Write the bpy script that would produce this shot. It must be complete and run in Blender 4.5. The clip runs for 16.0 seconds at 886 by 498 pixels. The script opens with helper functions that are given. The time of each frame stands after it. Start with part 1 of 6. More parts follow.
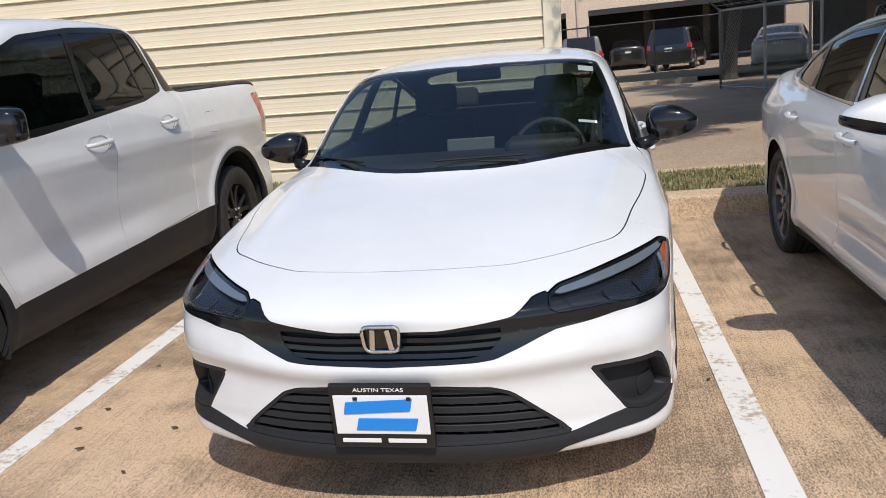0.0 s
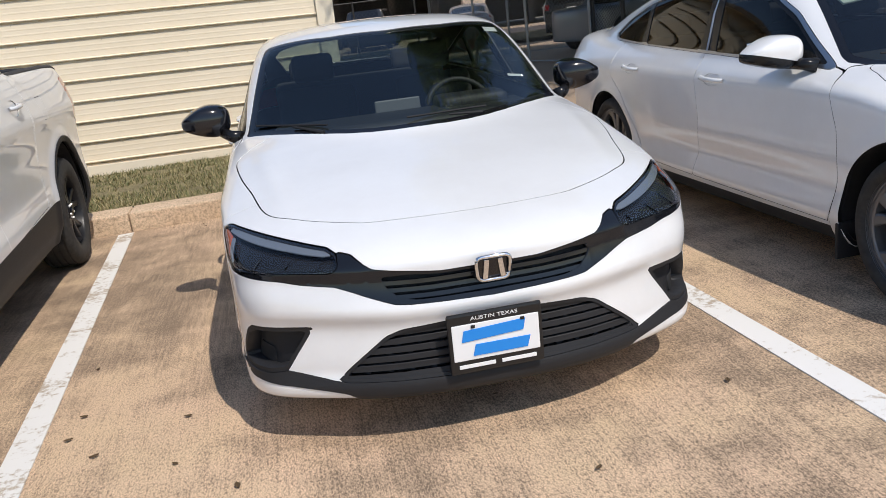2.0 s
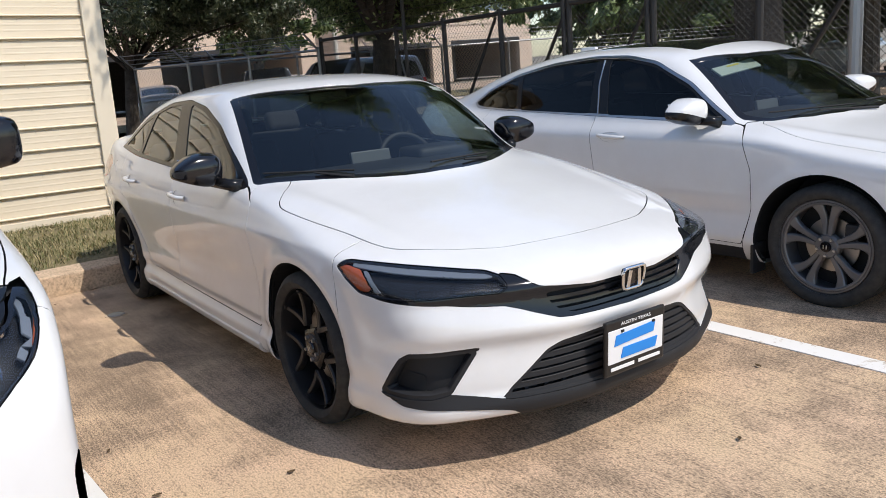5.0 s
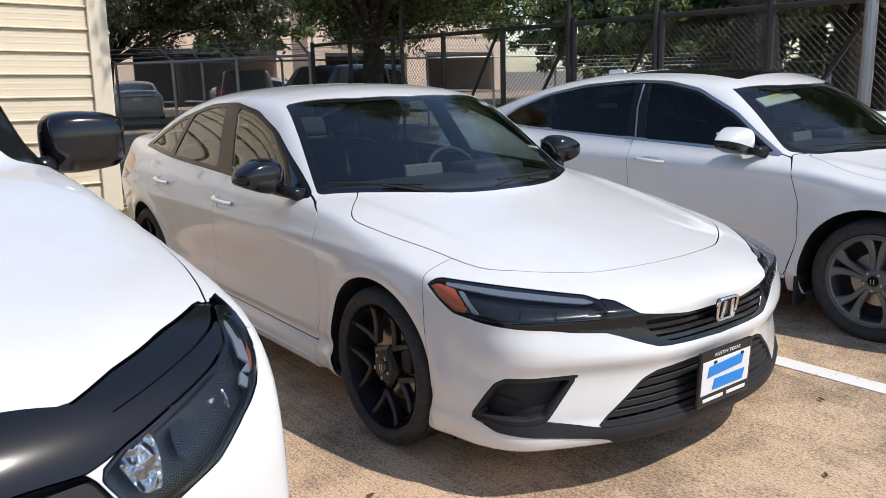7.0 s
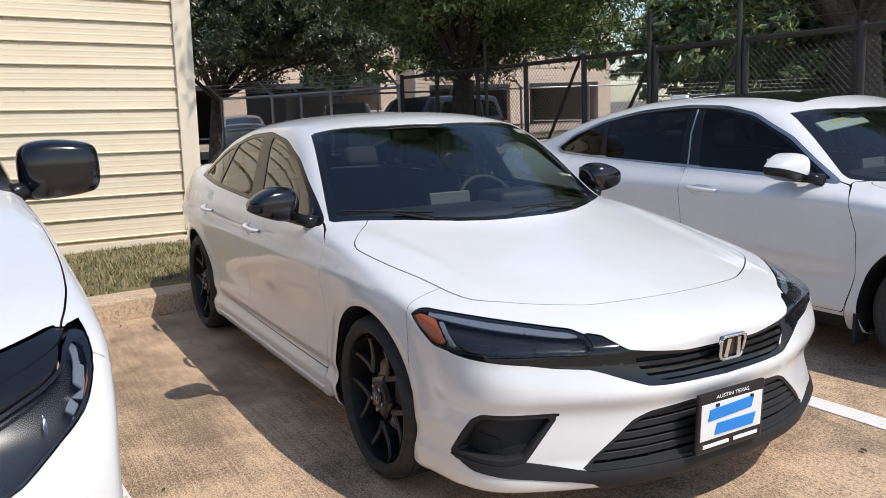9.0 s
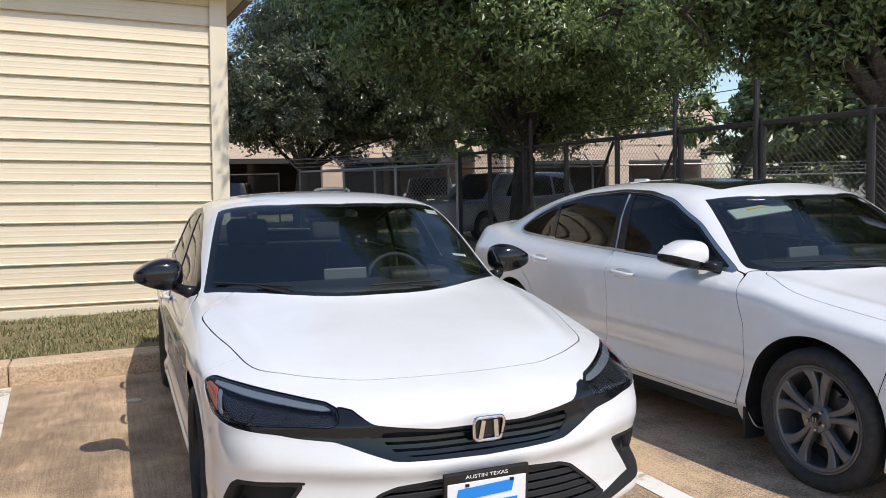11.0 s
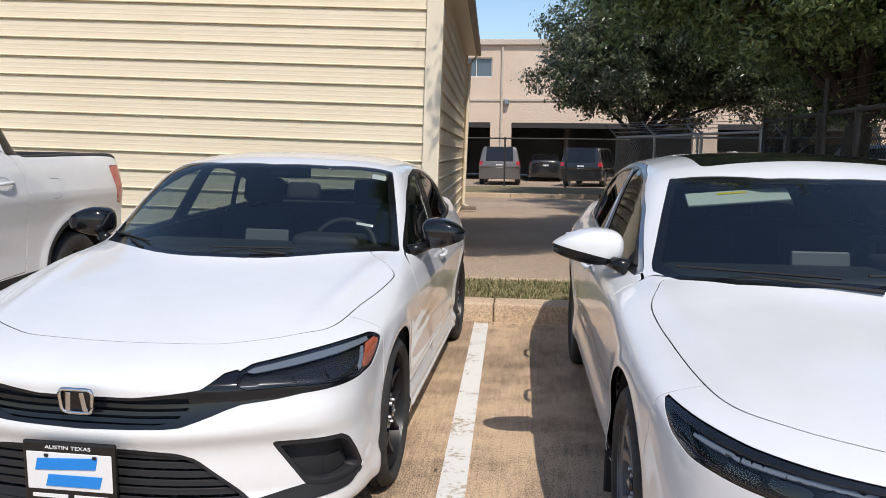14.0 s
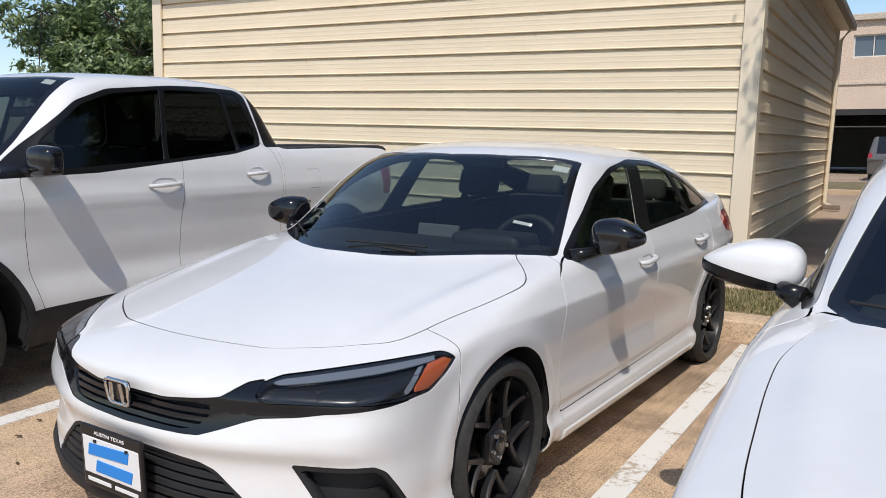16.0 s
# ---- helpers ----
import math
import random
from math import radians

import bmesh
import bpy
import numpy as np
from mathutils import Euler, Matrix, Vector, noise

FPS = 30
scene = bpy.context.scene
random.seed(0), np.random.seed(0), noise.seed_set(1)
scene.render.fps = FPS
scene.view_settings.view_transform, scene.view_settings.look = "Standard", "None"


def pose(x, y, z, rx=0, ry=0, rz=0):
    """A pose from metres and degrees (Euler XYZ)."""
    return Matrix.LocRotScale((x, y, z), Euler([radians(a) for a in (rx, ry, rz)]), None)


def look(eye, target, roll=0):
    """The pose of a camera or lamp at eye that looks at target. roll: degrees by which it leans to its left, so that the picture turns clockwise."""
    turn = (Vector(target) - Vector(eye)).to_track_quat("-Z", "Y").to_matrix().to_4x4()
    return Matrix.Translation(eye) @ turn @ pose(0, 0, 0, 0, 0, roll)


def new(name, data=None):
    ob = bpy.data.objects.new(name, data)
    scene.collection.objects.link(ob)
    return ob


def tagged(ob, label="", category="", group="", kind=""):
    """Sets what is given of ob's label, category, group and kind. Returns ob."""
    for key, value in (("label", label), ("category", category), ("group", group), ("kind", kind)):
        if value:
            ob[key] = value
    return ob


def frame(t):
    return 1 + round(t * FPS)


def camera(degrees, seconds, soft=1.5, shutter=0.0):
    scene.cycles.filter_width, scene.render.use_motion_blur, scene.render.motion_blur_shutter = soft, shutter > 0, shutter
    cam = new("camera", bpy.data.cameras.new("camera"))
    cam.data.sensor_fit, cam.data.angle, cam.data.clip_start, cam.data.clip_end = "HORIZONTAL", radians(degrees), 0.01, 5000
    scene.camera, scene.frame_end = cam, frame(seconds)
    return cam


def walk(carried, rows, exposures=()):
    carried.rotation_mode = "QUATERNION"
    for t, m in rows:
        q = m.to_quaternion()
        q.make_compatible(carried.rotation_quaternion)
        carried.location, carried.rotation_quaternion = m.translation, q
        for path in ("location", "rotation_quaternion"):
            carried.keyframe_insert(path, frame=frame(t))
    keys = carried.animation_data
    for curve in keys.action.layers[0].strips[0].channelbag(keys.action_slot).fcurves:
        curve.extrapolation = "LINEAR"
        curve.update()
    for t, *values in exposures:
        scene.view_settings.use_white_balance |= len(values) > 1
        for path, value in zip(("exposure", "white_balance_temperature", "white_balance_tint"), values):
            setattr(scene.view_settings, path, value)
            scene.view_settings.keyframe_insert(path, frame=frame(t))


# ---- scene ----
cam = camera(57.8, 16.0, soft=0.6)
METRES, EYE, TILT, LEAN, TURN = 9.01, 1.385, 0.7, 0.4, 11.6
ROWS = [
    (0.0, 0.0, 0.0, 0.0, -1.28, -14.02, 5.15),
    (0.5, -0.0375, -0.0026, 0.0001, -7.03, -15.35, 5.63),
    (1.0, -0.0653, -0.0034, 0.0008, -12.7, -16.21, 5.94),
    (1.5, -0.1018, 0.0063, 0.0006, -18.57, -16.83, 6.23),
    (2.0, -0.1395, 0.0038, 0.002, -23.9, -17.21, 6.29),
    (2.5, -0.1712, 0.0125, 0.0002, -28.62, -17.31, 6.11),
    (3.0, -0.2027, 0.0315, 0.0001, -32.98, -17.33, 5.75),
    (5.5, -0.3128, 0.1065, 0.0005, -49.47, -12.22, 2.98),
    (6.0, -0.3182, 0.1238, 0.0028, -50.04, -11.71, 2.23),
    (6.5, -0.3268, 0.1326, 0.0035, -50.1, -12.01, 1.48),
    (7.0, -0.3305, 0.1364, 0.0036, -50.09, -12.53, 0.65),
    (7.5, -0.3337, 0.1382, 0.0038, -49.61, -12.79, 0.19),
    (8.0, -0.3348, 0.1363, 0.0008, -48.12, -12.63, 0.51),
    (8.5, -0.3151, 0.1248, 0.0001, -45.3, -11.72, 1.24),
    (11.0, -0.2035, 0.0131, 0.0034, -34.45, -4.92, 0.53),
    (11.5, -0.1604, -0.0109, 0.0057, -32.78, -5.23, 0.97),
    (12.0, -0.1095, -0.0203, 0.0035, -29.88, -6.1, 1.55),
    (12.5, -0.0591, -0.0353, 0.0041, -26.16, -6.93, 1.55),
    (13.0, -0.0123, -0.0429, 0.0028, -20.83, -7.36, 0.75),
    (13.5, 0.0349, -0.0387, 0.0034, -13.96, -7.52, -0.28),
    (14.0, 0.079, -0.0404, 0.0042, -5.47, -7.52, -1.22),
    (14.5, 0.1117, -0.0243, 0.0027, 3.21, -7.58, -1.72),
    (15.0, 0.1439, -0.0075, 0.002, 10.78, -7.88, -1.48),
    (15.5, 0.1731, 0.0077, 0.0038, 16.73, -8.17, -0.98),
    (16.0, 0.1814, 0.034, 0.0018, 21.03, -8.35, -0.4),
]
walk(cam, [(t, pose(0, 0, EYE, TILT, LEAN, TURN) @ pose(METRES * x, METRES * y, METRES * z, 90 + pitch, roll, yaw)) for t, x, y, z, yaw, pitch, roll in ROWS],
     [(0.0, 0.03), (3.2, 0.05), (5.3, 0.14), (8.7, 0.14), (10.8, 0.14), (12.5, 0.14), (14.0, 0.06), (15.2, 0.0), (16.0, -0.02)])

# ---- sky and sun ----
world = bpy.data.worlds.new("World")
scene.world = world
world.use_nodes = True
wn = world.node_tree
sky = wn.nodes.new("ShaderNodeTexSky")
sky.sky_type, sky.sun_disc = "NISHITA", False
SUN_FROM = Vector((0.31, -0.68, 1.02)).normalized()
sky.sun_elevation = math.asin(SUN_FROM.z)
sky.sun_rotation = math.atan2(SUN_FROM.x, SUN_FROM.y)
sky.dust_density, sky.ozone_density = 0.5, 2.0
wn.links.new(sky.outputs[0], wn.nodes["Background"].inputs[0])
wn.nodes["Background"].inputs[1].default_value = 0.15
sun_data = bpy.data.lights.new("sun", "SUN")
sun_data.energy, sun_data.angle, sun_data.color = 3.5, radians(0.53), (1.0, 0.93, 0.845)
sun = new("sun", sun_data)
sun.matrix_world = look(SUN_FROM * 60, (0, 0, 0))
scene.view_settings.exposure = 0.0


# ---- materials ----
def material(name, color, rough=0.5, metal=0.0, coat=0.0, **more):
    m = bpy.data.materials.new(name)
    m.use_nodes = True
    b = m.node_tree.nodes["Principled BSDF"]
    b.inputs["Base Color"].default_value = (*color, 1)
    b.inputs["Roughness"].default_value, b.inputs["Metallic"].default_value = rough, metal
    b.inputs["Coat Weight"].default_value, b.inputs["Coat Roughness"].default_value = coat, 0.03
    for key, value in more.items():
        b.inputs[key.replace("_", " ")].default_value = value
    return m


def node(m, kind, **props):
    n = m.node_tree.nodes.new(kind)
    for key, value in props.items():
        if key == "operation":
            n.operation = value
        elif key == "blend_type":
            n.blend_type = value
        elif key == "data_type":
            n.data_type = value
        else:
            n.inputs[key.replace("_", " ")].default_value = value
    return n


def noise_tex(m, scale, detail=4.0, rough=0.6, space="Object"):
    c = m.node_tree.nodes.new("ShaderNodeTexCoord")
    n = node(m, "ShaderNodeTexNoise", Scale=scale, Detail=detail, Roughness=rough)
    m.node_tree.links.new(c.outputs[space], n.inputs["Vector"])
    return n


def ramp(m, fac, stops):
    r = m.node_tree.nodes.new("ShaderNodeValToRGB")
    e = r.color_ramp.elements
    while len(e) < len(stops):
        e.new(0.5)
    for el, (p, c) in zip(e, stops):
        el.position, el.color = p, (*c, 1) if len(c) == 3 else c
    m.node_tree.links.new(fac, r.inputs[0])
    return r


def mixed(m, a, b, fac, blend="MIX"):
    x = node(m, "ShaderNodeMix", data_type="RGBA", blend_type=blend)
    for sock, v in ((x.inputs[6], a), (x.inputs[7], b), (x.inputs[0], fac)):
        if isinstance(v, (tuple, float, int)):
            sock.default_value = (*v, 1) if isinstance(v, tuple) else v
        else:
            m.node_tree.links.new(v, sock)
    return x.outputs[2]


def base(m, out):
    m.node_tree.links.new(out, m.node_tree.nodes["Principled BSDF"].inputs["Base Color"])


def bump(m, height, strength, distance=0.01):
    b = node(m, "ShaderNodeBump", Strength=strength, Distance=distance)
    m.node_tree.links.new(height, b.inputs["Height"])
    m.node_tree.links.new(b.outputs[0], m.node_tree.nodes["Principled BSDF"].inputs["Normal"])


def speckled(name, dark, light, big, fine, rough=0.8, bump_size=0.3, spots=None, dist=0.004):
    """Mineral surface: broad stains, fine grain and sparse dark spots."""
    m = material(name, light, rough)
    n1, n2, n3 = noise_tex(m, big, 5, 0.65), noise_tex(m, fine, 3, 0.7), noise_tex(m, fine * 0.22, 4, 0.7)
    c1 = ramp(m, n1.outputs[0], [(0.3, dark), (0.68, light)]).outputs[0]
    c2 = ramp(m, n2.outputs[0], [(0.30, (0.45, 0.44, 0.42)), (0.5, (0.95, 0.95, 0.95)), (0.72, (1.3, 1.28, 1.25))]).outputs[0]
    c = mixed(m, c1, c2, 0.9, "MULTIPLY")
    if spots:
        c = mixed(m, c, spots, ramp(m, n3.outputs[0], [(0.60, (0, 0, 0)), (0.74, (0.75, 0.75, 0.75))]).outputs[0])
    base(m, c)
    bump(m, n2.outputs[0], bump_size, dist)
    return m


def glass(name, tint, gloss=0.07, rough=0.0):
    m = bpy.data.materials.new(name)
    m.use_nodes = True
    t = m.node_tree
    t.nodes.remove(t.nodes["Principled BSDF"])
    clear, shine, mix = t.nodes.new("ShaderNodeBsdfTransparent"), t.nodes.new("ShaderNodeBsdfGlossy"), t.nodes.new("ShaderNodeMixShader")
    face, steep, share = t.nodes.new("ShaderNodeLayerWeight"), t.nodes.new("ShaderNodeMath"), t.nodes.new("ShaderNodeMapRange")
    face.inputs[0].default_value = 0.5
    steep.operation = "POWER"
    steep.inputs[1].default_value = 4.0
    share.inputs["To Min"].default_value, share.inputs["To Max"].default_value = gloss, 0.75
    t.links.new(face.outputs["Facing"], steep.inputs[0])
    t.links.new(steep.outputs[0], share.inputs["Value"])
    clear.inputs[0].default_value = (*tint, 1)
    shine.inputs["Roughness"].default_value = rough
    t.links.new(share.outputs[0], mix.inputs[0])
    t.links.new(clear.outputs[0], mix.inputs[1])
    t.links.new(shine.outputs[0], mix.inputs[2])
    t.links.new(mix.outputs[0], t.nodes["Material Output"].inputs[0])
    return m


M = {}
M["paint"] = material("white_paint", (0.74, 0.74, 0.74), 0.5, 0, 1.0, Coat_IOR=1.65)
bump(M["paint"], noise_tex(M["paint"], 90, 2).outputs[0], 0.015, 0.002)
dust = noise_tex(M["paint"], 2.2, 6, 0.7)
base(M["paint"], ramp(M["paint"], dust.outputs[0], [(0.3, (0.72, 0.715, 0.71)), (0.6, (0.765, 0.765, 0.765))]).outputs[0])
M["black_gloss"] = material("black_gloss", (0.007, 0.007, 0.009), 0.14, 0, 0.25)
M["black_trim"] = material("black_trim", (0.010, 0.010, 0.011), 0.22, Specular_IOR_Level=0.3)
M["plastic"] = material("textured_black_plastic", (0.020, 0.020, 0.022), 0.55, 0, 0, Specular_IOR_Level=0.3)
bump(M["plastic"], noise_tex(M["plastic"], 420, 2).outputs[0], 0.25, 0.001)
M["bar_black"] = material("gloss_black_bar", (0.008, 0.009, 0.012), 0.10, 0, 0, Specular_IOR_Level=0.5)
M["under"] = material("dark_underbody", (0.012, 0.012, 0.013), 0.8)
M["rubber"] = material("tyre_rubber", (0.022, 0.022, 0.022), 0.75)
rn = noise_tex(M["rubber"], 30, 5)
base(M["rubber"], ramp(M["rubber"], rn.outputs[0], [(0.35, (0.018, 0.018, 0.018)), (0.7, (0.04, 0.038, 0.035))]).outputs[0])
M["rim_black"] = material("gloss_black_alloy", (0.014, 0.014, 0.016), 0.35, 0.0, 0.0, Specular_IOR_Level=0.45)
M["rim_grey"] = material("dark_grey_alloy", (0.15, 0.15, 0.155), 0.42, 0.5, 0.2)
M["disc"] = material("brake_steel", (0.35, 0.33, 0.31), 0.35, 1.0)
M["chrome"] = material("chrome", (0.75, 0.76, 0.78), 0.08, 1.0)
M["silver"] = material("satin_silver", (0.5, 0.5, 0.51), 0.3, 1.0)
M["chrome_dim"] = material("reflector_chrome", (0.42, 0.43, 0.45), 0.12, 1.0)
bump(M["chrome_dim"], noise_tex(M["chrome_dim"], 55, 1, 0.4).outputs[0], 1.0, 0.02)
M["amber"] = material("amber_lens", (0.40, 0.085, 0.025), 0.2, 0, 0.6)
M["red_lens"] = material("red_lens", (0.45, 0.02, 0.02), 0.12, 0, 0.8)
M["led"] = material("pale_light_guide", (0.15, 0.17, 0.20), 0.2, 0, 0.5)
M["lamp_black"] = material("lamp_housing", (0.02, 0.021, 0.024), 0.25, 0.3)
M["windshield"] = glass("windshield_glass", (0.48, 0.55, 0.545), 0.10)
M["side_glass"] = glass("side_glass", (0.58, 0.66, 0.62), 0.15)
M["dark_glass"] = glass("privacy_glass", (0.10, 0.11, 0.12), 0.035)
M["tint_glass"] = glass("tinted_glass", (0.20, 0.22, 0.23), 0.035)
M["lens"] = glass("clear_lens", (0.90, 0.92, 0.94), 0.035)
M["mirror"] = material("mirror_glass", (0.8, 0.8, 0.82), 0.02, 1.0)
M["seat"] = material("charcoal_cloth", (0.028, 0.028, 0.030), 0.85)
bump(M["seat"], noise_tex(M["seat"], 300, 2).outputs[0], 0.4, 0.001)
M["dash"] = material("soft_black_dash", (0.025, 0.026, 0.028), 0.6)
M["dash_grey"] = material("grey_interior_panel", (0.13, 0.135, 0.14), 0.5)
M["screen"] = material("dark_screen", (0.01, 0.012, 0.015), 0.1)
M["paper"] = material("white_paper", (0.82, 0.82, 0.80), 0.7)
M["visor"] = material("pale_visor", (0.50, 0.56, 0.50), 0.7)
M["yellow"] = material("yellow_print", (0.65, 0.55, 0.05), 0.6)
M["plate_white"] = material("plate_white", (0.80, 0.80, 0.80), 0.35)
M["plate_blue"] = material("plate_blue", (0.015, 0.24, 0.72), 0.4)
M["plate_black"] = material("plate_frame_black", (0.01, 0.01, 0.011), 0.35)



def stretched(m, scale, stretch, detail=3.0, rough=0.6):
    """Noise drawn out along y, as a broom leaves it."""
    n = noise_tex(m, scale, detail, rough)
    c = m.node_tree.nodes.new("ShaderNodeTexCoord")
    mp = m.node_tree.nodes.new("ShaderNodeMapping")
    mp.inputs["Scale"].default_value = (1.0, stretch, 1.0)
    m.node_tree.links.new(c.outputs["Object"], mp.inputs["Vector"])
    m.node_tree.links.new(mp.outputs[0], n.inputs["Vector"])
    return n


def added(m, a, b, ka, kb, c=0.0):
    p = node(m, "ShaderNodeMath", operation="MULTIPLY_ADD")
    m.node_tree.links.new(b, p.inputs[0])
    p.inputs[1].default_value, p.inputs[2].default_value = kb, c
    q = node(m, "ShaderNodeMath", operation="MULTIPLY_ADD")
    m.node_tree.links.new(a, q.inputs[0])
    q.inputs[1].default_value = ka
    m.node_tree.links.new(p.outputs[0], q.inputs[2])
    return q.outputs[0]


cc = M["concrete"] = material("tan_concrete", (0.6, 0.43, 0.28), 0.85)
big, mid, tone = noise_tex(cc, 0.55, 5, 0.6), noise_tex(cc, 2.6, 5, 0.7), noise_tex(cc, 1.1, 3, 0.6)
speck, broom, grit = stretched(cc, 150, 0.42, 3, 0.7), stretched(cc, 70, 0.05, 2, 0.5), noise_tex(cc, 190, 3, 0.7)
blot = added(cc, big.outputs[0], mid.outputs[0], 0.6, 0.5, -0.05)
warm = ramp(cc, tone.outputs[0], [(0.35, (0.65, 0.475, 0.30)), (0.65, (0.68, 0.475, 0.325))]).outputs[0]
soiled = mixed(cc, warm, (0.45, 0.325, 0.215), ramp(cc, blot, [(0.45, (0, 0, 0)), (0.60, (1, 1, 1))]).outputs[0])
pits = added(cc, added(cc, speck.outputs[0], blot, 0.62, 0.42), broom.outputs[0], 1.0, 0.16)
soiled = mixed(cc, soiled, (0.13, 0.092, 0.062), ramp(cc, pits, [(0.56, (0, 0, 0)), (0.68, (0.85, 0.85, 0.85))]).outputs[0])
soiled = mixed(cc, soiled, ramp(cc, grit.outputs[0], [(0.32, (0.48, 0.47, 0.46)), (0.5, (0.98, 0.98, 0.98)), (0.68, (1.38, 1.37, 1.36))]).outputs[0], 0.9, "MULTIPLY")
base(cc, soiled)
bump(cc, added(cc, speck.outputs[0], broom.outputs[0], -0.7, 0.5), 0.5, 0.006)
M["kerb"] = speckled("kerb_concrete", (0.50, 0.37, 0.25), (0.68, 0.52, 0.37), 1.3, 60, 0.85, 0.5, (0.12, 0.10, 0.08))
M["drive"] = speckled("drive_concrete", (0.36, 0.265, 0.19), (0.50, 0.385, 0.285), 0.35, 40, 0.85, 0.4, (0.12, 0.10, 0.085))
M["far_ground"] = speckled("far_ground", (0.16, 0.14, 0.11), (0.28, 0.25, 0.2), 0.1, 6, 0.9, 0.3)
M["joint"] = material("dark_joint", (0.07, 0.06, 0.05), 0.9)
line = M["line"] = material("worn_white_line", (0.78, 0.76, 0.72), 0.7)
worn = noise_tex(line, 28, 6, 0.75)
worn2 = noise_tex(line, 3.0, 4, 0.6)
wear = node(line, "ShaderNodeMath", operation="ADD")
line.node_tree.links.new(worn.outputs[0], wear.inputs[0])
line.node_tree.links.new(worn2.outputs[0], wear.inputs[1])
half = node(line, "ShaderNodeMath", operation="MULTIPLY")
line.node_tree.links.new(wear.outputs[0], half.inputs[0])
half.inputs[1].default_value = 0.5
base(line, ramp(line, half.outputs[0], [(0.0, (0.80, 0.78, 0.75)), (0.515, (0.77, 0.75, 0.71)), (0.575, (0.46, 0.38, 0.29)), (1.0, (0.40, 0.33, 0.25))]).outputs[0])
M["soil"] = speckled("dry_turf_soil", (0.14, 0.115, 0.06), (0.28, 0.235, 0.12), 2.5, 40, 0.95, 0.8, (0.06, 0.07, 0.025), 0.02)
M["grass"] = material("grass_blades", (0.12, 0.13, 0.045), 0.7)
gi = M["grass"].node_tree.nodes.new("ShaderNodeNewGeometry")
base(M["grass"], ramp(M["grass"], gi.outputs["Random Per Island"], [(0.0, (0.08, 0.095, 0.03)), (0.35, (0.15, 0.155, 0.055)), (0.65, (0.30, 0.25, 0.12)), (1.0, (0.42, 0.35, 0.19))]).outputs[0])
sd = M["siding"] = material("cream_siding", (0.72, 0.62, 0.47), 0.5)
s1 = noise_tex(sd, 0.9, 5)
base(sd, ramp(sd, s1.outputs[0], [(0.3, (0.77, 0.655, 0.48)), (0.7, (0.83, 0.715, 0.54))]).outputs[0])
M["siding_trim"] = material("cream_trim", (0.79, 0.69, 0.53), 0.45)
M["roof_metal"] = material("brown_fascia", (0.20, 0.16, 0.12), 0.5)
M["screw"] = material("screw_heads", (0.28, 0.22, 0.15), 0.5, 0.5)
st = M["stucco"] = speckled("pinkish_stucco", (0.68, 0.53, 0.41), (0.78, 0.62, 0.49), 0.3, 20, 0.9, 0.3)
M["stucco_band"] = speckled("pale_coping", (0.55, 0.46, 0.37), (0.66, 0.57, 0.47), 0.4, 20, 0.9, 0.3)
# Dark tone puts the shade inside the open garage bays into the colour.
M["garage_shade"] = speckled("shaded_garage_wall", (0.10, 0.09, 0.08), (0.18, 0.16, 0.14), 0.3, 10, 0.9)
M["window_blue"] = material("window_pane", (0.10, 0.13, 0.16), 0.05, 0.0, 0.5)
M["white_frame"] = material("white_frame", (0.7, 0.68, 0.64), 0.5)
bk = M["bark"] = speckled("oak_bark", (0.035, 0.03, 0.025), (0.10, 0.085, 0.07), 4, 30, 0.95, 0.9, None, 0.03)
for key, stops in (("leaf", [(0.0, (0.05, 0.085, 0.03)), (0.45, (0.16, 0.235, 0.085)), (1.0, (0.36, 0.44, 0.19))]),
                   ("leaf_pale", [(0.0, (0.045, 0.065, 0.03)), (0.6, (0.10, 0.125, 0.06)), (1.0, (0.22, 0.235, 0.14))])):
    lf = M[key] = material(key, (0.05, 0.08, 0.03), 0.33, Specular_IOR_Level=0.8)
    thin = lf.node_tree.nodes.new("ShaderNodeBsdfTranslucent")
    both = lf.node_tree.nodes.new("ShaderNodeMixShader")
    both.inputs[0].default_value = 0.4
    lf.node_tree.links.new(lf.node_tree.nodes["Principled BSDF"].outputs[0], both.inputs[1])
    lf.node_tree.links.new(thin.outputs[0], both.inputs[2])
    lf.node_tree.links.new(both.outputs[0], lf.node_tree.nodes["Material Output"].inputs[0])
    gi = lf.node_tree.nodes.new("ShaderNodeNewGeometry")
    tint = ramp(lf, gi.outputs["Random Per Island"], stops).outputs[0]
    base(lf, tint)
    lf.node_tree.links.new(tint, thin.inputs[0])
M["galv"] = material("galvanised_steel", (0.36, 0.37, 0.38), 0.45, 0.8)
M["dark_steel"] = material("weathered_dark_steel", (0.05, 0.047, 0.045), 0.6, 0.4)
M["wire"] = material("chain_wire", (0.22, 0.22, 0.22), 0.5, 0.7)
M["wire_dark"] = material("dark_chain_wire", (0.045, 0.045, 0.045), 0.6, 0.4)
M["car_black"] = material("black_car_paint", (0.012, 0.013, 0.015), 0.3, 0, 0.9)
M["car_blue_grey"] = material("blue_grey_car_paint", (0.20, 0.215, 0.24), 0.4, 0.3, 0.6)
M["car_grey"] = material("grey_car_paint", (0.16, 0.15, 0.145), 0.35, 0.3, 0.8)
M["car_silver"] = material("silver_car_paint", (0.50, 0.50, 0.51), 0.35, 0.3, 0.8)
M["leaf_litter"] = material("leaf_litter", (0.09, 0.055, 0.025), 0.9)
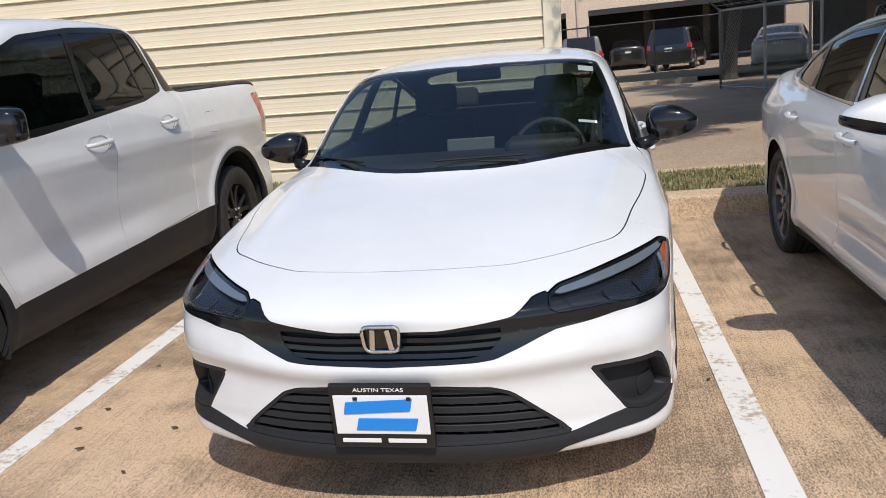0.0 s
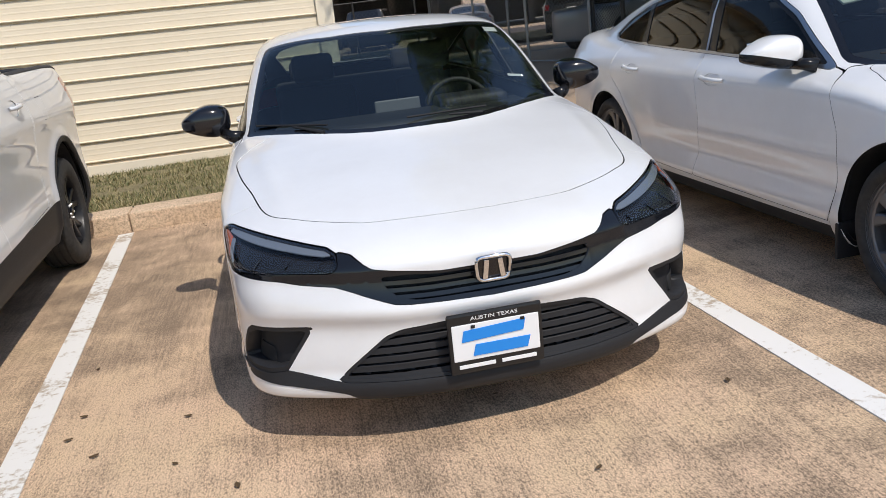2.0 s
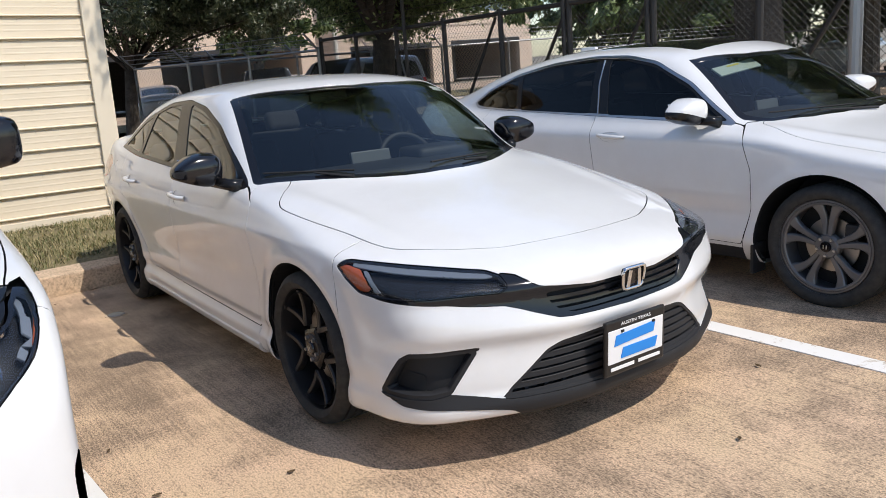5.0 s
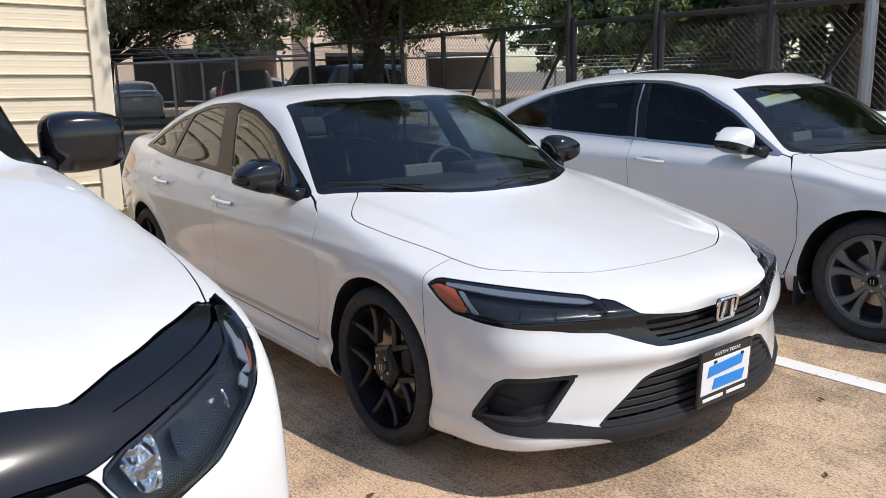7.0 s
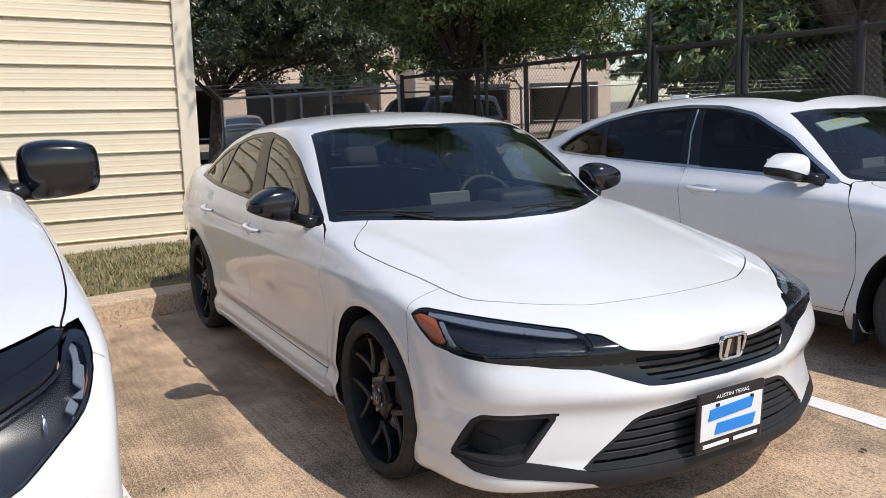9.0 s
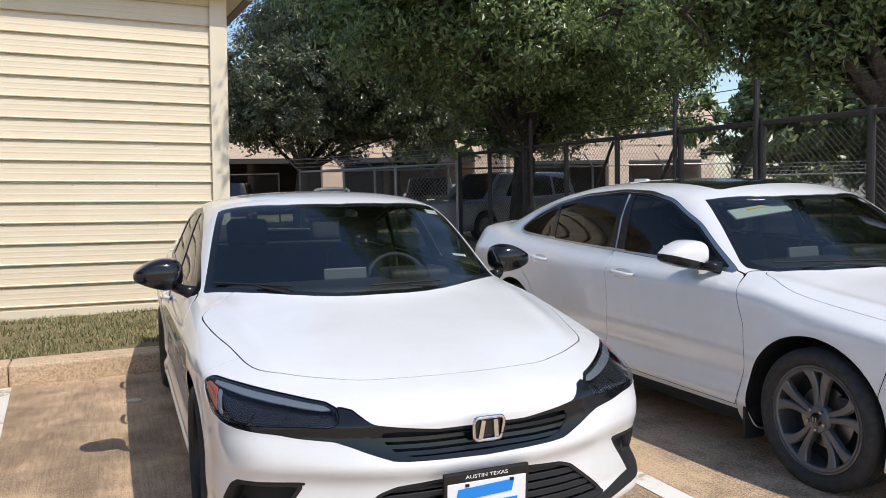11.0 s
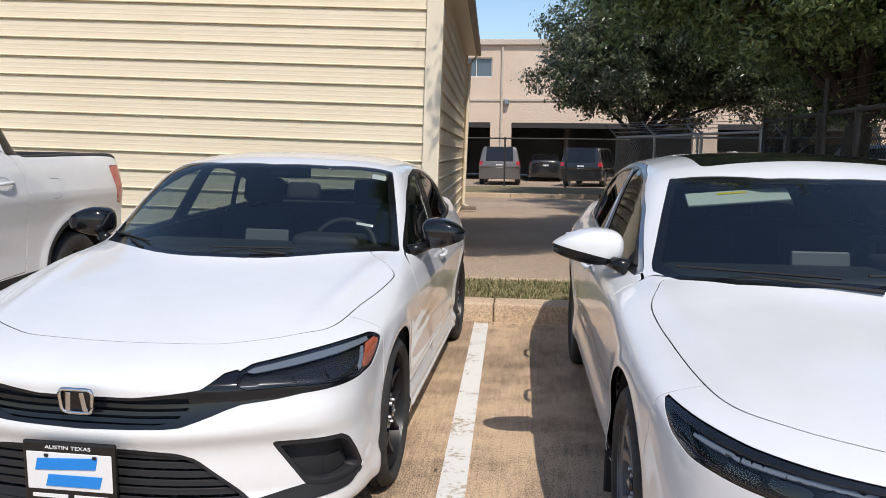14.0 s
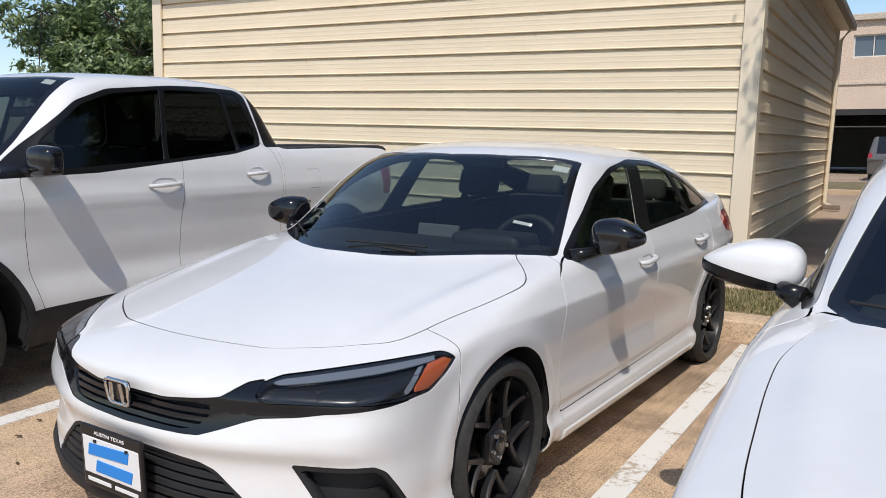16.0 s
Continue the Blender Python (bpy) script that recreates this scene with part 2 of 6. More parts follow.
# ---- shape tools ----
def curve(*v):
    """A smooth curve through pairs of values, without overshoot."""
    xs, ys = np.array(v[0::2], float), np.array(v[1::2], float)
    h, d = np.diff(xs), np.diff(ys) / np.diff(xs)
    m = np.empty(len(xs))
    m[0], m[-1] = d[0], d[-1]
    for i in range(1, len(xs) - 1):
        m[i] = 0 if d[i - 1] * d[i] <= 0 else (h[i - 1] + h[i]) * 3 / ((2 * h[i] + h[i - 1]) / d[i - 1] + (h[i] + 2 * h[i - 1]) / d[i])
    tx = np.linspace(xs[0], xs[-1], 1500)
    i = np.clip(np.searchsorted(xs, tx, side="right") - 1, 0, len(h) - 1)
    s = (tx - xs[i]) / h[i]
    ty = (ys[i] * (1 + 2 * s) * (1 - s) ** 2 + m[i] * h[i] * s * (1 - s) ** 2 + ys[i + 1] * s * s * (3 - 2 * s) + m[i + 1] * h[i] * s * s * (s - 1))
    return lambda q: np.interp(q, tx, ty)


def smax(a, b, k):
    return 0.5 * (a + b + np.sqrt((a - b) ** 2 + k * k))


def smin(a, b, k):
    return 0.5 * (a + b - np.sqrt((a - b) ** 2 + k * k))


def gauss(v, c, w):
    return np.exp(-((v - c) / w) ** 2)


def rounded(pts, steps=6):
    """A closed spline through the corners of a flat outline."""
    p, out = np.array(pts, float), []
    n = len(p)
    for i in range(n):
        a, b, c, d = p[i - 1], p[i], p[(i + 1) % n], p[(i + 2) % n]
        for s in np.arange(steps) / steps:
            out.append(0.5 * (2 * b + (c - a) * s + (2 * a - 5 * b + 4 * c - d) * s * s + (3 * b - a - 3 * c + d) * s ** 3))
    return np.array(out)


def filleted(pts, r=0.02, steps=4):
    """A closed outline with its corners rounded off."""
    p, out = np.array(pts, float), []
    n = len(p)
    for i in range(n):
        a, b, c = p[i - 1], p[i], p[(i + 1) % n]
        u, w = a - b, c - b
        lu, lw = np.linalg.norm(u), np.linalg.norm(w)
        q = min(r, 0.45 * lu, 0.45 * lw)
        s, e = b + u / lu * q, b + w / lw * q
        for t in np.linspace(0, 1, steps + 1):
            out.append((1 - t) ** 2 * s + 2 * t * (1 - t) * b + t * t * e)
    return np.array(out)


def outline(pts):
    """Signed distance to a closed outline, negative inside."""
    p = np.array(pts, float)
    q = np.roll(p, -1, axis=0)

    def dist(x, y):
        best, inside = np.full(x.shape, 1e9), np.zeros(x.shape, bool)
        for (ax, ay), (bx, by) in zip(p, q):
            ex, ey = bx - ax, by - ay
            wx, wy = x - ax, y - ay
            t = np.clip((wx * ex + wy * ey) / (ex * ex + ey * ey + 1e-12), 0, 1)
            best = np.minimum(best, (wx - ex * t) ** 2 + (wy - ey * t) ** 2)
            cross = (ay > y) != (by > y)
            inside ^= cross & (x < ex * (y - ay) / (ey if abs(ey) > 1e-12 else 1e-12) + ax)
        return np.where(inside, -1, 1) * np.sqrt(best)
    return dist


class Sheet:
    """A triangulated surface with normals, that can be cut along lines drawn on it."""

    def __init__(self, v, n, t):
        self.v, self.n, self.t = v, n, t

    def tidy(self):
        used, inv = np.unique(self.t, return_inverse=True)
        return Sheet(self.v[used], self.n[used], inv.reshape(-1, 3))

    def cut(self, g):
        """Two sheets: where g is negative, and the rest."""
        if not len(self.t):
            return self, self
        f = g(np.abs(self.v[:, 0]), self.v[:, 1], self.v[:, 2], self.v[:, 0])
        f = np.where(np.abs(f) < 1e-5, 1e-5, f)
        out = f > 0
        k = out[self.t].sum(1)
        ins, outs = [self.t[k == 0]], [self.t[k == 3]]
        v, n = self.v, self.n
        for count, lone in ((1, True), (2, False)):
            tri = self.t[k == count]
            if not len(tri):
                continue
            j = np.argmax(out[tri] == lone, axis=1)
            r = np.arange(len(tri))
            a, b, c = tri[r, j], tri[r, (j + 1) % 3], tri[r, (j + 2) % 3]
            edges = np.concatenate([np.stack([a, b], 1), np.stack([a, c], 1)])
            edges.sort(axis=1)
            keys, inv = np.unique(edges, axis=0, return_inverse=True)
            inv = inv.reshape(-1)
            s = (f[keys[:, 0]] / (f[keys[:, 0]] - f[keys[:, 1]]))[:, None]
            base = len(v)
            v = np.concatenate([v, v[keys[:, 0]] * (1 - s) + v[keys[:, 1]] * s])
            n = np.concatenate([n, n[keys[:, 0]] * (1 - s) + n[keys[:, 1]] * s])
            ab, ac = base + inv[:len(tri)], base + inv[len(tri):]
            one = np.stack([a, ab, ac], 1)
            two = np.concatenate([np.stack([ab, b, c], 1), np.stack([ab, c, ac], 1)])
            (outs if lone else ins).append(one)
            (ins if lone else outs).append(two)
        return Sheet(v, n, np.concatenate(ins)).tidy(), Sheet(v, n, np.concatenate(outs)).tidy()


def gradient(fun, v, eps):
    g = np.empty_like(v)
    for i in range(3):
        e = np.zeros(3)
        e[i] = eps
        g[:, i] = (fun(*(v + e).T) - fun(*(v - e).T)) / (2 * eps)
    return g


def surface(fun, lo, hi, h):
    """The surface on which fun is nought, as a Sheet."""
    ax = [np.arange(a, b + h, h) for a, b in zip(lo, hi)]
    f = fun(ax[0][:, None, None], ax[1][None, :, None], ax[2][None, None, :])
    f = np.broadcast_to(f, [len(a) for a in ax])
    s = f < 0
    dim = [len(a) - 1 for a in ax]
    acc, cnt = np.zeros(dim + [3], np.float32), np.zeros(dim, np.int8)
    for i in range(3):
        o = [q for q in range(3) if q != i]
        for da in (0, 1):
            for db in (0, 1):
                lo_s, hi_s = [None] * 3, [None] * 3
                for q, d in ((o[0], da), (o[1], db)):
                    lo_s[q] = hi_s[q] = slice(d, d + dim[q])
                lo_s[i], hi_s[i] = slice(0, dim[i]), slice(1, dim[i] + 1)
                a, b = f[tuple(lo_s)], f[tuple(hi_s)]
                m = np.nonzero((a < 0) != (b < 0))
                t = a[m] / (a[m] - b[m])
                cnt[m] += 1
                acc[m[0], m[1], m[2], i] += t
                acc[m[0], m[1], m[2], o[0]] += da
                acc[m[0], m[1], m[2], o[1]] += db
    cells = np.nonzero(cnt > 0)
    idx = np.full(dim, -1)
    idx[cells] = np.arange(len(cells[0]))
    v = (np.stack(cells, 1) + acc[cells] / cnt[cells][:, None]) * h + np.array([a[0] for a in ax])
    tris = []
    for i in range(3):
        o1, o2 = (i + 1) % 3, (i + 2) % 3
        sl = [slice(None)] * 3
        a, b = list(sl), list(sl)
        a[i], b[i] = slice(0, -1), slice(1, None)
        m = np.array(np.nonzero(s[tuple(a)] != s[tuple(b)]))
        keep = (m[o1] > 0) & (m[o2] > 0) & (m[o1] < dim[o1]) & (m[o2] < dim[o2])
        m = m[:, keep]
        flip = ~s[tuple(m)]
        quad = []
        for d1, d2 in ((-1, -1), (0, -1), (0, 0), (-1, 0)):
            c = m.copy()
            c[o1] += d1
            c[o2] += d2
            quad.append(idx[tuple(c)])
        q = np.stack(quad, 1)
        q[flip] = q[flip][:, ::-1]
        tris += [q[:, [0, 1, 2]], q[:, [0, 2, 3]]]
    t = np.concatenate(tris)
    t = t[(t >= 0).all(1)]
    for _ in range(4):
        g = gradient(fun, v, 0.002)
        step = fun(*v.T)[:, None] * g / np.maximum((g * g).sum(1, keepdims=True), 0.05)
        size = np.linalg.norm(step, axis=1, keepdims=True)
        v = v - step * np.minimum(1, 0.6 * h / np.maximum(size, 1e-9))
    n = gradient(fun, v, 0.006)
    n /= np.maximum(np.linalg.norm(n, axis=1, keepdims=True), 1e-9)
    return Sheet(v, n, t)


# ---- mesh helpers ----
def raw(name, verts, faces, mat=None, parent=None, label="", normals=None, smooth=False):
    me = bpy.data.meshes.new(name)
    me.from_pydata(np.asarray(verts).tolist(), [], [tuple(f) for f in np.asarray(faces).tolist()] if isinstance(faces, np.ndarray) else faces)
    if smooth or normals is not None:
        me.polygons.foreach_set("use_smooth", [True] * len(me.polygons))
    if normals is not None:
        me.normals_split_custom_set_from_vertices(np.asarray(normals).tolist())
    if mat:
        me.materials.append(mat)
    ob = new(name, me)
    if parent:
        ob.parent = parent
    return tagged(ob, label)


def part(name, bm, mat, parent=None, label="", smooth=False, split=35):
    """Links a bmesh as one mesh object under a thing or a part."""
    me = bpy.data.meshes.new(name)
    if smooth:
        for f in bm.faces:
            f.smooth = True
        lim = radians(split)
        for e in bm.edges:
            if len(e.link_faces) == 2 and e.calc_face_angle(0) > lim:
                e.smooth = False
    bm.to_mesh(me)
    bm.free()
    me.materials.append(mat)
    ob = new(name, me)
    if parent:
        ob.parent = parent
    return tagged(ob, label)


def thing(name, label, category, at=(0, 0, 0), turn=0.0, group="", kind=""):
    ob = new(name)
    ob.matrix_basis = pose(*at, 0, 0, turn)
    return tagged(ob, label, category, group, kind)


def box(bm, c, s, bevel=0.0, rot=None, seg=2):
    m = Matrix.Translation(c) @ (rot or Matrix()) @ Matrix.Diagonal((*s, 1))
    made = bmesh.ops.create_cube(bm, size=1, matrix=m)["verts"]
    if bevel:
        edges = list({e for v in made for e in v.link_edges})
        bmesh.ops.bevel(bm, geom=edges, offset=bevel, segments=seg, profile=0.6, affect="EDGES")
    return made


def boxed(c, s, bevel=0.0, rot=None, seg=2):
    bm = bmesh.new()
    box(bm, c, s, bevel, rot, seg)
    return bm


def lathe(profile, seg=48, axis="x"):
    """A turned solid from (radius, along) pairs, about the x or z axis."""
    bm = bmesh.new()
    rings = []
    for i in range(seg):
        a = 2 * math.pi * i / seg
        rings.append([bm.verts.new((h, r * math.cos(a), r * math.sin(a)) if axis == "x" else (r * math.cos(a), r * math.sin(a), h)) for r, h in profile])
    for i in range(seg):
        p, q = rings[i], rings[(i + 1) % seg]
        for k in range(len(profile) - 1):
            bm.faces.new((p[k], q[k], q[k + 1], p[k + 1]))
    bmesh.ops.remove_doubles(bm, verts=bm.verts, dist=1e-5)
    bmesh.ops.recalc_face_normals(bm, faces=bm.faces)
    return bm


def tube(points, r, seg=8, bm=None, ends=True):
    """A round bar along points; r may vary from point to point."""
    bm = bm or bmesh.new()
    pts = [Vector(p) for p in points]
    rs = r if isinstance(r, (list, tuple)) else [r] * len(pts)
    rings = []
    for i, p in enumerate(pts):
        d = (pts[min(i + 1, len(pts) - 1)] - pts[max(i - 1, 0)]).normalized()
        u = d.cross(Vector((0, 0, 1)) if abs(d.z) < 0.95 else Vector((1, 0, 0))).normalized()
        w = d.cross(u)
        rings.append([bm.verts.new(p + (u * math.cos(a) + w * math.sin(a)) * rs[i]) for a in (2 * math.pi * k / seg for k in range(seg))])
    for a, b in zip(rings, rings[1:]):
        for k in range(seg):
            bm.faces.new((a[k], a[(k + 1) % seg], b[(k + 1) % seg], b[k]))
    if ends:
        bm.faces.new(rings[0][::-1])
        bm.faces.new(rings[-1])
    return bm


def sheet_part(name, s, mat, parent, label="", inset=0.0, rim=0.0, rim_in=None):
    """A panel from a Sheet: pushed in by inset, with its edges turned in by rim."""
    if not len(s.t):
        return None
    v = s.v - s.n * inset
    n, t = s.n, s.t
    verts, norms, faces = [v], [n], [t]
    if rim:
        e = np.concatenate([t[:, [0, 1]], t[:, [1, 2]], t[:, [2, 0]]])
        _, same = np.unique(np.round(s.v, 5), axis=0, return_inverse=True)
        keys = np.sort(same.reshape(-1)[e], axis=1)
        uniq, inv, cnt = np.unique(keys, axis=0, return_inverse=True, return_counts=True)
        edge = e[cnt[inv.reshape(-1)] == 1]
        a, b = v[edge[:, 0]], v[edge[:, 1]]
        a2, b2 = a - n[edge[:, 0]] * rim, b - n[edge[:, 1]] * rim
        out = np.cross(b - a, n[edge[:, 0]])
        out /= np.maximum(np.linalg.norm(out, axis=1, keepdims=True), 1e-9)
        m, k = len(edge), len(v)
        verts += [a, b, b2, a2]
        lip = n[edge[:, 0]] * 0.75 + out * 0.65
        norms += [lip, lip, out, out]
        i = np.arange(m)
        faces += [np.stack([k + i, k + 2 * m + i, k + m + i], 1), np.stack([k + i, k + 3 * m + i, k + 2 * m + i], 1)]
    norms = np.concatenate(norms)
    norms /= np.maximum(np.linalg.norm(norms, axis=1, keepdims=True), 1e-9)
    return raw(name, np.concatenate(verts), np.concatenate(faces), mat, parent, label, norms)


def pieces(s, least=12):
    """The connected pieces of a Sheet, without slivers."""
    if not len(s.t):
        return []
    _, same = np.unique(np.round(s.v, 5), axis=0, return_inverse=True)
    t = same.reshape(-1)[s.t]
    mark = np.arange(t.max() + 1)
    while True:
        low = mark[t].min(1)
        old = mark.copy()
        for k in range(3):
            np.minimum.at(mark, t[:, k], low)
        mark = mark[mark]
        if (mark == old).all():
            break
    comp = mark[t[:, 0]]
    out = []
    for c in np.unique(comp):
        if (comp == c).sum() >= least:
            out.append(Sheet(s.v, s.n, s.t[comp == c]).tidy())
    return out


def on_side(poly, xmin):
    d = outline(poly)
    return lambda x, y, z, s: np.maximum(d(y, z), xmin - x)


def on_top(poly, zmin):
    d = outline(poly)
    return lambda x, y, z, s: np.maximum(d(x, y), zmin - z)


def on_front(poly, ymax):
    """An outline drawn round the nose: across plus back, and height."""
    d = outline(poly)
    return lambda x, y, z, s: np.maximum(d(x + y, z), y - ymax)


def wheel_hole(axle, hub, r, xmin):
    return lambda x, y, z, s: np.maximum(np.sqrt((y - axle) ** 2 + (z - hub) ** 2) - r, xmin - x)


def gap_cut(s, g, gap=0.0022):
    return s.cut(lambda *a: g(*a) + gap)[0], s.cut(lambda *a: g(*a) - gap)[1]


def band(s, g, half):
    """The strip of a Sheet where g lies within half of nought."""
    return s.cut(lambda *a: g(*a) - half)[0].cut(lambda *a: -g(*a) - half)[0]


def halves(s):
    return s.cut(lambda x, y, z, sx: sx)


# ---- ground ----
def grid_sheet(name, x0, x1, y0, y1, nx, ny, height, mat, kind="structure", label="", category=""):
    xs, ys = np.linspace(x0, x1, nx), np.linspace(y0, y1, ny)
    v = [(x, y, height(x, y)) for y in ys for x in xs]
    f = [(j * nx + i, j * nx + i + 1, (j + 1) * nx + i + 1, (j + 1) * nx + i) for j in range(ny - 1) for i in range(nx - 1)]
    return tagged(raw(name, v, f, mat, smooth=True), label, category, "", kind)


KERB_Y, KERB_W, KERB_H = 6.44, 0.30, 0.155
SHED_X0, SHED_X1, SHED_Y0, SHED_Y1, SHED_H = -9.95, -0.46, 10.03, 19.4, 3.75
tagged(raw("ground", [(-900, -900, -0.12), (900, -900, -0.12), (900, 900, -0.12), (-900, 900, -0.12)], [(0, 1, 2, 3)], M["far_ground"]), kind="structure", label="wide pale ground round the parking lot")
pavement = thing("pavement", "tan broom-finished concrete parking lot with joints", "pavement", kind="structure")
LOT_X = [-30, -8.7, 6.6, 30]
LOT_Y = [-25, -4.6, KERB_Y]
for i in range(len(LOT_X) - 1):
    for j in range(len(LOT_Y) - 1):
        a, b, c, d = LOT_X[i] + 0.004, LOT_X[i + 1] - 0.004, LOT_Y[j] + 0.004, LOT_Y[j + 1] - 0.004
        part("slab", boxed(((a + b) / 2, (c + d) / 2, -0.05), (b - a, d - c, 0.1)), M["concrete"], pavement)
part("joint_filler", boxed((0, (-25 + KERB_Y) / 2, -0.06), (60, 25 + KERB_Y, 0.1)), M["joint"], pavement)


def kerb_run(name, x0, x1, y0, y1, h, label):
    ob = thing(name, label, "kerb", kind="structure")
    x = x0
    k = 0
    while x < x1 - 0.1:
        e = min(x + 3.05, x1)
        bm = boxed(((x + e) / 2, (y0 + y1) / 2, h / 2 - 0.06), (e - x - 0.006, y1 - y0, h + 0.12), 0.022, seg=3)
        part("kerb_stone", bm, M["kerb"], ob)
        x, k = e, k + 1
    return ob


kerb_run("kerb", -30, 30, KERB_Y, KERB_Y + KERB_W, KERB_H, "sandy concrete kerb behind the parked cars")
GRASS_Y0 = KERB_Y + KERB_W


def turf_z(x, y):
    f = min(1.0, max(0.0, (y - GRASS_Y0) / (SHED_Y0 - GRASS_Y0)))
    return 0.14 - 0.14 * f + 0.012 * noise.noise(Vector((x * 2.0, y * 2.0, 0)))


grid_sheet("turf", -30, -0.2, GRASS_Y0, SHED_Y0 + 0.05, 120, 14, turf_z, M["soil"], label="patchy dry turf between kerb and shed", category="lawn")
grid_sheet("turf_strip", -0.2, 30, GRASS_Y0, 8.05, 120, 8, lambda x, y: 0.14 - 0.03 * (y - GRASS_Y0) + 0.012 * noise.noise(Vector((x * 2.0, y * 2.0, 0))), M["soil"], label="patchy dry turf strip beside the driveway", category="lawn")
kerb_run("driveway_edge", -0.2, 30, 8.05, 8.2, 0.115, "low concrete edging along the driveway")


def blades(name, count, x0, x1, y0, y1, height, label):
    rng = np.random.default_rng(7)
    x, y = rng.uniform(x0, x1, count), rng.uniform(y0, y1, count)
    keep = np.array([noise.noise(Vector((a * 1.6, b * 2.2, 3))) + 0.55 * noise.noise(Vector((a * 6, b * 6, 9))) > -0.22 for a, b in zip(x, y)])
    x, y = x[keep], y[keep]
    n = len(x)
    z = np.array([height(a, b) for a, b in zip(x, y)])
    h, a, lean = rng.uniform(0.015, 0.055, n), rng.uniform(0, 2 * math.pi, n), rng.uniform(0.01, 0.06, n)
    w = 0.006
    p0 = np.stack([x - w * np.sin(a), y + w * np.cos(a), z - 0.01], 1)
    p1 = np.stack([x + w * np.sin(a), y - w * np.cos(a), z - 0.01], 1)
    p2 = np.stack([x + lean * np.cos(a), y + lean * np.sin(a), z + h], 1)
    v = np.stack([p0, p1, p2], 1).reshape(-1, 3)
    return tagged(raw(name, v, np.arange(3 * n).reshape(-1, 3), M["grass"]), label, "grass", "", "stuff")


blades("grass", 60000, -10.5, -0.3, GRASS_Y0 + 0.02, SHED_Y0 - 0.02, turf_z, "short dry green and straw grass")
blades("grass", 22000, -0.3, 5.2, GRASS_Y0 + 0.02, 8.03, lambda x, y: 0.14 - 0.03 * (y - GRASS_Y0), "short dry green and straw grass")

road = thing("driveway", "worn pale concrete driveway beside the shed", "driveway", kind="structure")
DX, DY = [-0.9, 3.2, 6.6, 30], [8.2, 12.4, 16.8, 21.2, 25.6]
for i in range(len(DX) - 1):
    for j in range(len(DY) - 1):
        a, b, c, d = DX[i] + 0.006, DX[i + 1] - 0.006, DY[j] + 0.006, DY[j + 1] - 0.006
        part("slab", boxed(((a + b) / 2, (c + d) / 2, -0.045), (b - a, d - c, 0.1)), M["drive"], road)
part("joint_filler", boxed((10, 16.9, -0.06), (40, 17.6, 0.1)), M["joint"], road)
part("slab", boxed((-8, 24.0, -0.05), (15.5, 7.4, 0.1)), M["drive"], road)
part("slab", boxed((5, 38, -0.05), (70, 12.4, 0.1)), M["drive"], road)
kerb_run("far_kerb", -12, 3.0, 25.6, 25.8, 0.14, "far concrete kerb beyond the driveway")
grid_sheet("far_turf", -14, 30, 25.8, 31.6, 60, 8, lambda x, y: 0.12 + 0.03 * noise.noise(Vector((x, y, 1))), M["soil"], label="shaded turf island with fallen leaves", category="lawn")

for xa, xb in ((-2.335, -2.585), (0.515, 0.405), (3.56, 3.46), (-5.50, -5.75)):
    ya, yb = 1.50, 6.38
    long = math.hypot(xb - xa, yb - ya)
    bm = boxed((0, 0, 0), (0.118, long, 0.007), rot=Matrix.Rotation(math.atan2(xa - xb, yb - ya), 4, "Z"))
    bmesh.ops.translate(bm, verts=bm.verts, vec=((xa + xb) / 2, (ya + yb) / 2, 0.0015))
    tagged(part("parking_line", bm, M["line"]), "worn white painted parking line on concrete", "marking", "parking lines", "structure")


# ---- the metal shed ----
RIB = 0.2368


def ribbed_wall(length, height, first):
    """Profile of a wall of horizontal metal ribs, as (out, up) pairs."""
    prof = [(0.0, -0.3)]
    z = first
    while z < height - 0.03:
        prof += [(0.0, z - 0.034), (-0.030, z - 0.032), (-0.030, z - 0.010), (0.026, z - 0.006), (0.028, z + 0.002), (0.0, z + 0.012)]
        for m in (0.085, 0.145):
            prof += [(0.0, z + m - 0.012), (0.0012, z + m - 0.006), (0.0012, z + m + 0.006), (0.0, z + m + 0.012)]
        z += RIB
    prof = [p for p in prof if p[1] <= height - 0.005] + [(0.0, height)]
    return prof


def siding(name, origin, along, outw, length, height, parent, first=0.108):
    prof = ribbed_wall(length, height, first)
    o, a, n = Vector(origin), Vector(along), Vector(outw)
    v, f = [], []
    step = max(1, int(length / 0.9144))
    for k in range(step + 1):
        s = length * k / step
        for d, z in prof:
            v.append(o + a * s + n * d + Vector((0, 0, z)))
    m = len(prof)
    for k in range(step):
        for i in range(m - 1):
            q = (k * m + i, (k + 1) * m + i, (k + 1) * m + i + 1, k * m + i + 1)
            f.append(q)
    ob = raw(name, [tuple(p) for p in v], f, M["siding"], parent)
    return ob


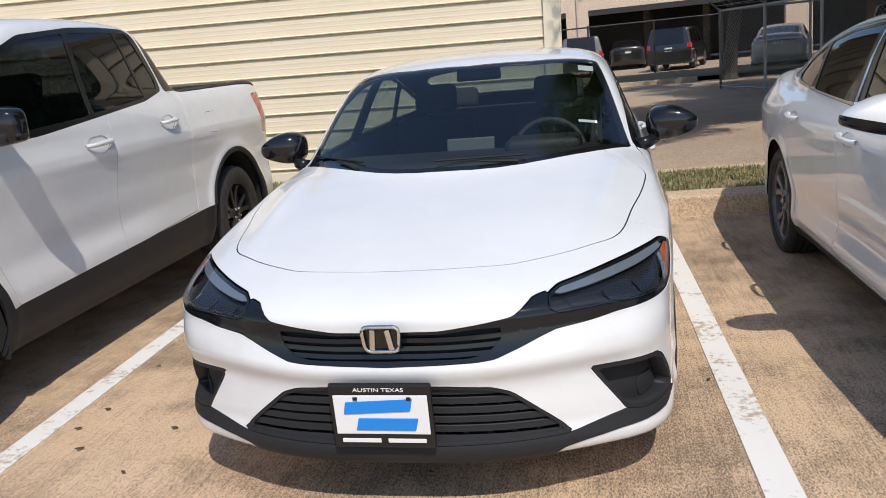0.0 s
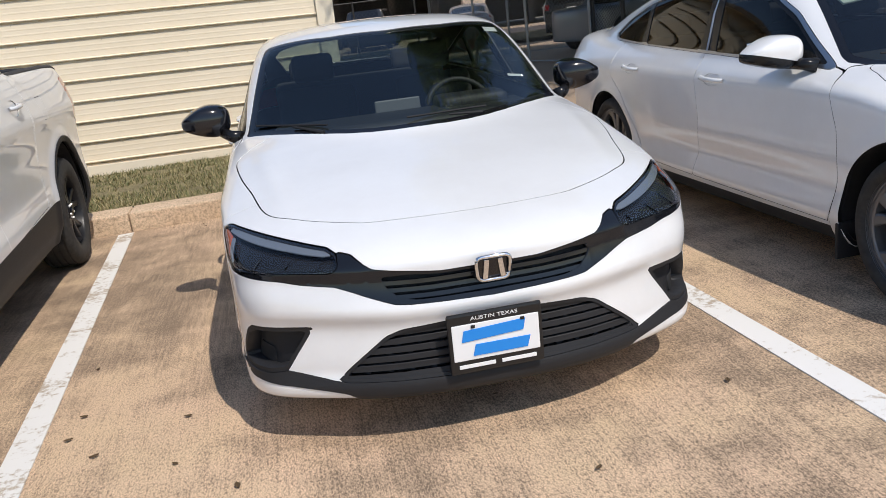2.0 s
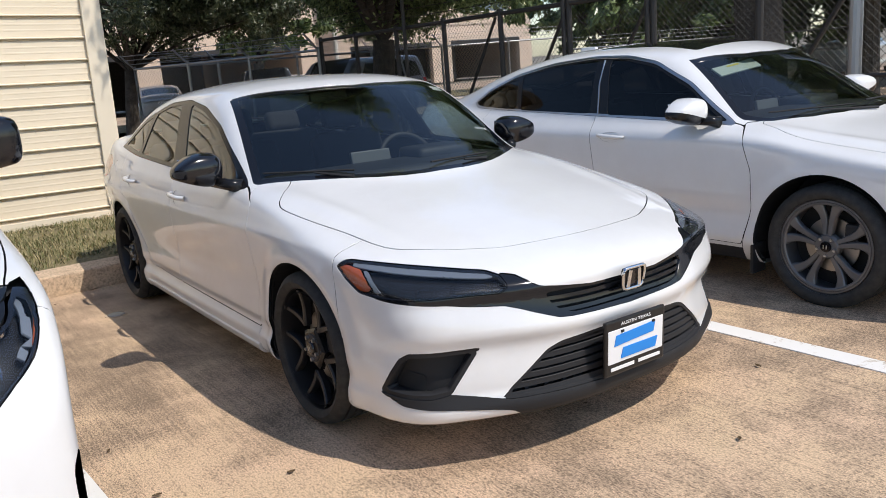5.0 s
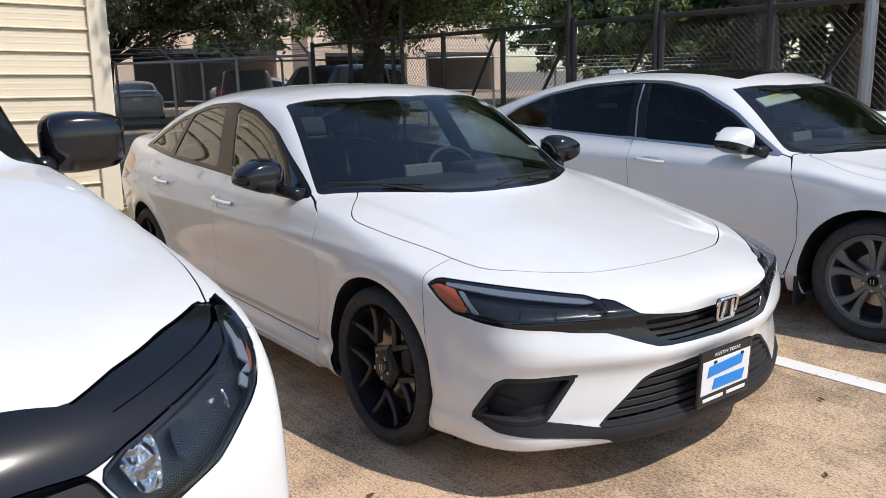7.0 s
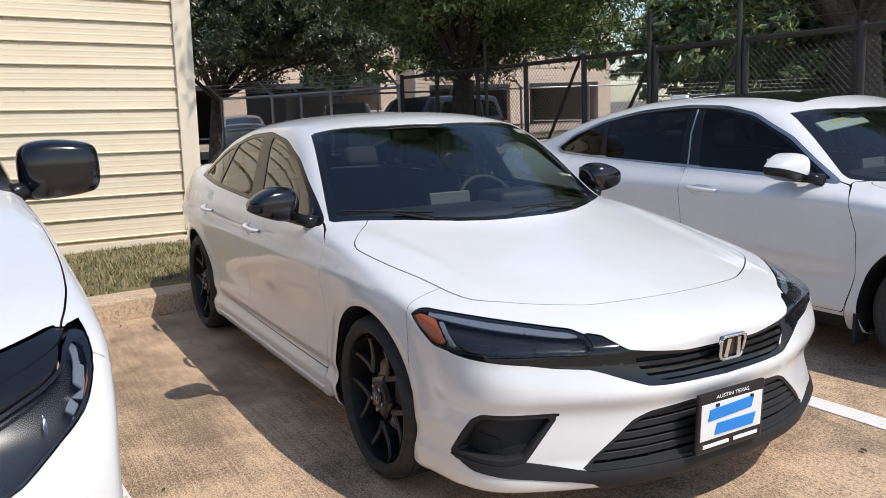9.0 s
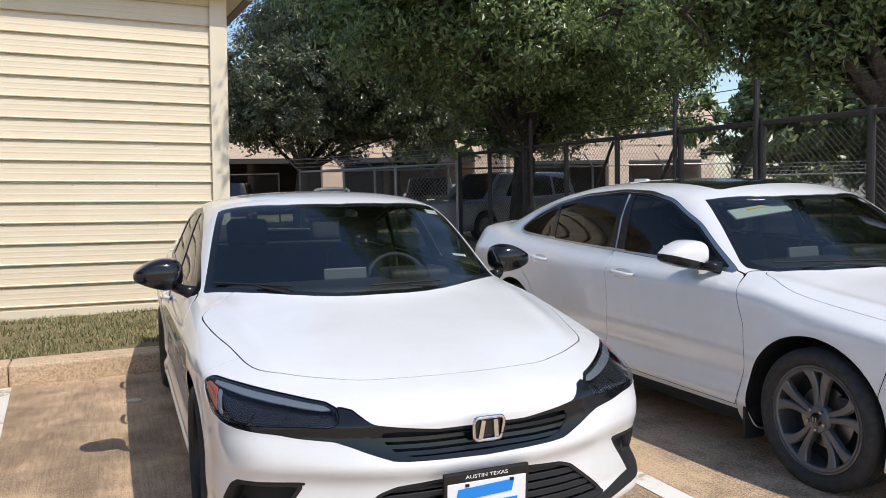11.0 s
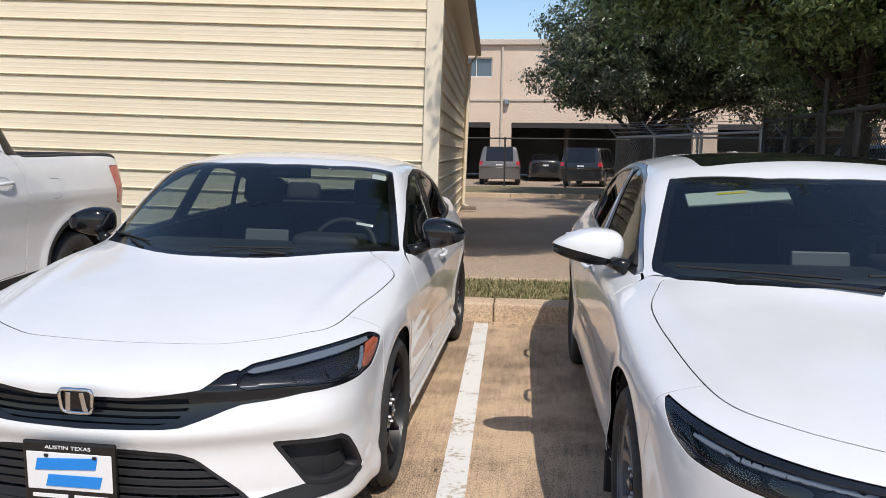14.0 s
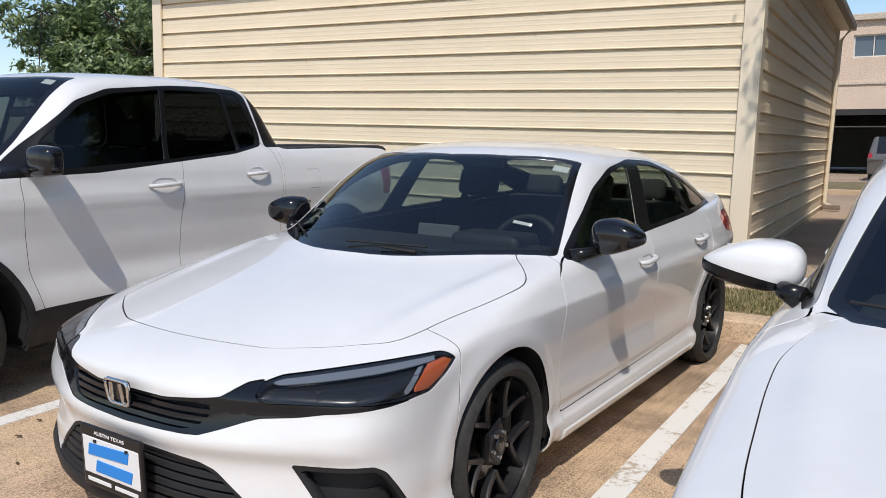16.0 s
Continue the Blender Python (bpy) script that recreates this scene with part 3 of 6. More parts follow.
shed = thing("shed", "cream ribbed metal storage shed with corner trim", "shed", kind="structure")
siding("wall_front", (SHED_X0, SHED_Y0, 0), (1, 0, 0), (0, -1, 0), SHED_X1 - SHED_X0, SHED_H, shed)
siding("wall_side", (SHED_X1, SHED_Y0, 0), (0, 1, 0), (1, 0, 0), SHED_Y1 - SHED_Y0, SHED_H, shed)
part("wall_core", boxed(((SHED_X0 + SHED_X1) / 2, (SHED_Y0 + SHED_Y1) / 2, SHED_H / 2), (SHED_X1 - SHED_X0 - 0.10, SHED_Y1 - SHED_Y0 - 0.10, SHED_H - 0.01)), M["siding_trim"], shed)
for x, y in ((SHED_X1 + 0.012, SHED_Y0 - 0.012), (SHED_X0 - 0.012, SHED_Y0 - 0.012), (SHED_X1 + 0.012, SHED_Y1)):
    sx = 1 if x > -5 else -1
    bm = bmesh.new()
    box(bm, (x - sx * 0.075, y - 0.02, SHED_H / 2), (0.19, 0.035, SHED_H), 0.006)
    box(bm, (x + sx * 0.02, y + 0.065, SHED_H / 2), (0.035, 0.19, SHED_H - 0.002), 0.006)
    part("corner_trim", bm, M["siding_trim"], shed)
part("base_trim", boxed(((SHED_X0 + SHED_X1) / 2, SHED_Y0 - 0.018, -0.12), (SHED_X1 - SHED_X0 - 0.2, 0.03, 0.36), 0.004), M["siding_trim"], shed)
bm = bmesh.new()
box(bm, ((SHED_X0 + SHED_X1) / 2, (SHED_Y0 + SHED_Y1) / 2, SHED_H + 0.06), (SHED_X1 - SHED_X0 + 0.5, SHED_Y1 - SHED_Y0 + 0.48, 0.11), 0.01)
part("roof", bm, M["siding_trim"], shed)
part("eave_gutter", boxed((SHED_X1 + 0.30, (SHED_Y0 + SHED_Y1) / 2, SHED_H + 0.05), (0.11, SHED_Y1 - SHED_Y0 + 0.3, 0.13), 0.012), M["roof_metal"], shed, "brown eave gutter")
part("eave_fascia", boxed(((SHED_X0 + SHED_X1) / 2, SHED_Y0 - 0.255, SHED_H + 0.05), (SHED_X1 - SHED_X0 + 0.45, 0.02, 0.15), 0.005), M["roof_metal"], shed)
bm = tube([(SHED_X1 + 0.28, SHED_Y1 - 0.15, SHED_H), (SHED_X1 + 0.10, SHED_Y1 - 0.15, SHED_H - 0.25), (SHED_X1 + 0.07, SHED_Y1 - 0.15, 0.18), (SHED_X1 + 0.28, SHED_Y1 - 0.2, 0.08)], 0.04)
part("downspout", bm, M["siding_trim"], shed)
for y in (SHED_Y0 + 0.25, SHED_Y1 - 0.3):
    part("drain_elbow", boxed((SHED_X1 + 0.22, y, 0.10), (0.34, 0.10, 0.10), 0.025), M["roof_metal"], shed, "dark drain elbow")
sv, sf = [], []
for k in range(11):
    x = SHED_X0 + 0.45 + k * 0.9144
    if x > SHED_X1 - 0.2:
        break
    z = 0.108 + RIB
    while z < SHED_H - 0.1:
        for dx in (0.0,):
            c = Vector((x + dx, SHED_Y0 - 0.007, z - 0.045))
            b = len(sv)
            sv += [(c.x + 0.005 * math.cos(a), c.y - e, c.z + 0.005 * math.sin(a)) for e in (0.0, 0.004) for a in (0, 1.57, 3.14, 4.71)]
            sf += [(b + 4, b + 7, b + 6, b + 5)] + [(b + i, b + (i + 1) % 4, b + 4 + (i + 1) % 4, b + 4 + i) for i in range(4)]
        z += RIB
tagged(raw("screw_heads", sv, sf, M["screw"], shed), kind="stuff")
shed.matrix_basis = pose(SHED_X1, SHED_Y0, 0, 0, 1.3, 2.6) @ pose(-SHED_X1, -SHED_Y0, 0)


# ---- buildings beyond the lot ----
def wall_with_holes(name, x0, x1, z0, z1, y, depth, holes, mat, parent):
    """A wall along x with rectangular openings that go through it."""
    xs = sorted({x0, x1, *(h[0] for h in holes), *(h[1] for h in holes)})
    zs = sorted({z0, z1, *(h[2] for h in holes), *(h[3] for h in holes)})
    bm = bmesh.new()
    for a, b in zip(xs, xs[1:]):
        for c, d in zip(zs, zs[1:]):
            mx, mz = (a + b) / 2, (c + d) / 2
            if not any(h[0] < mx < h[1] and h[2] < mz < h[3] for h in holes):
                box(bm, (mx, y + depth / 2, mz), (b - a, depth, d - c))
    bmesh.ops.remove_doubles(bm, verts=bm.verts, dist=1e-4)
    return part(name, bm, mat, parent)


def window_unit(x0, x1, z0, z1, y, parent, panes=2):
    bm = bmesh.new()
    for a, b, c, d in ((x0, x1, z0, z0 + 0.06), (x0, x1, z1 - 0.06, z1), (x0, x0 + 0.06, z0 + 0.06, z1 - 0.06), (x1 - 0.06, x1, z0 + 0.06, z1 - 0.06)):
        box(bm, ((a + b) / 2, y, (c + d) / 2), (b - a, 0.08, d - c))
    for k in range(1, panes):
        x = x0 + (x1 - x0) * k / panes
        box(bm, (x, y, (z0 + z1) / 2), (0.05, 0.08, z1 - z0 - 0.12))
    w = part("window", bm, M["white_frame"], parent)
    for k in range(panes):
        a, b = x0 + (x1 - x0) * k / panes, x0 + (x1 - x0) * (k + 1) / panes
        part("pane", boxed(((a + b) / 2, y + 0.03, (z0 + z1) / 2), (b - a - 0.09, 0.02, z1 - z0 - 0.13)), M["window_blue"], w)


def building(name, x0, x1, y, height, openings, windows, label, depth=14):
    b = thing(name, label, "building")
    holes = [(a, c, 0.0, 3.0) for a, c in openings] + list(windows)
    wall_with_holes("wall_front", x0, x1, 0, height, y, 0.4, holes, M["stucco"], b)
    for x in (x0 + 0.2, x1 - 0.2):
        part("wall_side", boxed((x, y + 0.4 + depth / 2, height / 2), (0.4, depth, height)), M["stucco"], b)
    # Inner walls, floor, roof and columns take the colour with shade painted in.
    part("wall_back", boxed(((x0 + x1) / 2, y + depth + 0.6, height / 2), (x1 - x0, 0.4, height)), M["garage_shade"], b)
    part("upper_floor", boxed(((x0 + x1) / 2, y + 0.4 + depth / 2, 3.35), (x1 - x0 - 0.8, depth, 0.5)), M["garage_shade"], b)
    part("roof", boxed(((x0 + x1) / 2, y + 0.4 + depth / 2, height - 0.3), (x1 - x0 - 0.8, depth, 0.2)), M["garage_shade"], b)
    part("coping", boxed(((x0 + x1) / 2, y + 0.15, height + 0.06), (x1 - x0 + 0.3, 0.7, 0.28), 0.03), M["stucco_band"], b)
    part("string_course", boxed(((x0 + x1) / 2, y - 0.03, 4.15), (x1 - x0, 0.07, 0.10)), M["stucco_band"], b)
    for w in windows:
        window_unit(w[0], w[1], w[2], w[3], y + 0.15, b)
    for a, c in openings:
        part("lintel", boxed(((a + c) / 2, y + 0.1, 2.86), (c - a, 0.25, 0.26)), M["dark_steel"], b)
        k = int((c - a) / 3.0)
        for i in range(1, k):
            part("column", boxed((a + (c - a) * i / k, y + 4.5, 1.5), (0.35, 0.35, 3.0)), M["garage_shade"], b)
    return b


left_block = building("parking_building", -16, 19, 42, 7.0, [(-8.2, -1.3), (-0.2, 9.0), (10.2, 18.0)],
                      [(-2.9, -1.25, 5.3, 6.3), (-8.5, -6.8, 5.3, 6.3), (3.4, 5.1, 5.3, 6.3), (9.6, 11.3, 5.3, 6.3)], "two-storey pinkish stucco building with open garage bays")
part("downpipe", boxed((-0.72, 41.93, 3.6), (0.10, 0.10, 6.6)), M["stucco_band"], left_block)
part("wall_lamp", boxed((-0.47, 41.85, 4.05), (0.25, 0.3, 0.3), 0.05), M["galv"], left_block)
building("garage_building", 24.5, 42.6, 50, 7.4, [(25.8, 32.7), (34.5, 41.3)], [(27.5, 32.0, 5.0, 6.3), (35.5, 40.5, 5.0, 6.3)], "pinkish stucco building with two dark garage bays")


# ---- fences ----
def chain_mesh(name, a, b, z0, z1, pitch, r, mat, parent):
    """Crossed wires between two posts."""
    a, b = Vector(a), Vector(b)
    length, h = (b - a).length, z1 - z0
    d = (b - a).normalized()
    side = Vector((-d.y, d.x, 0))
    v, f = [], []

    def wire(s0, s1, q0, q1, off):
        p, q = a + d * s0 + Vector((0, 0, z0 + q0)) + side * off, a + d * s1 + Vector((0, 0, z0 + q1)) + side * off
        w = (q - p).normalized()
        u, n = side * r, w.cross(side) * r
        k = len(v)
        for c in (p, q):
            v.extend([tuple(c + u), tuple(c - u * 0.5 + n * 0.87), tuple(c - u * 0.5 - n * 0.87)])
        f.extend([(k, k + 1, k + 4, k + 3), (k + 1, k + 2, k + 5, k + 4), (k + 2, k, k + 3, k + 5)])

    s = -h
    while s < length:
        lo, hi = max(0.0, -s), min(h, length - s)
        if hi > lo:
            wire(s + lo, s + hi, lo, hi, r)
            wire(length - s - lo, length - s - hi, lo, hi, -r)
        s += pitch
    return tagged(raw(name, v, f, mat, parent), kind="stuff")


def fence_run(name, label, a, b, height, n, pitch, post_mat, wire_mat, arms=0.0, post_r=0.035, wire_r=0.0022, barbs=True):
    fence = thing(name, label, "fence", (0, 0, 0))
    a, b = Vector((*a, 0)), Vector((*b, 0))
    for i in range(n + 1):
        p = a.lerp(b, i / n)
        part("post", tube([(p.x, p.y, -0.1), (p.x, p.y, height + 0.06)], post_r, 10), post_mat, fence)
        if arms:
            part("barb_arm", tube([(p.x, p.y, height), (p.x - arms, p.y - 0.06, height + 0.33)], 0.022, 6), post_mat, fence)
    part("top_rail", tube([a + Vector((0, 0, height)), b + Vector((0, 0, height))], post_r * 0.8, 8), post_mat, fence)
    part("bottom_rail", tube([a + Vector((0, 0, 0.08)), b + Vector((0, 0, 0.08))], post_r * 0.5, 6), post_mat, fence)
    chain_mesh("chain_link", a, b, 0.06, height, pitch, wire_r, wire_mat, fence)
    if arms and barbs:
        for k in (0.35, 0.65, 0.95):
            off = Vector((-arms * k, -0.06 * k, height + 0.33 * k))
            part("barbed_wire", tube([a + off, b + off], 0.006, 4), post_mat, fence)
    return fence


FX = 5.0
gate = fence_run("fence", "dark chain-link fence with steel frame and barbed wire", (FX, -3.0), (FX, 15.0), 2.04, 13, 0.075, M["dark_steel"], M["wire_dark"], 0.0, 0.04, 0.0028)
part("mid_rail", tube([(FX, -3.0, 0.98), (FX, 4.3, 0.98)], 0.022, 6), M["dark_steel"], gate)
for y0, y1 in ((6.74, 5.9), (8.13, 7.3), (9.6, 8.8), (4.25, 3.5)):
    part("brace", tube([(FX + 0.03, y0, 2.0), (FX + 0.03, y0 + 1.25, 0.1)], 0.024, 6), M["dark_steel"], gate)
for y in (6.74, 8.13, 11.9):
    part("tall_post", tube([(FX - 0.05, y, -0.1), (FX - 0.05, y, 2.52)], 0.032, 10), M["dark_steel"], gate)
part("gate_post", tube([(FX - 0.08, 4.25, -0.1), (FX - 0.08, 4.25, 2.7)], 0.06, 12), M["galv"], gate, "galvanised gate post")
for z in (2.2, 2.33, 2.46):
    part("barbed_wire", tube([(FX, -3, z), (FX, 15, z)], 0.005, 4), M["dark_steel"], gate)
fence_run("fence", "galvanised chain-link fence with angled barbed arms", (3.0, 21.0), (14.4, 17.4), 1.86, 6, 0.11, M["galv"], M["wire"], 0.32, 0.032, 0.003)
fence_run("fence", "galvanised chain-link fence along the driveway edge", (3.0, 21.0), (4.95, 15.05), 1.86, 3, 0.11, M["galv"], M["wire"], 0.32, 0.032, 0.003)
fence_run("fence", "galvanised chain-link fence before the parked cars", (-5.0, 31.8), (4.6, 31.8), 2.0, 4, 0.16, M["dark_steel"], M["wire_dark"], 0.0, 0.035, 0.003)
fence_run("fence", "galvanised chain-link fence with a pale top rail", (14.4, 17.4), (30.0, 4.0), 1.5, 8, 0.16, M["galv"], M["wire"], 0.25, 0.03, 0.003)


# ---- trees ----
def tree(label, at, trunk_r, fork, blobs, count, leaf, mat, seed, lean=(0, 0)):
    """A forked trunk with limbs to each clump and a crown of single leaves."""
    rng = np.random.default_rng(seed)
    t = thing("tree", label, "tree", at)
    lx, ly = lean
    top = (lx, ly, fork)
    part("trunk", tube([(0, 0, -0.1), (0.02, 0.02, 0.15), (lx * 0.4, ly * 0.4, fork * 0.5), top], [trunk_r * 1.5, trunk_r * 1.08, trunk_r * 0.92, trunk_r * 0.85], 12), M["bark"], t)
    bm = bmesh.new()
    last = None
    for k, (bx, by, bz, br, bh) in enumerate(blobs):
        if k % 4 == 0:
            last = (bx, by, bz)
        else:
            tube([last, ((last[0] + bx) / 2, (last[1] + by) / 2, (last[2] + bz) / 2 + 0.15), (bx, by, bz)], [trunk_r * 0.1, trunk_r * 0.08, trunk_r * 0.06], 6, bm)
        mid = (lx + (bx - lx) * 0.45 + rng.normal(0, 0.15), ly + (by - ly) * 0.45 + rng.normal(0, 0.15), fork + (bz - fork) * 0.62)
        if k % 4 == 0:
            tube([top, mid, (bx, by, bz)], [trunk_r * 0.36, trunk_r * 0.2, trunk_r * 0.08], 7, bm)
        for _ in range(4):
            u = rng.normal(size=3)
            u /= np.linalg.norm(u)
            tube([(bx, by, bz), (bx + u[0] * br * 0.75, by + u[1] * br * 0.75, bz + u[2] * bh * 0.7)], [trunk_r * 0.1, 0.01], 5, bm)
    part("branch_work", bm, M["bark"], t)
    share = np.array([b[3] ** 2 * b[4] for b in blobs])
    share = share / share.sum()
    pts, outs = [], []
    for (bx, by, bz, br, bh), s in zip(blobs, share):
        n = int(count * s)
        twigs = rng.normal(size=(max(6, n // 45), 3))
        twigs /= np.linalg.norm(twigs, axis=1, keepdims=True)
        rad = rng.uniform(0.55, 1.06, (len(twigs), 1)) ** 0.6
        c = twigs * rad * np.array([br, br, bh]) + np.array([bx, by, bz])
        pick = c[rng.integers(0, len(c), n)]
        put = pick + rng.normal(size=(n, 3)) * np.array([0.2, 0.2, 0.15]) * (0.5 + br * 0.14)
        away = put - np.array([bx, by, bz])
        pts.append(put)
        outs.append(away / np.maximum(np.linalg.norm(away, axis=1, keepdims=True), 1e-6))
    p = np.concatenate(pts)
    n = len(p)
    face = np.concatenate(outs) * 0.9 + rng.normal(size=(n, 3)) * 0.35 + np.array([0.0, 0.0, 0.4])
    d1 = np.cross(face, rng.normal(size=(n, 3)))
    d1 /= np.maximum(np.linalg.norm(d1, axis=1, keepdims=True), 1e-6)
    d2 = np.cross(d1, face)
    d2 /= np.maximum(np.linalg.norm(d2, axis=1, keepdims=True), 1e-6)
    ln = leaf * rng.uniform(0.65, 1.35, (n, 1))
    w = ln * 0.42
    up = np.cross(d1, d2) * ln * 0.18
    v = np.stack([p - d1 * ln, p + d2 * w + up, p + d1 * ln, p - d2 * w + up], 1).reshape(-1, 3)
    i = np.arange(n)[:, None] * 4
    f = np.concatenate([i + np.array([0, 1, 2]), i + np.array([0, 2, 3])])
    tagged(raw("crown", v, f, mat, t), kind="stuff")
    return t


def clumps(cx, cy, cz, rx, ry, rz, n, seed, size=(1.1, 1.8)):
    rng = np.random.default_rng(seed)
    out = []
    for _ in range(n):
        u = rng.normal(size=3)
        u /= np.linalg.norm(u)
        r = rng.uniform(0.35, 0.95)
        s = rng.uniform(*size)
        out.append((cx + u[0] * rx * r, cy + u[1] * ry * r, cz + u[2] * rz * r, s, s * 0.75))
    return out


tree("pale-leaved oak tree beside the driveway", (3.8, 25.0, 0), 0.2, 1.9, clumps(1.9, 0.2, 5.0, 5.0, 3.2, 2.7, 60, 3) + clumps(-0.8, -3.6, 4.3, 1.8, 0.5, 1.2, 9, 29, (0.7, 1.0)), 180000, 0.068, M["leaf_pale"], 11, (0.2, 0))
# Last clumps: unseen high foliage added to cast shade on driveway and shed side.
tree("dense dark live oak tree behind the fence", (6.7, 15.6, 0), 0.27, 2.0, clumps(0.8, 0.6, 4.9, 4.4, 3.3, 2.4, 58, 5) + clumps(-1.2, -3.0, 4.2, 2.4, 0.6, 1.1, 16, 28, (0.7, 1.0)) + clumps(-2.7, -3.6, 4.9, 2.6, 2.4, 1.8, 70, 26, (0.75, 1.1)) + clumps(-4.2, -5.8, 6.7, 1.8, 3.2, 0.6, 54, 33, (0.8, 1.05)), 440000, 0.058, M["leaf"], 12, (0.1, -0.1))
tree("dense dark live oak tree with a thick trunk", (7.6, 6.9, 0), 0.36, 2.1, clumps(2.3, -0.2, 5.2, 3.7, 4.5, 2.2, 60, 7) + clumps(-0.4, 1.5, 3.85, 3.2, 1.4, 0.9, 40, 27, (0.7, 1.0)), 240000, 0.055, M["leaf"], 13, (0.1, 0.2))
tree("live oak tree further along the fence", (13.5, 8.5, 0), 0.3, 2.0, clumps(1.0, 0.5, 4.9, 3.8, 4.5, 2.4, 36, 8), 60000, 0.085, M["leaf"], 14)
tree("leafy tree beyond the far fence", (20.5, 15.0, 0), 0.3, 1.6, clumps(0, 0, 3.9, 4.2, 4.2, 3.0, 30, 9), 20000, 0.18, M["leaf"], 15)
tree("leafy tree beyond the far fence", (21.0, 11.0, 0), 0.3, 1.6, clumps(0, 0, 3.6, 3.6, 4.6, 2.8, 30, 10), 20000, 0.18, M["leaf_pale"], 16)
tree("leafy tree beyond the far fence", (24.0, 24.5, 0), 0.3, 1.6, clumps(0, 0, 4.3, 3.4, 3.6, 3.2, 26, 21), 16000, 0.20, M["leaf"], 21)
tree("leafy tree beyond the far fence", (27.5, 20.0, 0), 0.3, 1.6, clumps(0, 0, 4.3, 3.6, 4.0, 3.2, 28, 22), 16000, 0.20, M["leaf"], 22)
tree("leafy tree beyond the far fence", (33.0, 27.0, 0), 0.3, 1.6, clumps(0, 0, 4.6, 4.5, 4.5, 3.6, 30, 23), 16000, 0.24, M["leaf_pale"], 23)
tree("tall shade tree behind the shed", (-29.0, 24.0, 0), 0.35, 2.5, clumps(0, 0, 5.2, 6.5, 5.0, 3.6, 40, 11, (1.4, 2.2)), 70000, 0.12, M["leaf"], 17)
tree("tall shade tree behind the shed", (-17.0, 27.0, 0), 0.35, 2.5, clumps(0, 0, 5.0, 5.0, 5.0, 2.6, 30, 12, (1.4, 2.2)), 18000, 0.20, M["leaf"], 18)
tree("leafy tree before the far building", (11.5, 33.0, 0), 0.25, 2.0, clumps(0, 0, 5.0, 3.6, 3.0, 2.6, 24, 13), 14000, 0.18, M["leaf"], 19)

tagged(part("light_pole", tube([(15.0, 32.5, 0), (15.0, 32.5, 9)], 0.11, 10), M["white_frame"]), "white lamp post beyond the fence", "pole")
# ---- outer forms of the three parked vehicles: nose at y = 0, tail at +y, wheels on z = 0 ----
def arch_flare(y, z, axles, hub, r, rise):
    return sum(rise * gauss(np.sqrt((y - a) ** 2 + (z - hub) ** 2), r, 0.05) for a in axles)


CV = dict(axles=(0.955, 3.691), hub=0.318, arch=0.362, arch_y=0.012)
cv_front = curve(0, 0, 0.15, 0.003, 0.3, 0.02, 0.42, 0.05, 0.55, 0.10, 0.66, 0.15, 0.75, 0.20, 0.82, 0.275, 0.86, 0.37, 0.885, 0.50, 0.90, 0.72, 1.05, 1.5)
cv_face = curve(0.1, 0.08, 0.17, 0.03, 0.22, 0.0, 0.30, 0.0, 0.44, 0.012, 0.5, 0.0, 0.53, 0.004, 0.60, 0.008, 0.655, 0.012, 0.70, 0.05, 0.9, 0.30, 1.6, 1.2)
cv_hood = curve(-0.3, 0.55, 0.0, 0.665, 0.10, 0.708, 0.265, 0.752, 0.5, 0.806, 0.8, 0.862, 1.1, 0.912, 1.35, 0.95, 1.8, 0.985, 3.0, 1.02, 3.9, 1.05, 4.3, 1.085, 4.56, 1.10, 5.2, 1.12)
cv_plan = curve(-0.5, 0.85, 0.3, 0.875, 0.7, 0.892, 1.2, 0.898, 2.3, 0.901, 3.4, 0.901, 3.9, 0.885, 4.3, 0.84, 4.7, 0.76, 5.2, 0.65)
cv_side = curve(0.0, -0.10, 0.14, -0.055, 0.20, -0.03, 0.255, -0.024, 0.285, -0.040, 0.31, -0.046, 0.36, -0.034, 0.45, -0.032, 0.58, -0.020, 0.70, -0.006, 0.765, 0.0, 0.782, -0.005, 0.80, -0.012, 0.88, -0.037, 0.94, -0.068, 1.02, -0.10, 1.2, -0.19)
cv_tail = curve(0.1, 4.45, 0.25, 4.56, 0.45, 4.665, 0.7, 4.674, 0.85, 4.655, 1.0, 4.62, 1.12, 4.57, 1.6, 4.4)
cv_roof = curve(0.5, 0.62, 0.9, 0.815, 1.15, 0.945, 1.5, 1.135, 1.75, 1.268, 1.95, 1.352, 2.1, 1.386, 2.35, 1.409, 2.65, 1.415, 3.0, 1.402, 3.3, 1.365, 3.65, 1.292, 4.0, 1.19, 4.25, 1.105, 4.7, 0.95, 5.2, 0.78)
cv_belt = curve(0.8, 0.72, 1.3, 0.80, 1.6, 0.818, 2.0, 0.828, 2.6, 0.832, 3.3, 0.82, 3.8, 0.775, 4.2, 0.715, 4.7, 0.62)


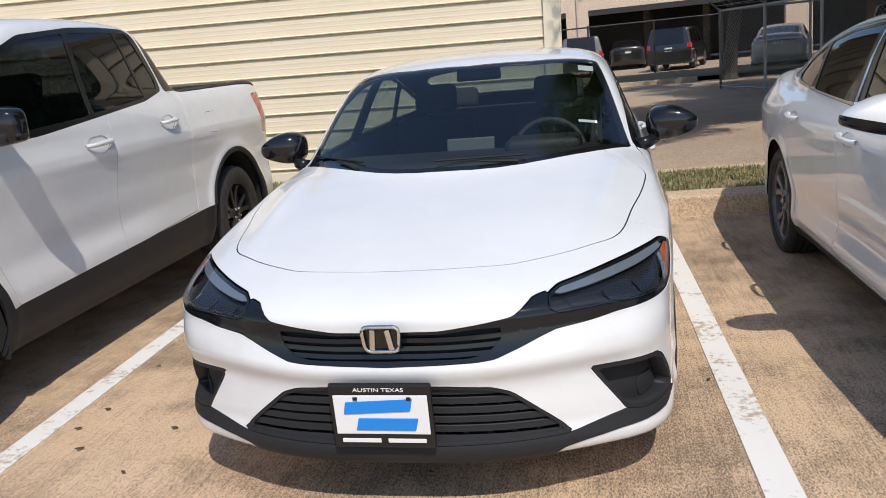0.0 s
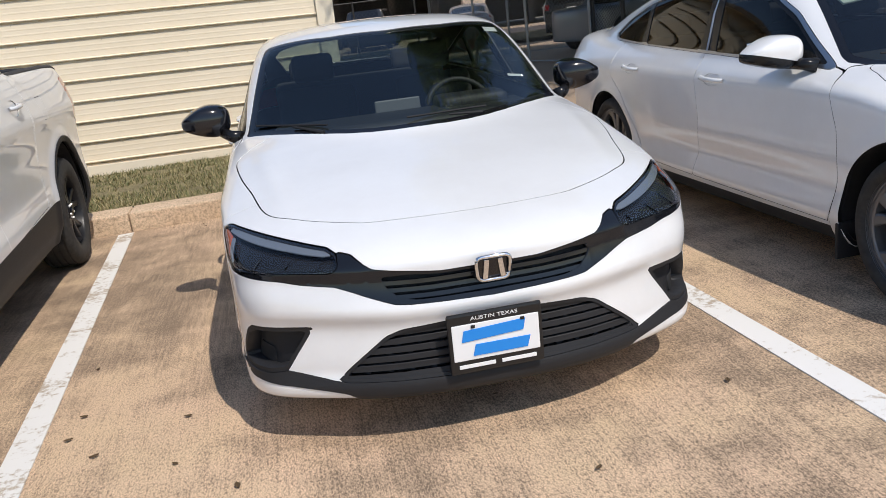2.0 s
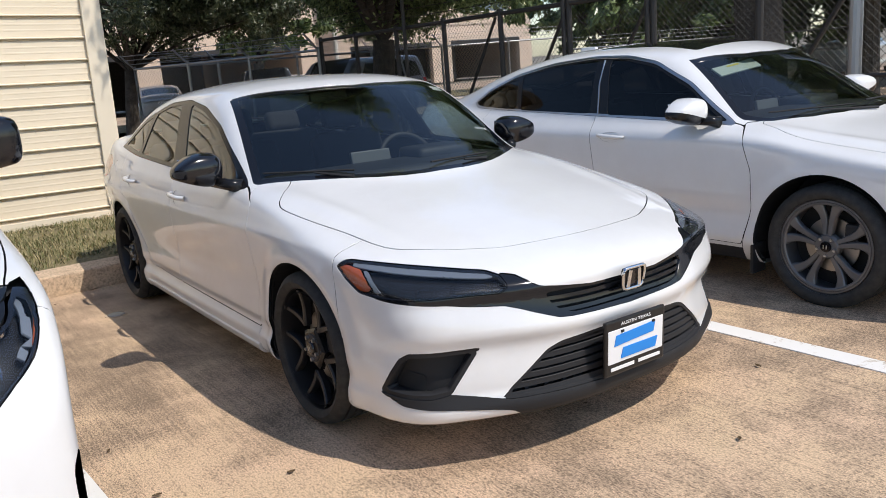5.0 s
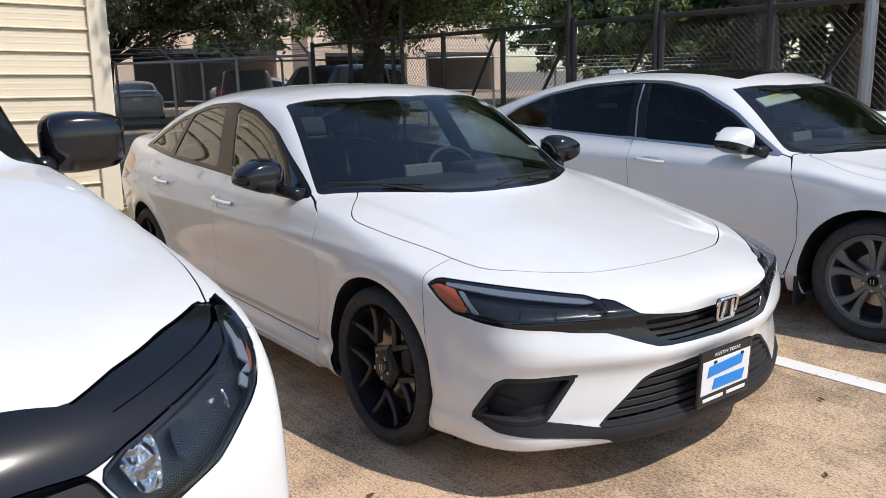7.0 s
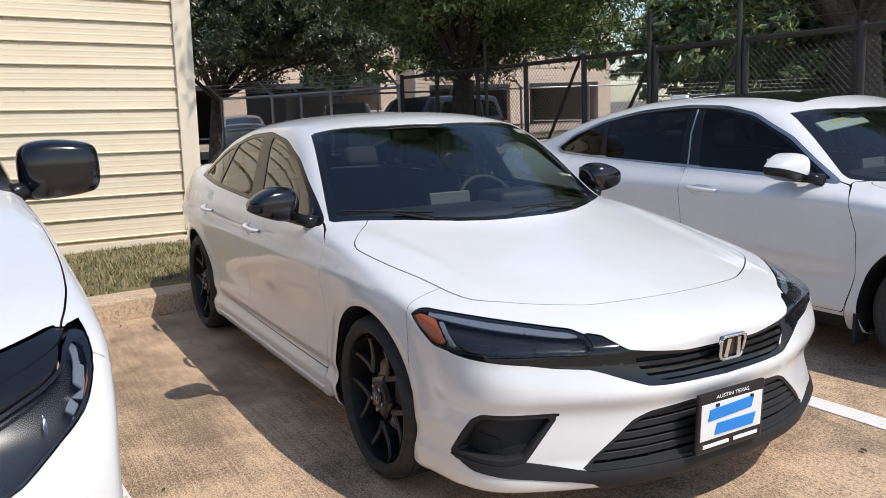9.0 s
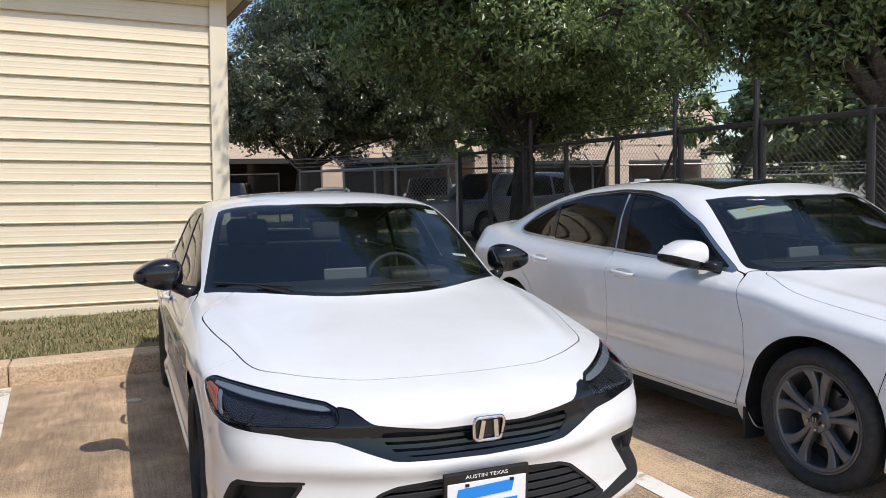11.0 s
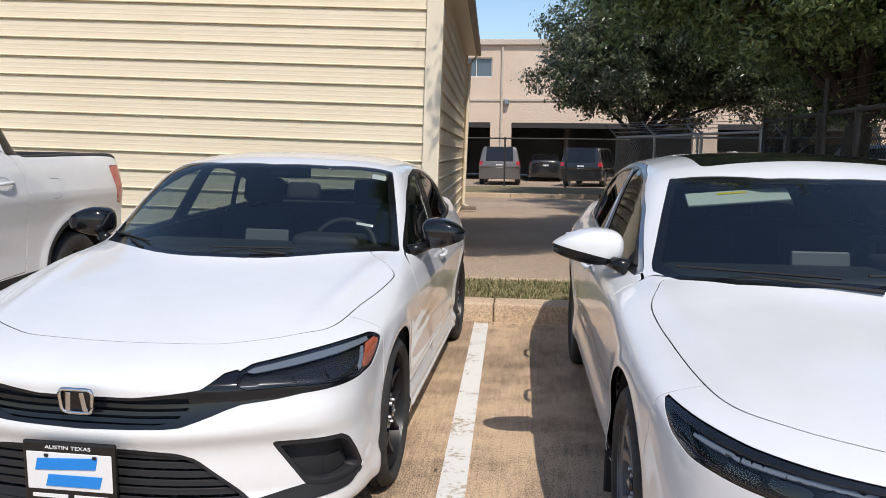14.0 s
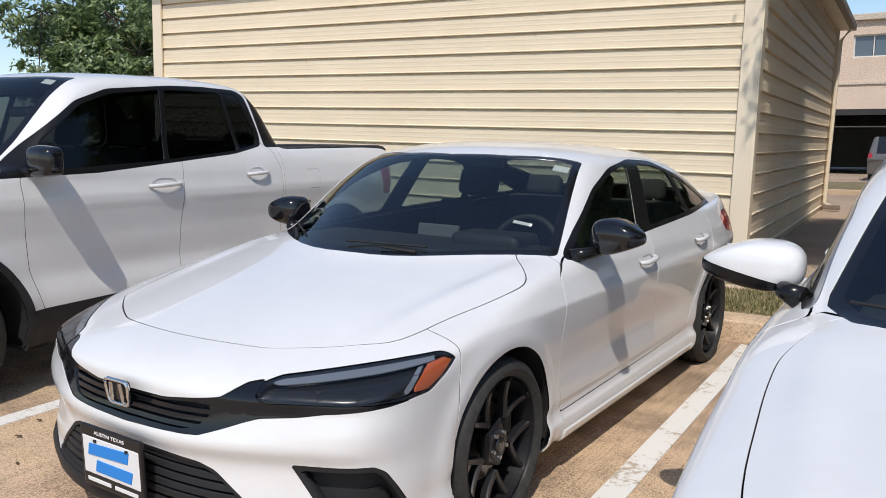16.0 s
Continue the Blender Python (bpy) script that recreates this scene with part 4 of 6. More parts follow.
def compact_form(x, y, z):
    x = np.abs(x)
    flare = arch_flare(y, z, CV["axles"], 0.318, 0.385, 0.013)
    scoop = 0.016 * gauss(z, 0.50, 0.10) * gauss(y, 2.3, 0.8)
    tuck = 1 - 0.75 * (1 - np.clip((y - 0.4) / 0.6, 0, 1)) * np.clip((0.68 - z) / 0.3, 0, 1)
    side = x - cv_plan(y) - cv_side(z) * tuck - flare + scoop
    front = cv_front(x) + cv_face(z) + 0.016 * (1 - gauss(z, 0.487 + 0.10 * np.clip(x - 0.25, 0, 1), 0.055)) * np.clip((0.66 - z) / 0.05, 0, 1) * np.clip((z - 0.24) / 0.05, 0, 1) - y
    ridge = 0.012 * gauss(x, 0.56 + 0.12 * y, 0.05) * gauss(y, 0.95, 0.4)
    top = z - cv_hood(y - 0.32 * x * x * np.clip(1 - y / 1.2, 0, 1)) + 0.052 * (x / 0.85) ** 3.0 - ridge
    low = smax(smax(side, front * 0.8, 0.05), top, 0.045)
    low = smax(low, y - cv_tail(z) + 0.42 * x ** 3.2, 0.05)
    low = smax(low, 0.168 + 0.05 * np.clip((y - 3.9) / 0.8, 0, 1) + 0.014 * np.clip((0.65 - y) / 0.3, 0, 1) - z, 0.02)
    ye = y - 0.46 * x * x * np.clip((2.5 - y) / 1.0, 0, 1) + 0.10 * x * x * np.clip((y - 3.0) / 0.8, 0, 1)
    roof = (z - cv_roof(ye) + 0.07 * x * x + 0.10 * x ** 4) * 0.86
    wall = (x - cv_belt(y) + 0.36 * (z - 0.95)) * 0.94
    cabin = smax(smax(roof, wall, 0.075), 0.87 - z, 0.03)
    return smin(low, cabin, 0.03)


AC = dict(axles=(0.985, 3.815), hub=0.328, arch=0.385, arch_y=0.01)
ac_front = curve(0, 0, 0.2, 0.005, 0.4, 0.03, 0.55, 0.08, 0.66, 0.14, 0.76, 0.225, 0.83, 0.32, 0.875, 0.44, 0.905, 0.62, 0.925, 0.88, 1.08, 1.6)
ac_face = curve(0.1, 0.09, 0.19, 0.03, 0.26, 0.0, 0.45, 0.0, 0.6, 0.01, 0.70, 0.02, 0.76, 0.06, 0.9, 0.22, 1.6, 1.2)
ac_hood = curve(-0.3, 0.60, 0.0, 0.73, 0.1, 0.768, 0.25, 0.805, 0.5, 0.85, 0.8, 0.892, 1.1, 0.935, 1.4, 0.985, 1.8, 1.01, 3.0, 1.05, 4.0, 1.08, 4.6, 1.12, 4.85, 1.12, 5.5, 1.13)
ac_plan = curve(-0.5, 0.87, 0.3, 0.90, 0.7, 0.918, 1.2, 0.928, 2.3, 0.931, 3.5, 0.931, 4.1, 0.915, 4.6, 0.86, 5.0, 0.77, 5.5, 0.66)
ac_side = curve(0.0, -0.12, 0.17, -0.075, 0.24, -0.04, 0.32, -0.012, 0.45, -0.018, 0.60, -0.008, 0.75, -0.002, 0.86, 0.0, 0.89, -0.008, 0.95, -0.045, 1.0, -0.08, 1.1, -0.13, 1.3, -0.24)
ac_tail = curve(0.1, 4.75, 0.25, 4.86, 0.45, 4.96, 0.75, 4.97, 0.9, 4.95, 1.05, 4.92, 1.14, 4.87, 1.6, 4.7)
ac_roof = curve(0.5, 0.64, 0.9, 0.83, 1.2, 0.985, 1.5, 1.15, 1.75, 1.285, 1.95, 1.375, 2.1, 1.412, 2.4, 1.441, 2.75, 1.449, 3.1, 1.44, 3.5, 1.395, 3.9, 1.31, 4.25, 1.205, 4.5, 1.135, 5.0, 0.97, 5.5, 0.8)
ac_belt = curve(0.8, 0.74, 1.3, 0.81, 1.6, 0.835, 2.0, 0.85, 2.7, 0.858, 3.4, 0.845, 4.0, 0.795, 4.4, 0.735, 5.0, 0.63)


def saloon_form(x, y, z):
    x = np.abs(x)
    flare = arch_flare(y, z, AC["axles"], 0.328, 0.395, 0.010)
    scoop = 0.014 * gauss(z, 0.44, 0.08) * gauss(y, 2.3, 1.0)
    tuck = 1 - 0.75 * (1 - np.clip((y - 0.4) / 0.6, 0, 1)) * np.clip((0.68 - z) / 0.3, 0, 1)
    side = x - ac_plan(y) - ac_side(z) * tuck - flare + scoop
    front = ac_front(x) + ac_face(z) - y
    ridge = 0.010 * gauss(x, 0.60 + 0.10 * y, 0.05) * gauss(y, 0.95, 0.5)
    top = z - ac_hood(y - 0.30 * x * x * np.clip(1 - y / 1.2, 0, 1)) + 0.07 * (x / 0.85) ** 2.6 - ridge
    low = smax(smax(side, front * 0.8, 0.05), top, 0.045)
    low = smax(low, y - ac_tail(z) + 0.42 * x ** 3.2, 0.05)
    low = smax(low, 0.175 + 0.05 * np.clip((y - 4.2) / 0.7, 0, 1) - z, 0.02)
    ye = y - 0.46 * x * x * np.clip((2.5 - y) / 1.0, 0, 1) + 0.10 * x * x * np.clip((y - 3.2) / 0.8, 0, 1)
    roof = (z - ac_roof(ye) + 0.07 * x * x + 0.09 * x ** 4) * 0.86
    wall = (x - ac_belt(y) + 0.36 * (z - 0.97)) * 0.94
    cabin = smax(smax(roof, wall, 0.075), 0.91 - z, 0.03)
    return smin(low, cabin, 0.03)


TK = dict(axles=(1.12, 4.30), hub=0.376, arch=0.485, arch_y=0.0)
tk_front = curve(0, 0, 0.4, 0.01, 0.6, 0.025, 0.75, 0.045, 0.86, 0.068, 0.93, 0.095, 0.97, 0.135, 0.99, 0.22, 1.0, 0.42, 1.15, 1.2)
tk_face = curve(0.1, 0.16, 0.3, 0.06, 0.45, 0.0, 0.7, 0.0, 0.85, 0.01, 0.95, 0.04, 1.02, 0.09, 1.08, 0.17, 1.6, 1.2)
tk_hood = curve(-0.3, 0.85, 0.0, 0.93, 0.15, 1.0, 0.3, 1.065, 0.5, 1.115, 0.8, 1.165, 1.1, 1.21, 1.4, 1.255, 2.0, 1.31, 3.5, 1.345, 5.3, 1.375, 6.0, 1.38)
tk_plan = curve(-0.5, 0.97, 0.4, 0.982, 0.9, 0.985, 2.0, 0.99, 4.6, 0.99, 5.3, 0.97, 5.7, 0.93)
tk_side = curve(0.0, -0.14, 0.3, -0.07, 0.4, -0.03, 0.53, -0.020, 0.68, -0.030, 0.84, -0.026, 0.99, -0.008, 1.05, 0.0, 1.08, -0.001, 1.12, -0.010, 1.25, -0.045, 1.34, -0.085, 1.5, -0.2)
tk_roof = curve(0.6, 0.78, 1.0, 1.08, 1.25, 1.27, 1.45, 1.42, 1.65, 1.575, 1.82, 1.70, 2.0, 1.785, 2.25, 1.825, 2.6, 1.84, 2.9, 1.845, 3.2, 1.838, 3.45, 1.812, 3.58, 1.72, 3.70, 1.52, 3.80, 1.34, 4.15, 0.7)
tk_belt = curve(0.8, 0.87, 1.4, 0.94, 1.9, 0.948, 2.6, 0.932, 3.4, 0.91, 4.0, 0.885)


def truck_form(x, y, z):
    x = np.abs(x)
    flare = arch_flare(y, z, TK["axles"], 0.376, 0.52, 0.016)
    scoop = 0.014 * gauss(z, 0.66, 0.10) * gauss(y, 2.4, 0.7)
    side = x - tk_plan(y) - tk_side(z) * np.where(z > 1.06, np.clip((y - 0.9) / 0.8, 0.3, 1), 1.0) - flare + scoop
    front = 0.19 + tk_front(x) + tk_face(z) - y
    top = z - tk_hood(y - 0.08 * x * x * np.clip(1 - y / 1.2, 0, 1)) + 0.03 * (x / 0.95) ** 3 * np.clip((2.4 - y) / 0.8, 0, 1)
    low = smax(smax(side, front * 0.8, 0.04), top, 0.03)
    low = smax(low, y - 5.26 + 0.18 * x ** 3, 0.05)
    low = smax(low, 0.26 - z, 0.02)
    bed = np.maximum(np.maximum(x - 0.80, 0.92 - z), np.maximum(3.86 - y, y - 5.15))
    low = np.maximum(low, -bed)
    ye = y - 0.36 * x * x * np.clip((2.7 - y) / 1.0, 0, 1) + 0.06 * x * x * np.clip((y - 3.0) / 0.5, 0, 1)
    roof = (z - tk_roof(ye) + 0.03 * x * x + 0.04 * x ** 4) * 0.82
    wall = (x - tk_belt(y) + 0.25 * (z - 1.30)) * 0.97
    cabin = smax(smax(roof, wall, 0.06), 1.2 - z, 0.03)
    return smin(low, cabin, 0.03)


GAP, RIM = 0.0024, 0.0022


# ---- wheels ----
def wheel(parent, at, flip, r, rim_r, width, spoke_pairs, alloy, style, hub_r=0.03):
    """A tyre on an alloy wheel, its outer face towards +x before flip."""
    w = width / 2
    prof = [(rim_r - 0.005, w * 0.55), (rim_r - 0.016, w * 0.80), (rim_r - 0.022, w * 0.35), (rim_r - 0.03, -w * 0.9), (rim_r, -w * 0.92)]
    barrel = part("wheel", lathe([(rim_r + 0.002, w * 0.84)] + prof, 56), alloy, parent, smooth=True)
    barrel.matrix_basis = Matrix.Translation(at) @ (pose(0, 0, 0, 0, 0, 180) if flip else Matrix())
    tp = [(rim_r, w * 0.80), (rim_r + 0.012, w * 0.93), (rim_r + (r - rim_r) * 0.45, w * 1.0), (r - 0.022, w * 0.93), (r - 0.006, w * 0.80)]
    for g in (0.55, 0.18, -0.18, -0.55):
        tp += [(r, w * (g + 0.05)), (r - 0.009, w * (g + 0.045)), (r - 0.009, w * (g - 0.045)), (r, w * (g - 0.05))]
    tp += [(r - 0.006, -w * 0.80), (r - 0.022, -w * 0.93), (rim_r + (r - rim_r) * 0.45, -w), (rim_r, -w * 0.85)]
    bm = lathe(tp, 72)
    part("tyre", bm, M["rubber"], barrel, smooth=True, split=50)
    part("brake_disc", lathe([(0.05, w * 0.1), (0.145, w * 0.1), (0.145, w * 0.02), (0.05, w * 0.02)], 40), M["disc"], barrel, smooth=True)
    part("brake_caliper", boxed((w * 0.12, 0.115, 0.06), (0.07, 0.07, 0.13), 0.015), M["plastic"], barrel)
    part("inner_plate", lathe([(0.001, -w * 0.3), (rim_r - 0.02, -w * 0.3), (rim_r - 0.02, -w * 0.34)], 40), M["under"], barrel)
    face, dish = w * 0.74, 0.012
    for i in range(spoke_pairs):
        mid = 2 * math.pi * i / spoke_pairs + math.pi / 2
        for sgn in (-1, 1):
            bm = bmesh.new()
            prev = None
            for t in np.linspace(0, 1, 9):
                if style == "split":
                    d, ww = 0.064, 0.0135 - 0.003 * t
                    u = 0.082 + (math.sqrt((rim_r - 0.005) ** 2 - d * d) - 0.082) * t
                    rr, aa = math.hypot(u, d), mid + sgn * math.atan2(d, u)
                elif style == "petal":
                    rr = 0.045 + (rim_r - 0.012 - 0.045) * t
                    aa, ww = mid + sgn * (0.20 - 0.06 * math.sin(t * math.pi) + 0.10 * t ** 3), 0.012 + 0.008 * t + 0.020 * t ** 5
                else:
                    rr, aa, ww = 0.045 + (rim_r - 0.051) * t, mid + sgn * (0.15 + 0.12 * t), 0.022 - 0.004 * t
                x = face - dish * (1 - t) - 0.010 * math.sin(t * math.pi) + (0.004 if t > 0.9 else 0)
                c = Vector((0, rr * math.cos(aa), rr * math.sin(aa)))
                way = mid if style == "split" else aa
                tang = Vector((0, -math.sin(way), math.cos(way)))
                ring = [bm.verts.new(c + tang * o + Vector((h, 0, 0))) for o, h in ((-ww, x - 0.03), (-ww, x - 0.006), (-ww * 0.7, x), (ww * 0.7, x), (ww, x - 0.006), (ww, x - 0.03))]
                if prev:
                    for q in range(5):
                        bm.faces.new((prev[q], ring[q], ring[q + 1], prev[q + 1]))
                prev = ring
            bmesh.ops.recalc_face_normals(bm, faces=bm.faces)
            part("spoke", bm, alloy, barrel)
    if style == "split":
        part("hub_star", lathe([(0.05, face - 0.012), (0.078, face - 0.012), (0.096, face - 0.020), (0.098, face - 0.04)], 5), M["black_trim"] if alloy == M["rim_black"] else alloy, barrel)
    if style == "petal":
        part("rim_band", lathe([(rim_r * 0.87, face - 0.03), (rim_r * 0.875, face - 0.004), (rim_r * 0.90, face + 0.002), (rim_r - 0.004, face + 0.002)], 60), alloy, barrel, smooth=True)
    part("hub", lathe([(0.0, face - 0.006), (0.058, face - 0.008), (0.068, face - 0.02), (0.068, face - 0.05)], 32), alloy, barrel, smooth=True)
    part("hub_cap", lathe([(0.0, face + 0.004), (hub_r - 0.004, face + 0.003), (hub_r, face - 0.004)], 28), M["black_gloss"], barrel, smooth=True)
    bm = bmesh.new()
    for o in (-0.008, 0.008):
        box(bm, (face + 0.005, o, 0), (0.003, 0.005, 0.022), 0.001)
    part("cap_mark", bm, M["silver"], barrel)
    for i in range(5):
        a = 2 * math.pi * (i + 0.5) / 5 + math.pi / 2
        bm = lathe([(0.0, 0.012), (0.008, 0.011), (0.0095, 0.0), (0.0095, -0.012)], 6)
        bmesh.ops.translate(bm, verts=bm.verts, vec=(face - 0.008, 0.048 * math.cos(a), 0.048 * math.sin(a)))
        part("lug_nut", bm, M["silver"], barrel)
    return barrel


def wheel_wells(car, spec, half, deep=0.32):
    for a in spec["axles"]:
        for sgn in (-1, 1):
            r = spec["arch"] + 0.012
            bm = bmesh.new()
            rows = []
            for i in range(25):
                t = math.pi * 1.16 * i / 24 - math.pi * 0.08
                rows.append([bm.verts.new((sgn * (half - q), a + spec["arch_y"] + r * math.cos(t), spec["hub"] + r * math.sin(t))) for q in (0.015, 0.12, deep)])
            for p, q in zip(rows, rows[1:]):
                for k in range(2):
                    bm.faces.new((p[k], q[k], q[k + 1], p[k + 1]))
            inner = [row[2] for row in rows]
            bm.faces.new(inner)
            part("wheel_liner", bm, M["under"], car)


def ellipsoid(form_r, centre, power=2.6, cut=None, h=0.009):
    c, r = np.array(centre), np.array(form_r)

    def f(x, y, z):
        d = (np.abs((x - c[0]) / r[0]) ** power + np.abs((y - c[1]) / r[1]) ** power + np.abs((z - c[2]) / r[2]) ** power) ** (1 / power) - 1
        d = d * r.min()
        return smax(d, cut(x, y, z), 0.008) if cut else d
    return surface(f, c - r - 0.02, c + r + 0.02, h)


def door_mirror(car, side, centre, size, foot, shell, base_mat, name="door_mirror", taper=1.0, power=2.8, skirt=None):
    """Housing, mirror glass and stalk; centre and foot for the +x side."""
    cx, cy, cz = centre
    cut = lambda x, y, z: y - (cy + size[1] * 0.55) + 0.25 * (x - cx)

    def flat(x, y, z):
        t = (x - cx) / size[0]
        out = np.clip(t + 0.35, 0, 1.35)
        upper = z - cz - size[2] * (0.96 - taper * 0.42 * out ** 2 - 0.20 * np.clip(-(y - cy) / size[1], 0, 1) ** 2 - 0.12 * np.clip(-t, 0, 1) ** 2)
        lower = cz - z - size[2] * (0.92 - taper * 0.42 * out ** 1.3)
        return smax(cut(x, y, z), smax(upper, lower, 0.010), 0.010)
    s = ellipsoid(size, centre, power, flat)
    s = Sheet(s.v * np.array([side, 1, 1]), s.n * np.array([side, 1, 1]), s.t[:, ::-1] if side < 0 else s.t)
    low = None
    if skirt is not None:
        low, s = s.cut(lambda x, y, z, sx: z - cz - skirt * size[2] - 0.25 * (x - cx))
    m = sheet_part(name, s, shell, car)
    if low is not None:
        sheet_part("mirror_skirt", low, base_mat, m, "black lower mirror cover")
    bm = boxed((0, 0, 0), (size[0] * 1.35, 0.004, size[2] * 1.15), 0.002)
    g = part("mirror_glass", bm, M["mirror"], m)
    g.matrix_basis = pose(side * (cx - 0.01), cy + size[1] * 0.55 + 0.003, cz + 0.005, 0, 0, -side * 14)
    fx, fy, fz = foot
    part("mirror_stalk", tube([(side * (fx - 0.02), fy, fz - 0.01), (side * (fx + 0.03), fy + 0.03, fz + 0.004), (side * (cx - size[0] * 0.55), cy - 0.005, cz - size[2] * 0.66)], [0.036, 0.027, 0.026], 12), base_mat, m, smooth=True)
    return m


def pull_handle(door, side, form, y0, y1, z, mat):
    """A body-coloured grip in front of a shallow cup."""
    n = 9
    bm = bmesh.new()
    prev = None
    ys = np.linspace(y0, y1, n)
    x = np.linspace(0.6, 1.1, 500)
    for i, y in enumerate(ys):
        f = form(x, np.full_like(x, y), np.full_like(x, z))
        xs = x[np.nonzero(f > 0)[0][0]]
        t = i / (n - 1)
        lift = 0.032 * math.sin(math.pi * min(1, max(0, t))) ** 0.35 if 0 < t < 1 else 0.0
        hh = 0.014 * (0.75 + 0.25 * math.sin(math.pi * t))
        c = Vector((side * (xs + lift), y, z + 0.01 * t))
        ring = [bm.verts.new(c + Vector((side * a, 0, b))) for a, b in ((0.0, -hh), (0.008, -hh * 0.6), (0.011, 0), (0.008, hh * 0.6), (0.0, hh), (-0.012, hh * 0.6), (-0.012, -hh * 0.6))]
        if prev:
            for k in range(7):
                bm.faces.new((prev[k], prev[(k + 1) % 7], ring[(k + 1) % 7], ring[k]))
        prev = ring
    bmesh.ops.recalc_face_normals(bm, faces=bm.faces)
    return part("door_handle", bm, mat, door, smooth=True, split=60)


def seat(car, x, y, z, mat, wide=0.5, tall=0.62):
    s = part("seat", boxed((x, y, z + 0.08), (wide, 0.52, 0.16), 0.06, seg=3), mat, car, smooth=True, split=80)
    rot = Matrix.Rotation(radians(-18), 4, "X")
    part("backrest", boxed((x, y + 0.34, z + 0.42), (wide * 0.96, 0.15, tall), 0.06, rot, 3), mat, s, smooth=True, split=80)
    part("headrest", boxed((x, y + 0.48, z + 0.83), (wide * 0.52, 0.10, 0.17), 0.045, rot, 3), mat, s, smooth=True, split=80)
    return s


def cabin_interior(car, front_y, floor, dash_y, dash_z, half, wheel_side, seat_mat):
    d = part("dashboard", boxed((0, dash_y, dash_z - 0.12), (half * 2 - 0.08, 0.46, 0.26), 0.07, seg=3), M["dash"], car, smooth=True, split=80)
    part("dash_screen", boxed((0, dash_y + 0.20, dash_z + 0.03), (0.24, 0.025, 0.068), 0.008, Matrix.Rotation(radians(-12), 4, "X")), M["dash_grey"], d)
    part("instrument_hood", boxed((wheel_side * 0.37, dash_y + 0.12, dash_z + 0.01), (0.36, 0.24, 0.10), 0.04, seg=3), M["dash"], d, smooth=True, split=80)
    bm = bmesh.new()
    ring = []
    for i in range(33):
        a = 2 * math.pi * i / 32
        ring.append((0.185 * math.cos(a), 0, 0.185 * math.sin(a)))
    tube(ring, 0.016, 8, bm, ends=False)
    st = part("steering_wheel", bm, M["dash"], car, smooth=True)
    st.matrix_basis = pose(wheel_side * 0.37, dash_y + 0.40, dash_z - 0.065, -24, 0, 0)
    bm = boxed((0, 0.01, -0.02), (0.13, 0.05, 0.12), 0.03)
    box(bm, (0, 0.01, 0), (0.35, 0.018, 0.035), 0.006)
    part("steering_hub", bm, M["dash"], st)
    for x in (-0.37, 0.37):
        seat(car, x, front_y, floor, seat_mat)
    b = part("rear_bench", boxed((0, front_y + 0.92, floor + 0.10), (1.28, 0.5, 0.18), 0.06, seg=3), seat_mat, car, smooth=True, split=80)
    rot = Matrix.Rotation(radians(-22), 4, "X")
    part("rear_backrest", boxed((0, front_y + 1.28, floor + 0.42), (1.26, 0.15, 0.60), 0.06, rot, 3), seat_mat, b, smooth=True, split=80)
    for x in (-0.38, 0.38):
        part("rear_headrest", boxed((x, front_y + 1.42, floor + 0.77), (0.26, 0.10, 0.15), 0.045, rot, 3), seat_mat, b, smooth=True, split=80)
    part("cabin_floor", boxed((0, front_y + 0.3, floor - 0.06), (half * 2 - 0.1, 2.6, 0.03)), M["dash"], car)
    part("rear_view_mirror", boxed((0, dash_y + 0.62, dash_z + 0.36), (0.24, 0.035, 0.065), 0.015), M["black_trim"], car)


def wiper(car, p, q, blade0, blade1):
    a = part("wiper_arm", tube([p, q], [0.009, 0.005], 6), M["under"], car)
    part("wiper_blade", tube([blade0, blade1], 0.005, 6), M["under"], a)


def height_on(form, x, y, z0=1.9):
    """Height of the outer form over a point."""
    z = np.linspace(z0, 0.3, 1600)
    f = form(np.full_like(z, x), np.full_like(z, y), z)
    return float(z[np.nonzero(f < 0)[0][0]])


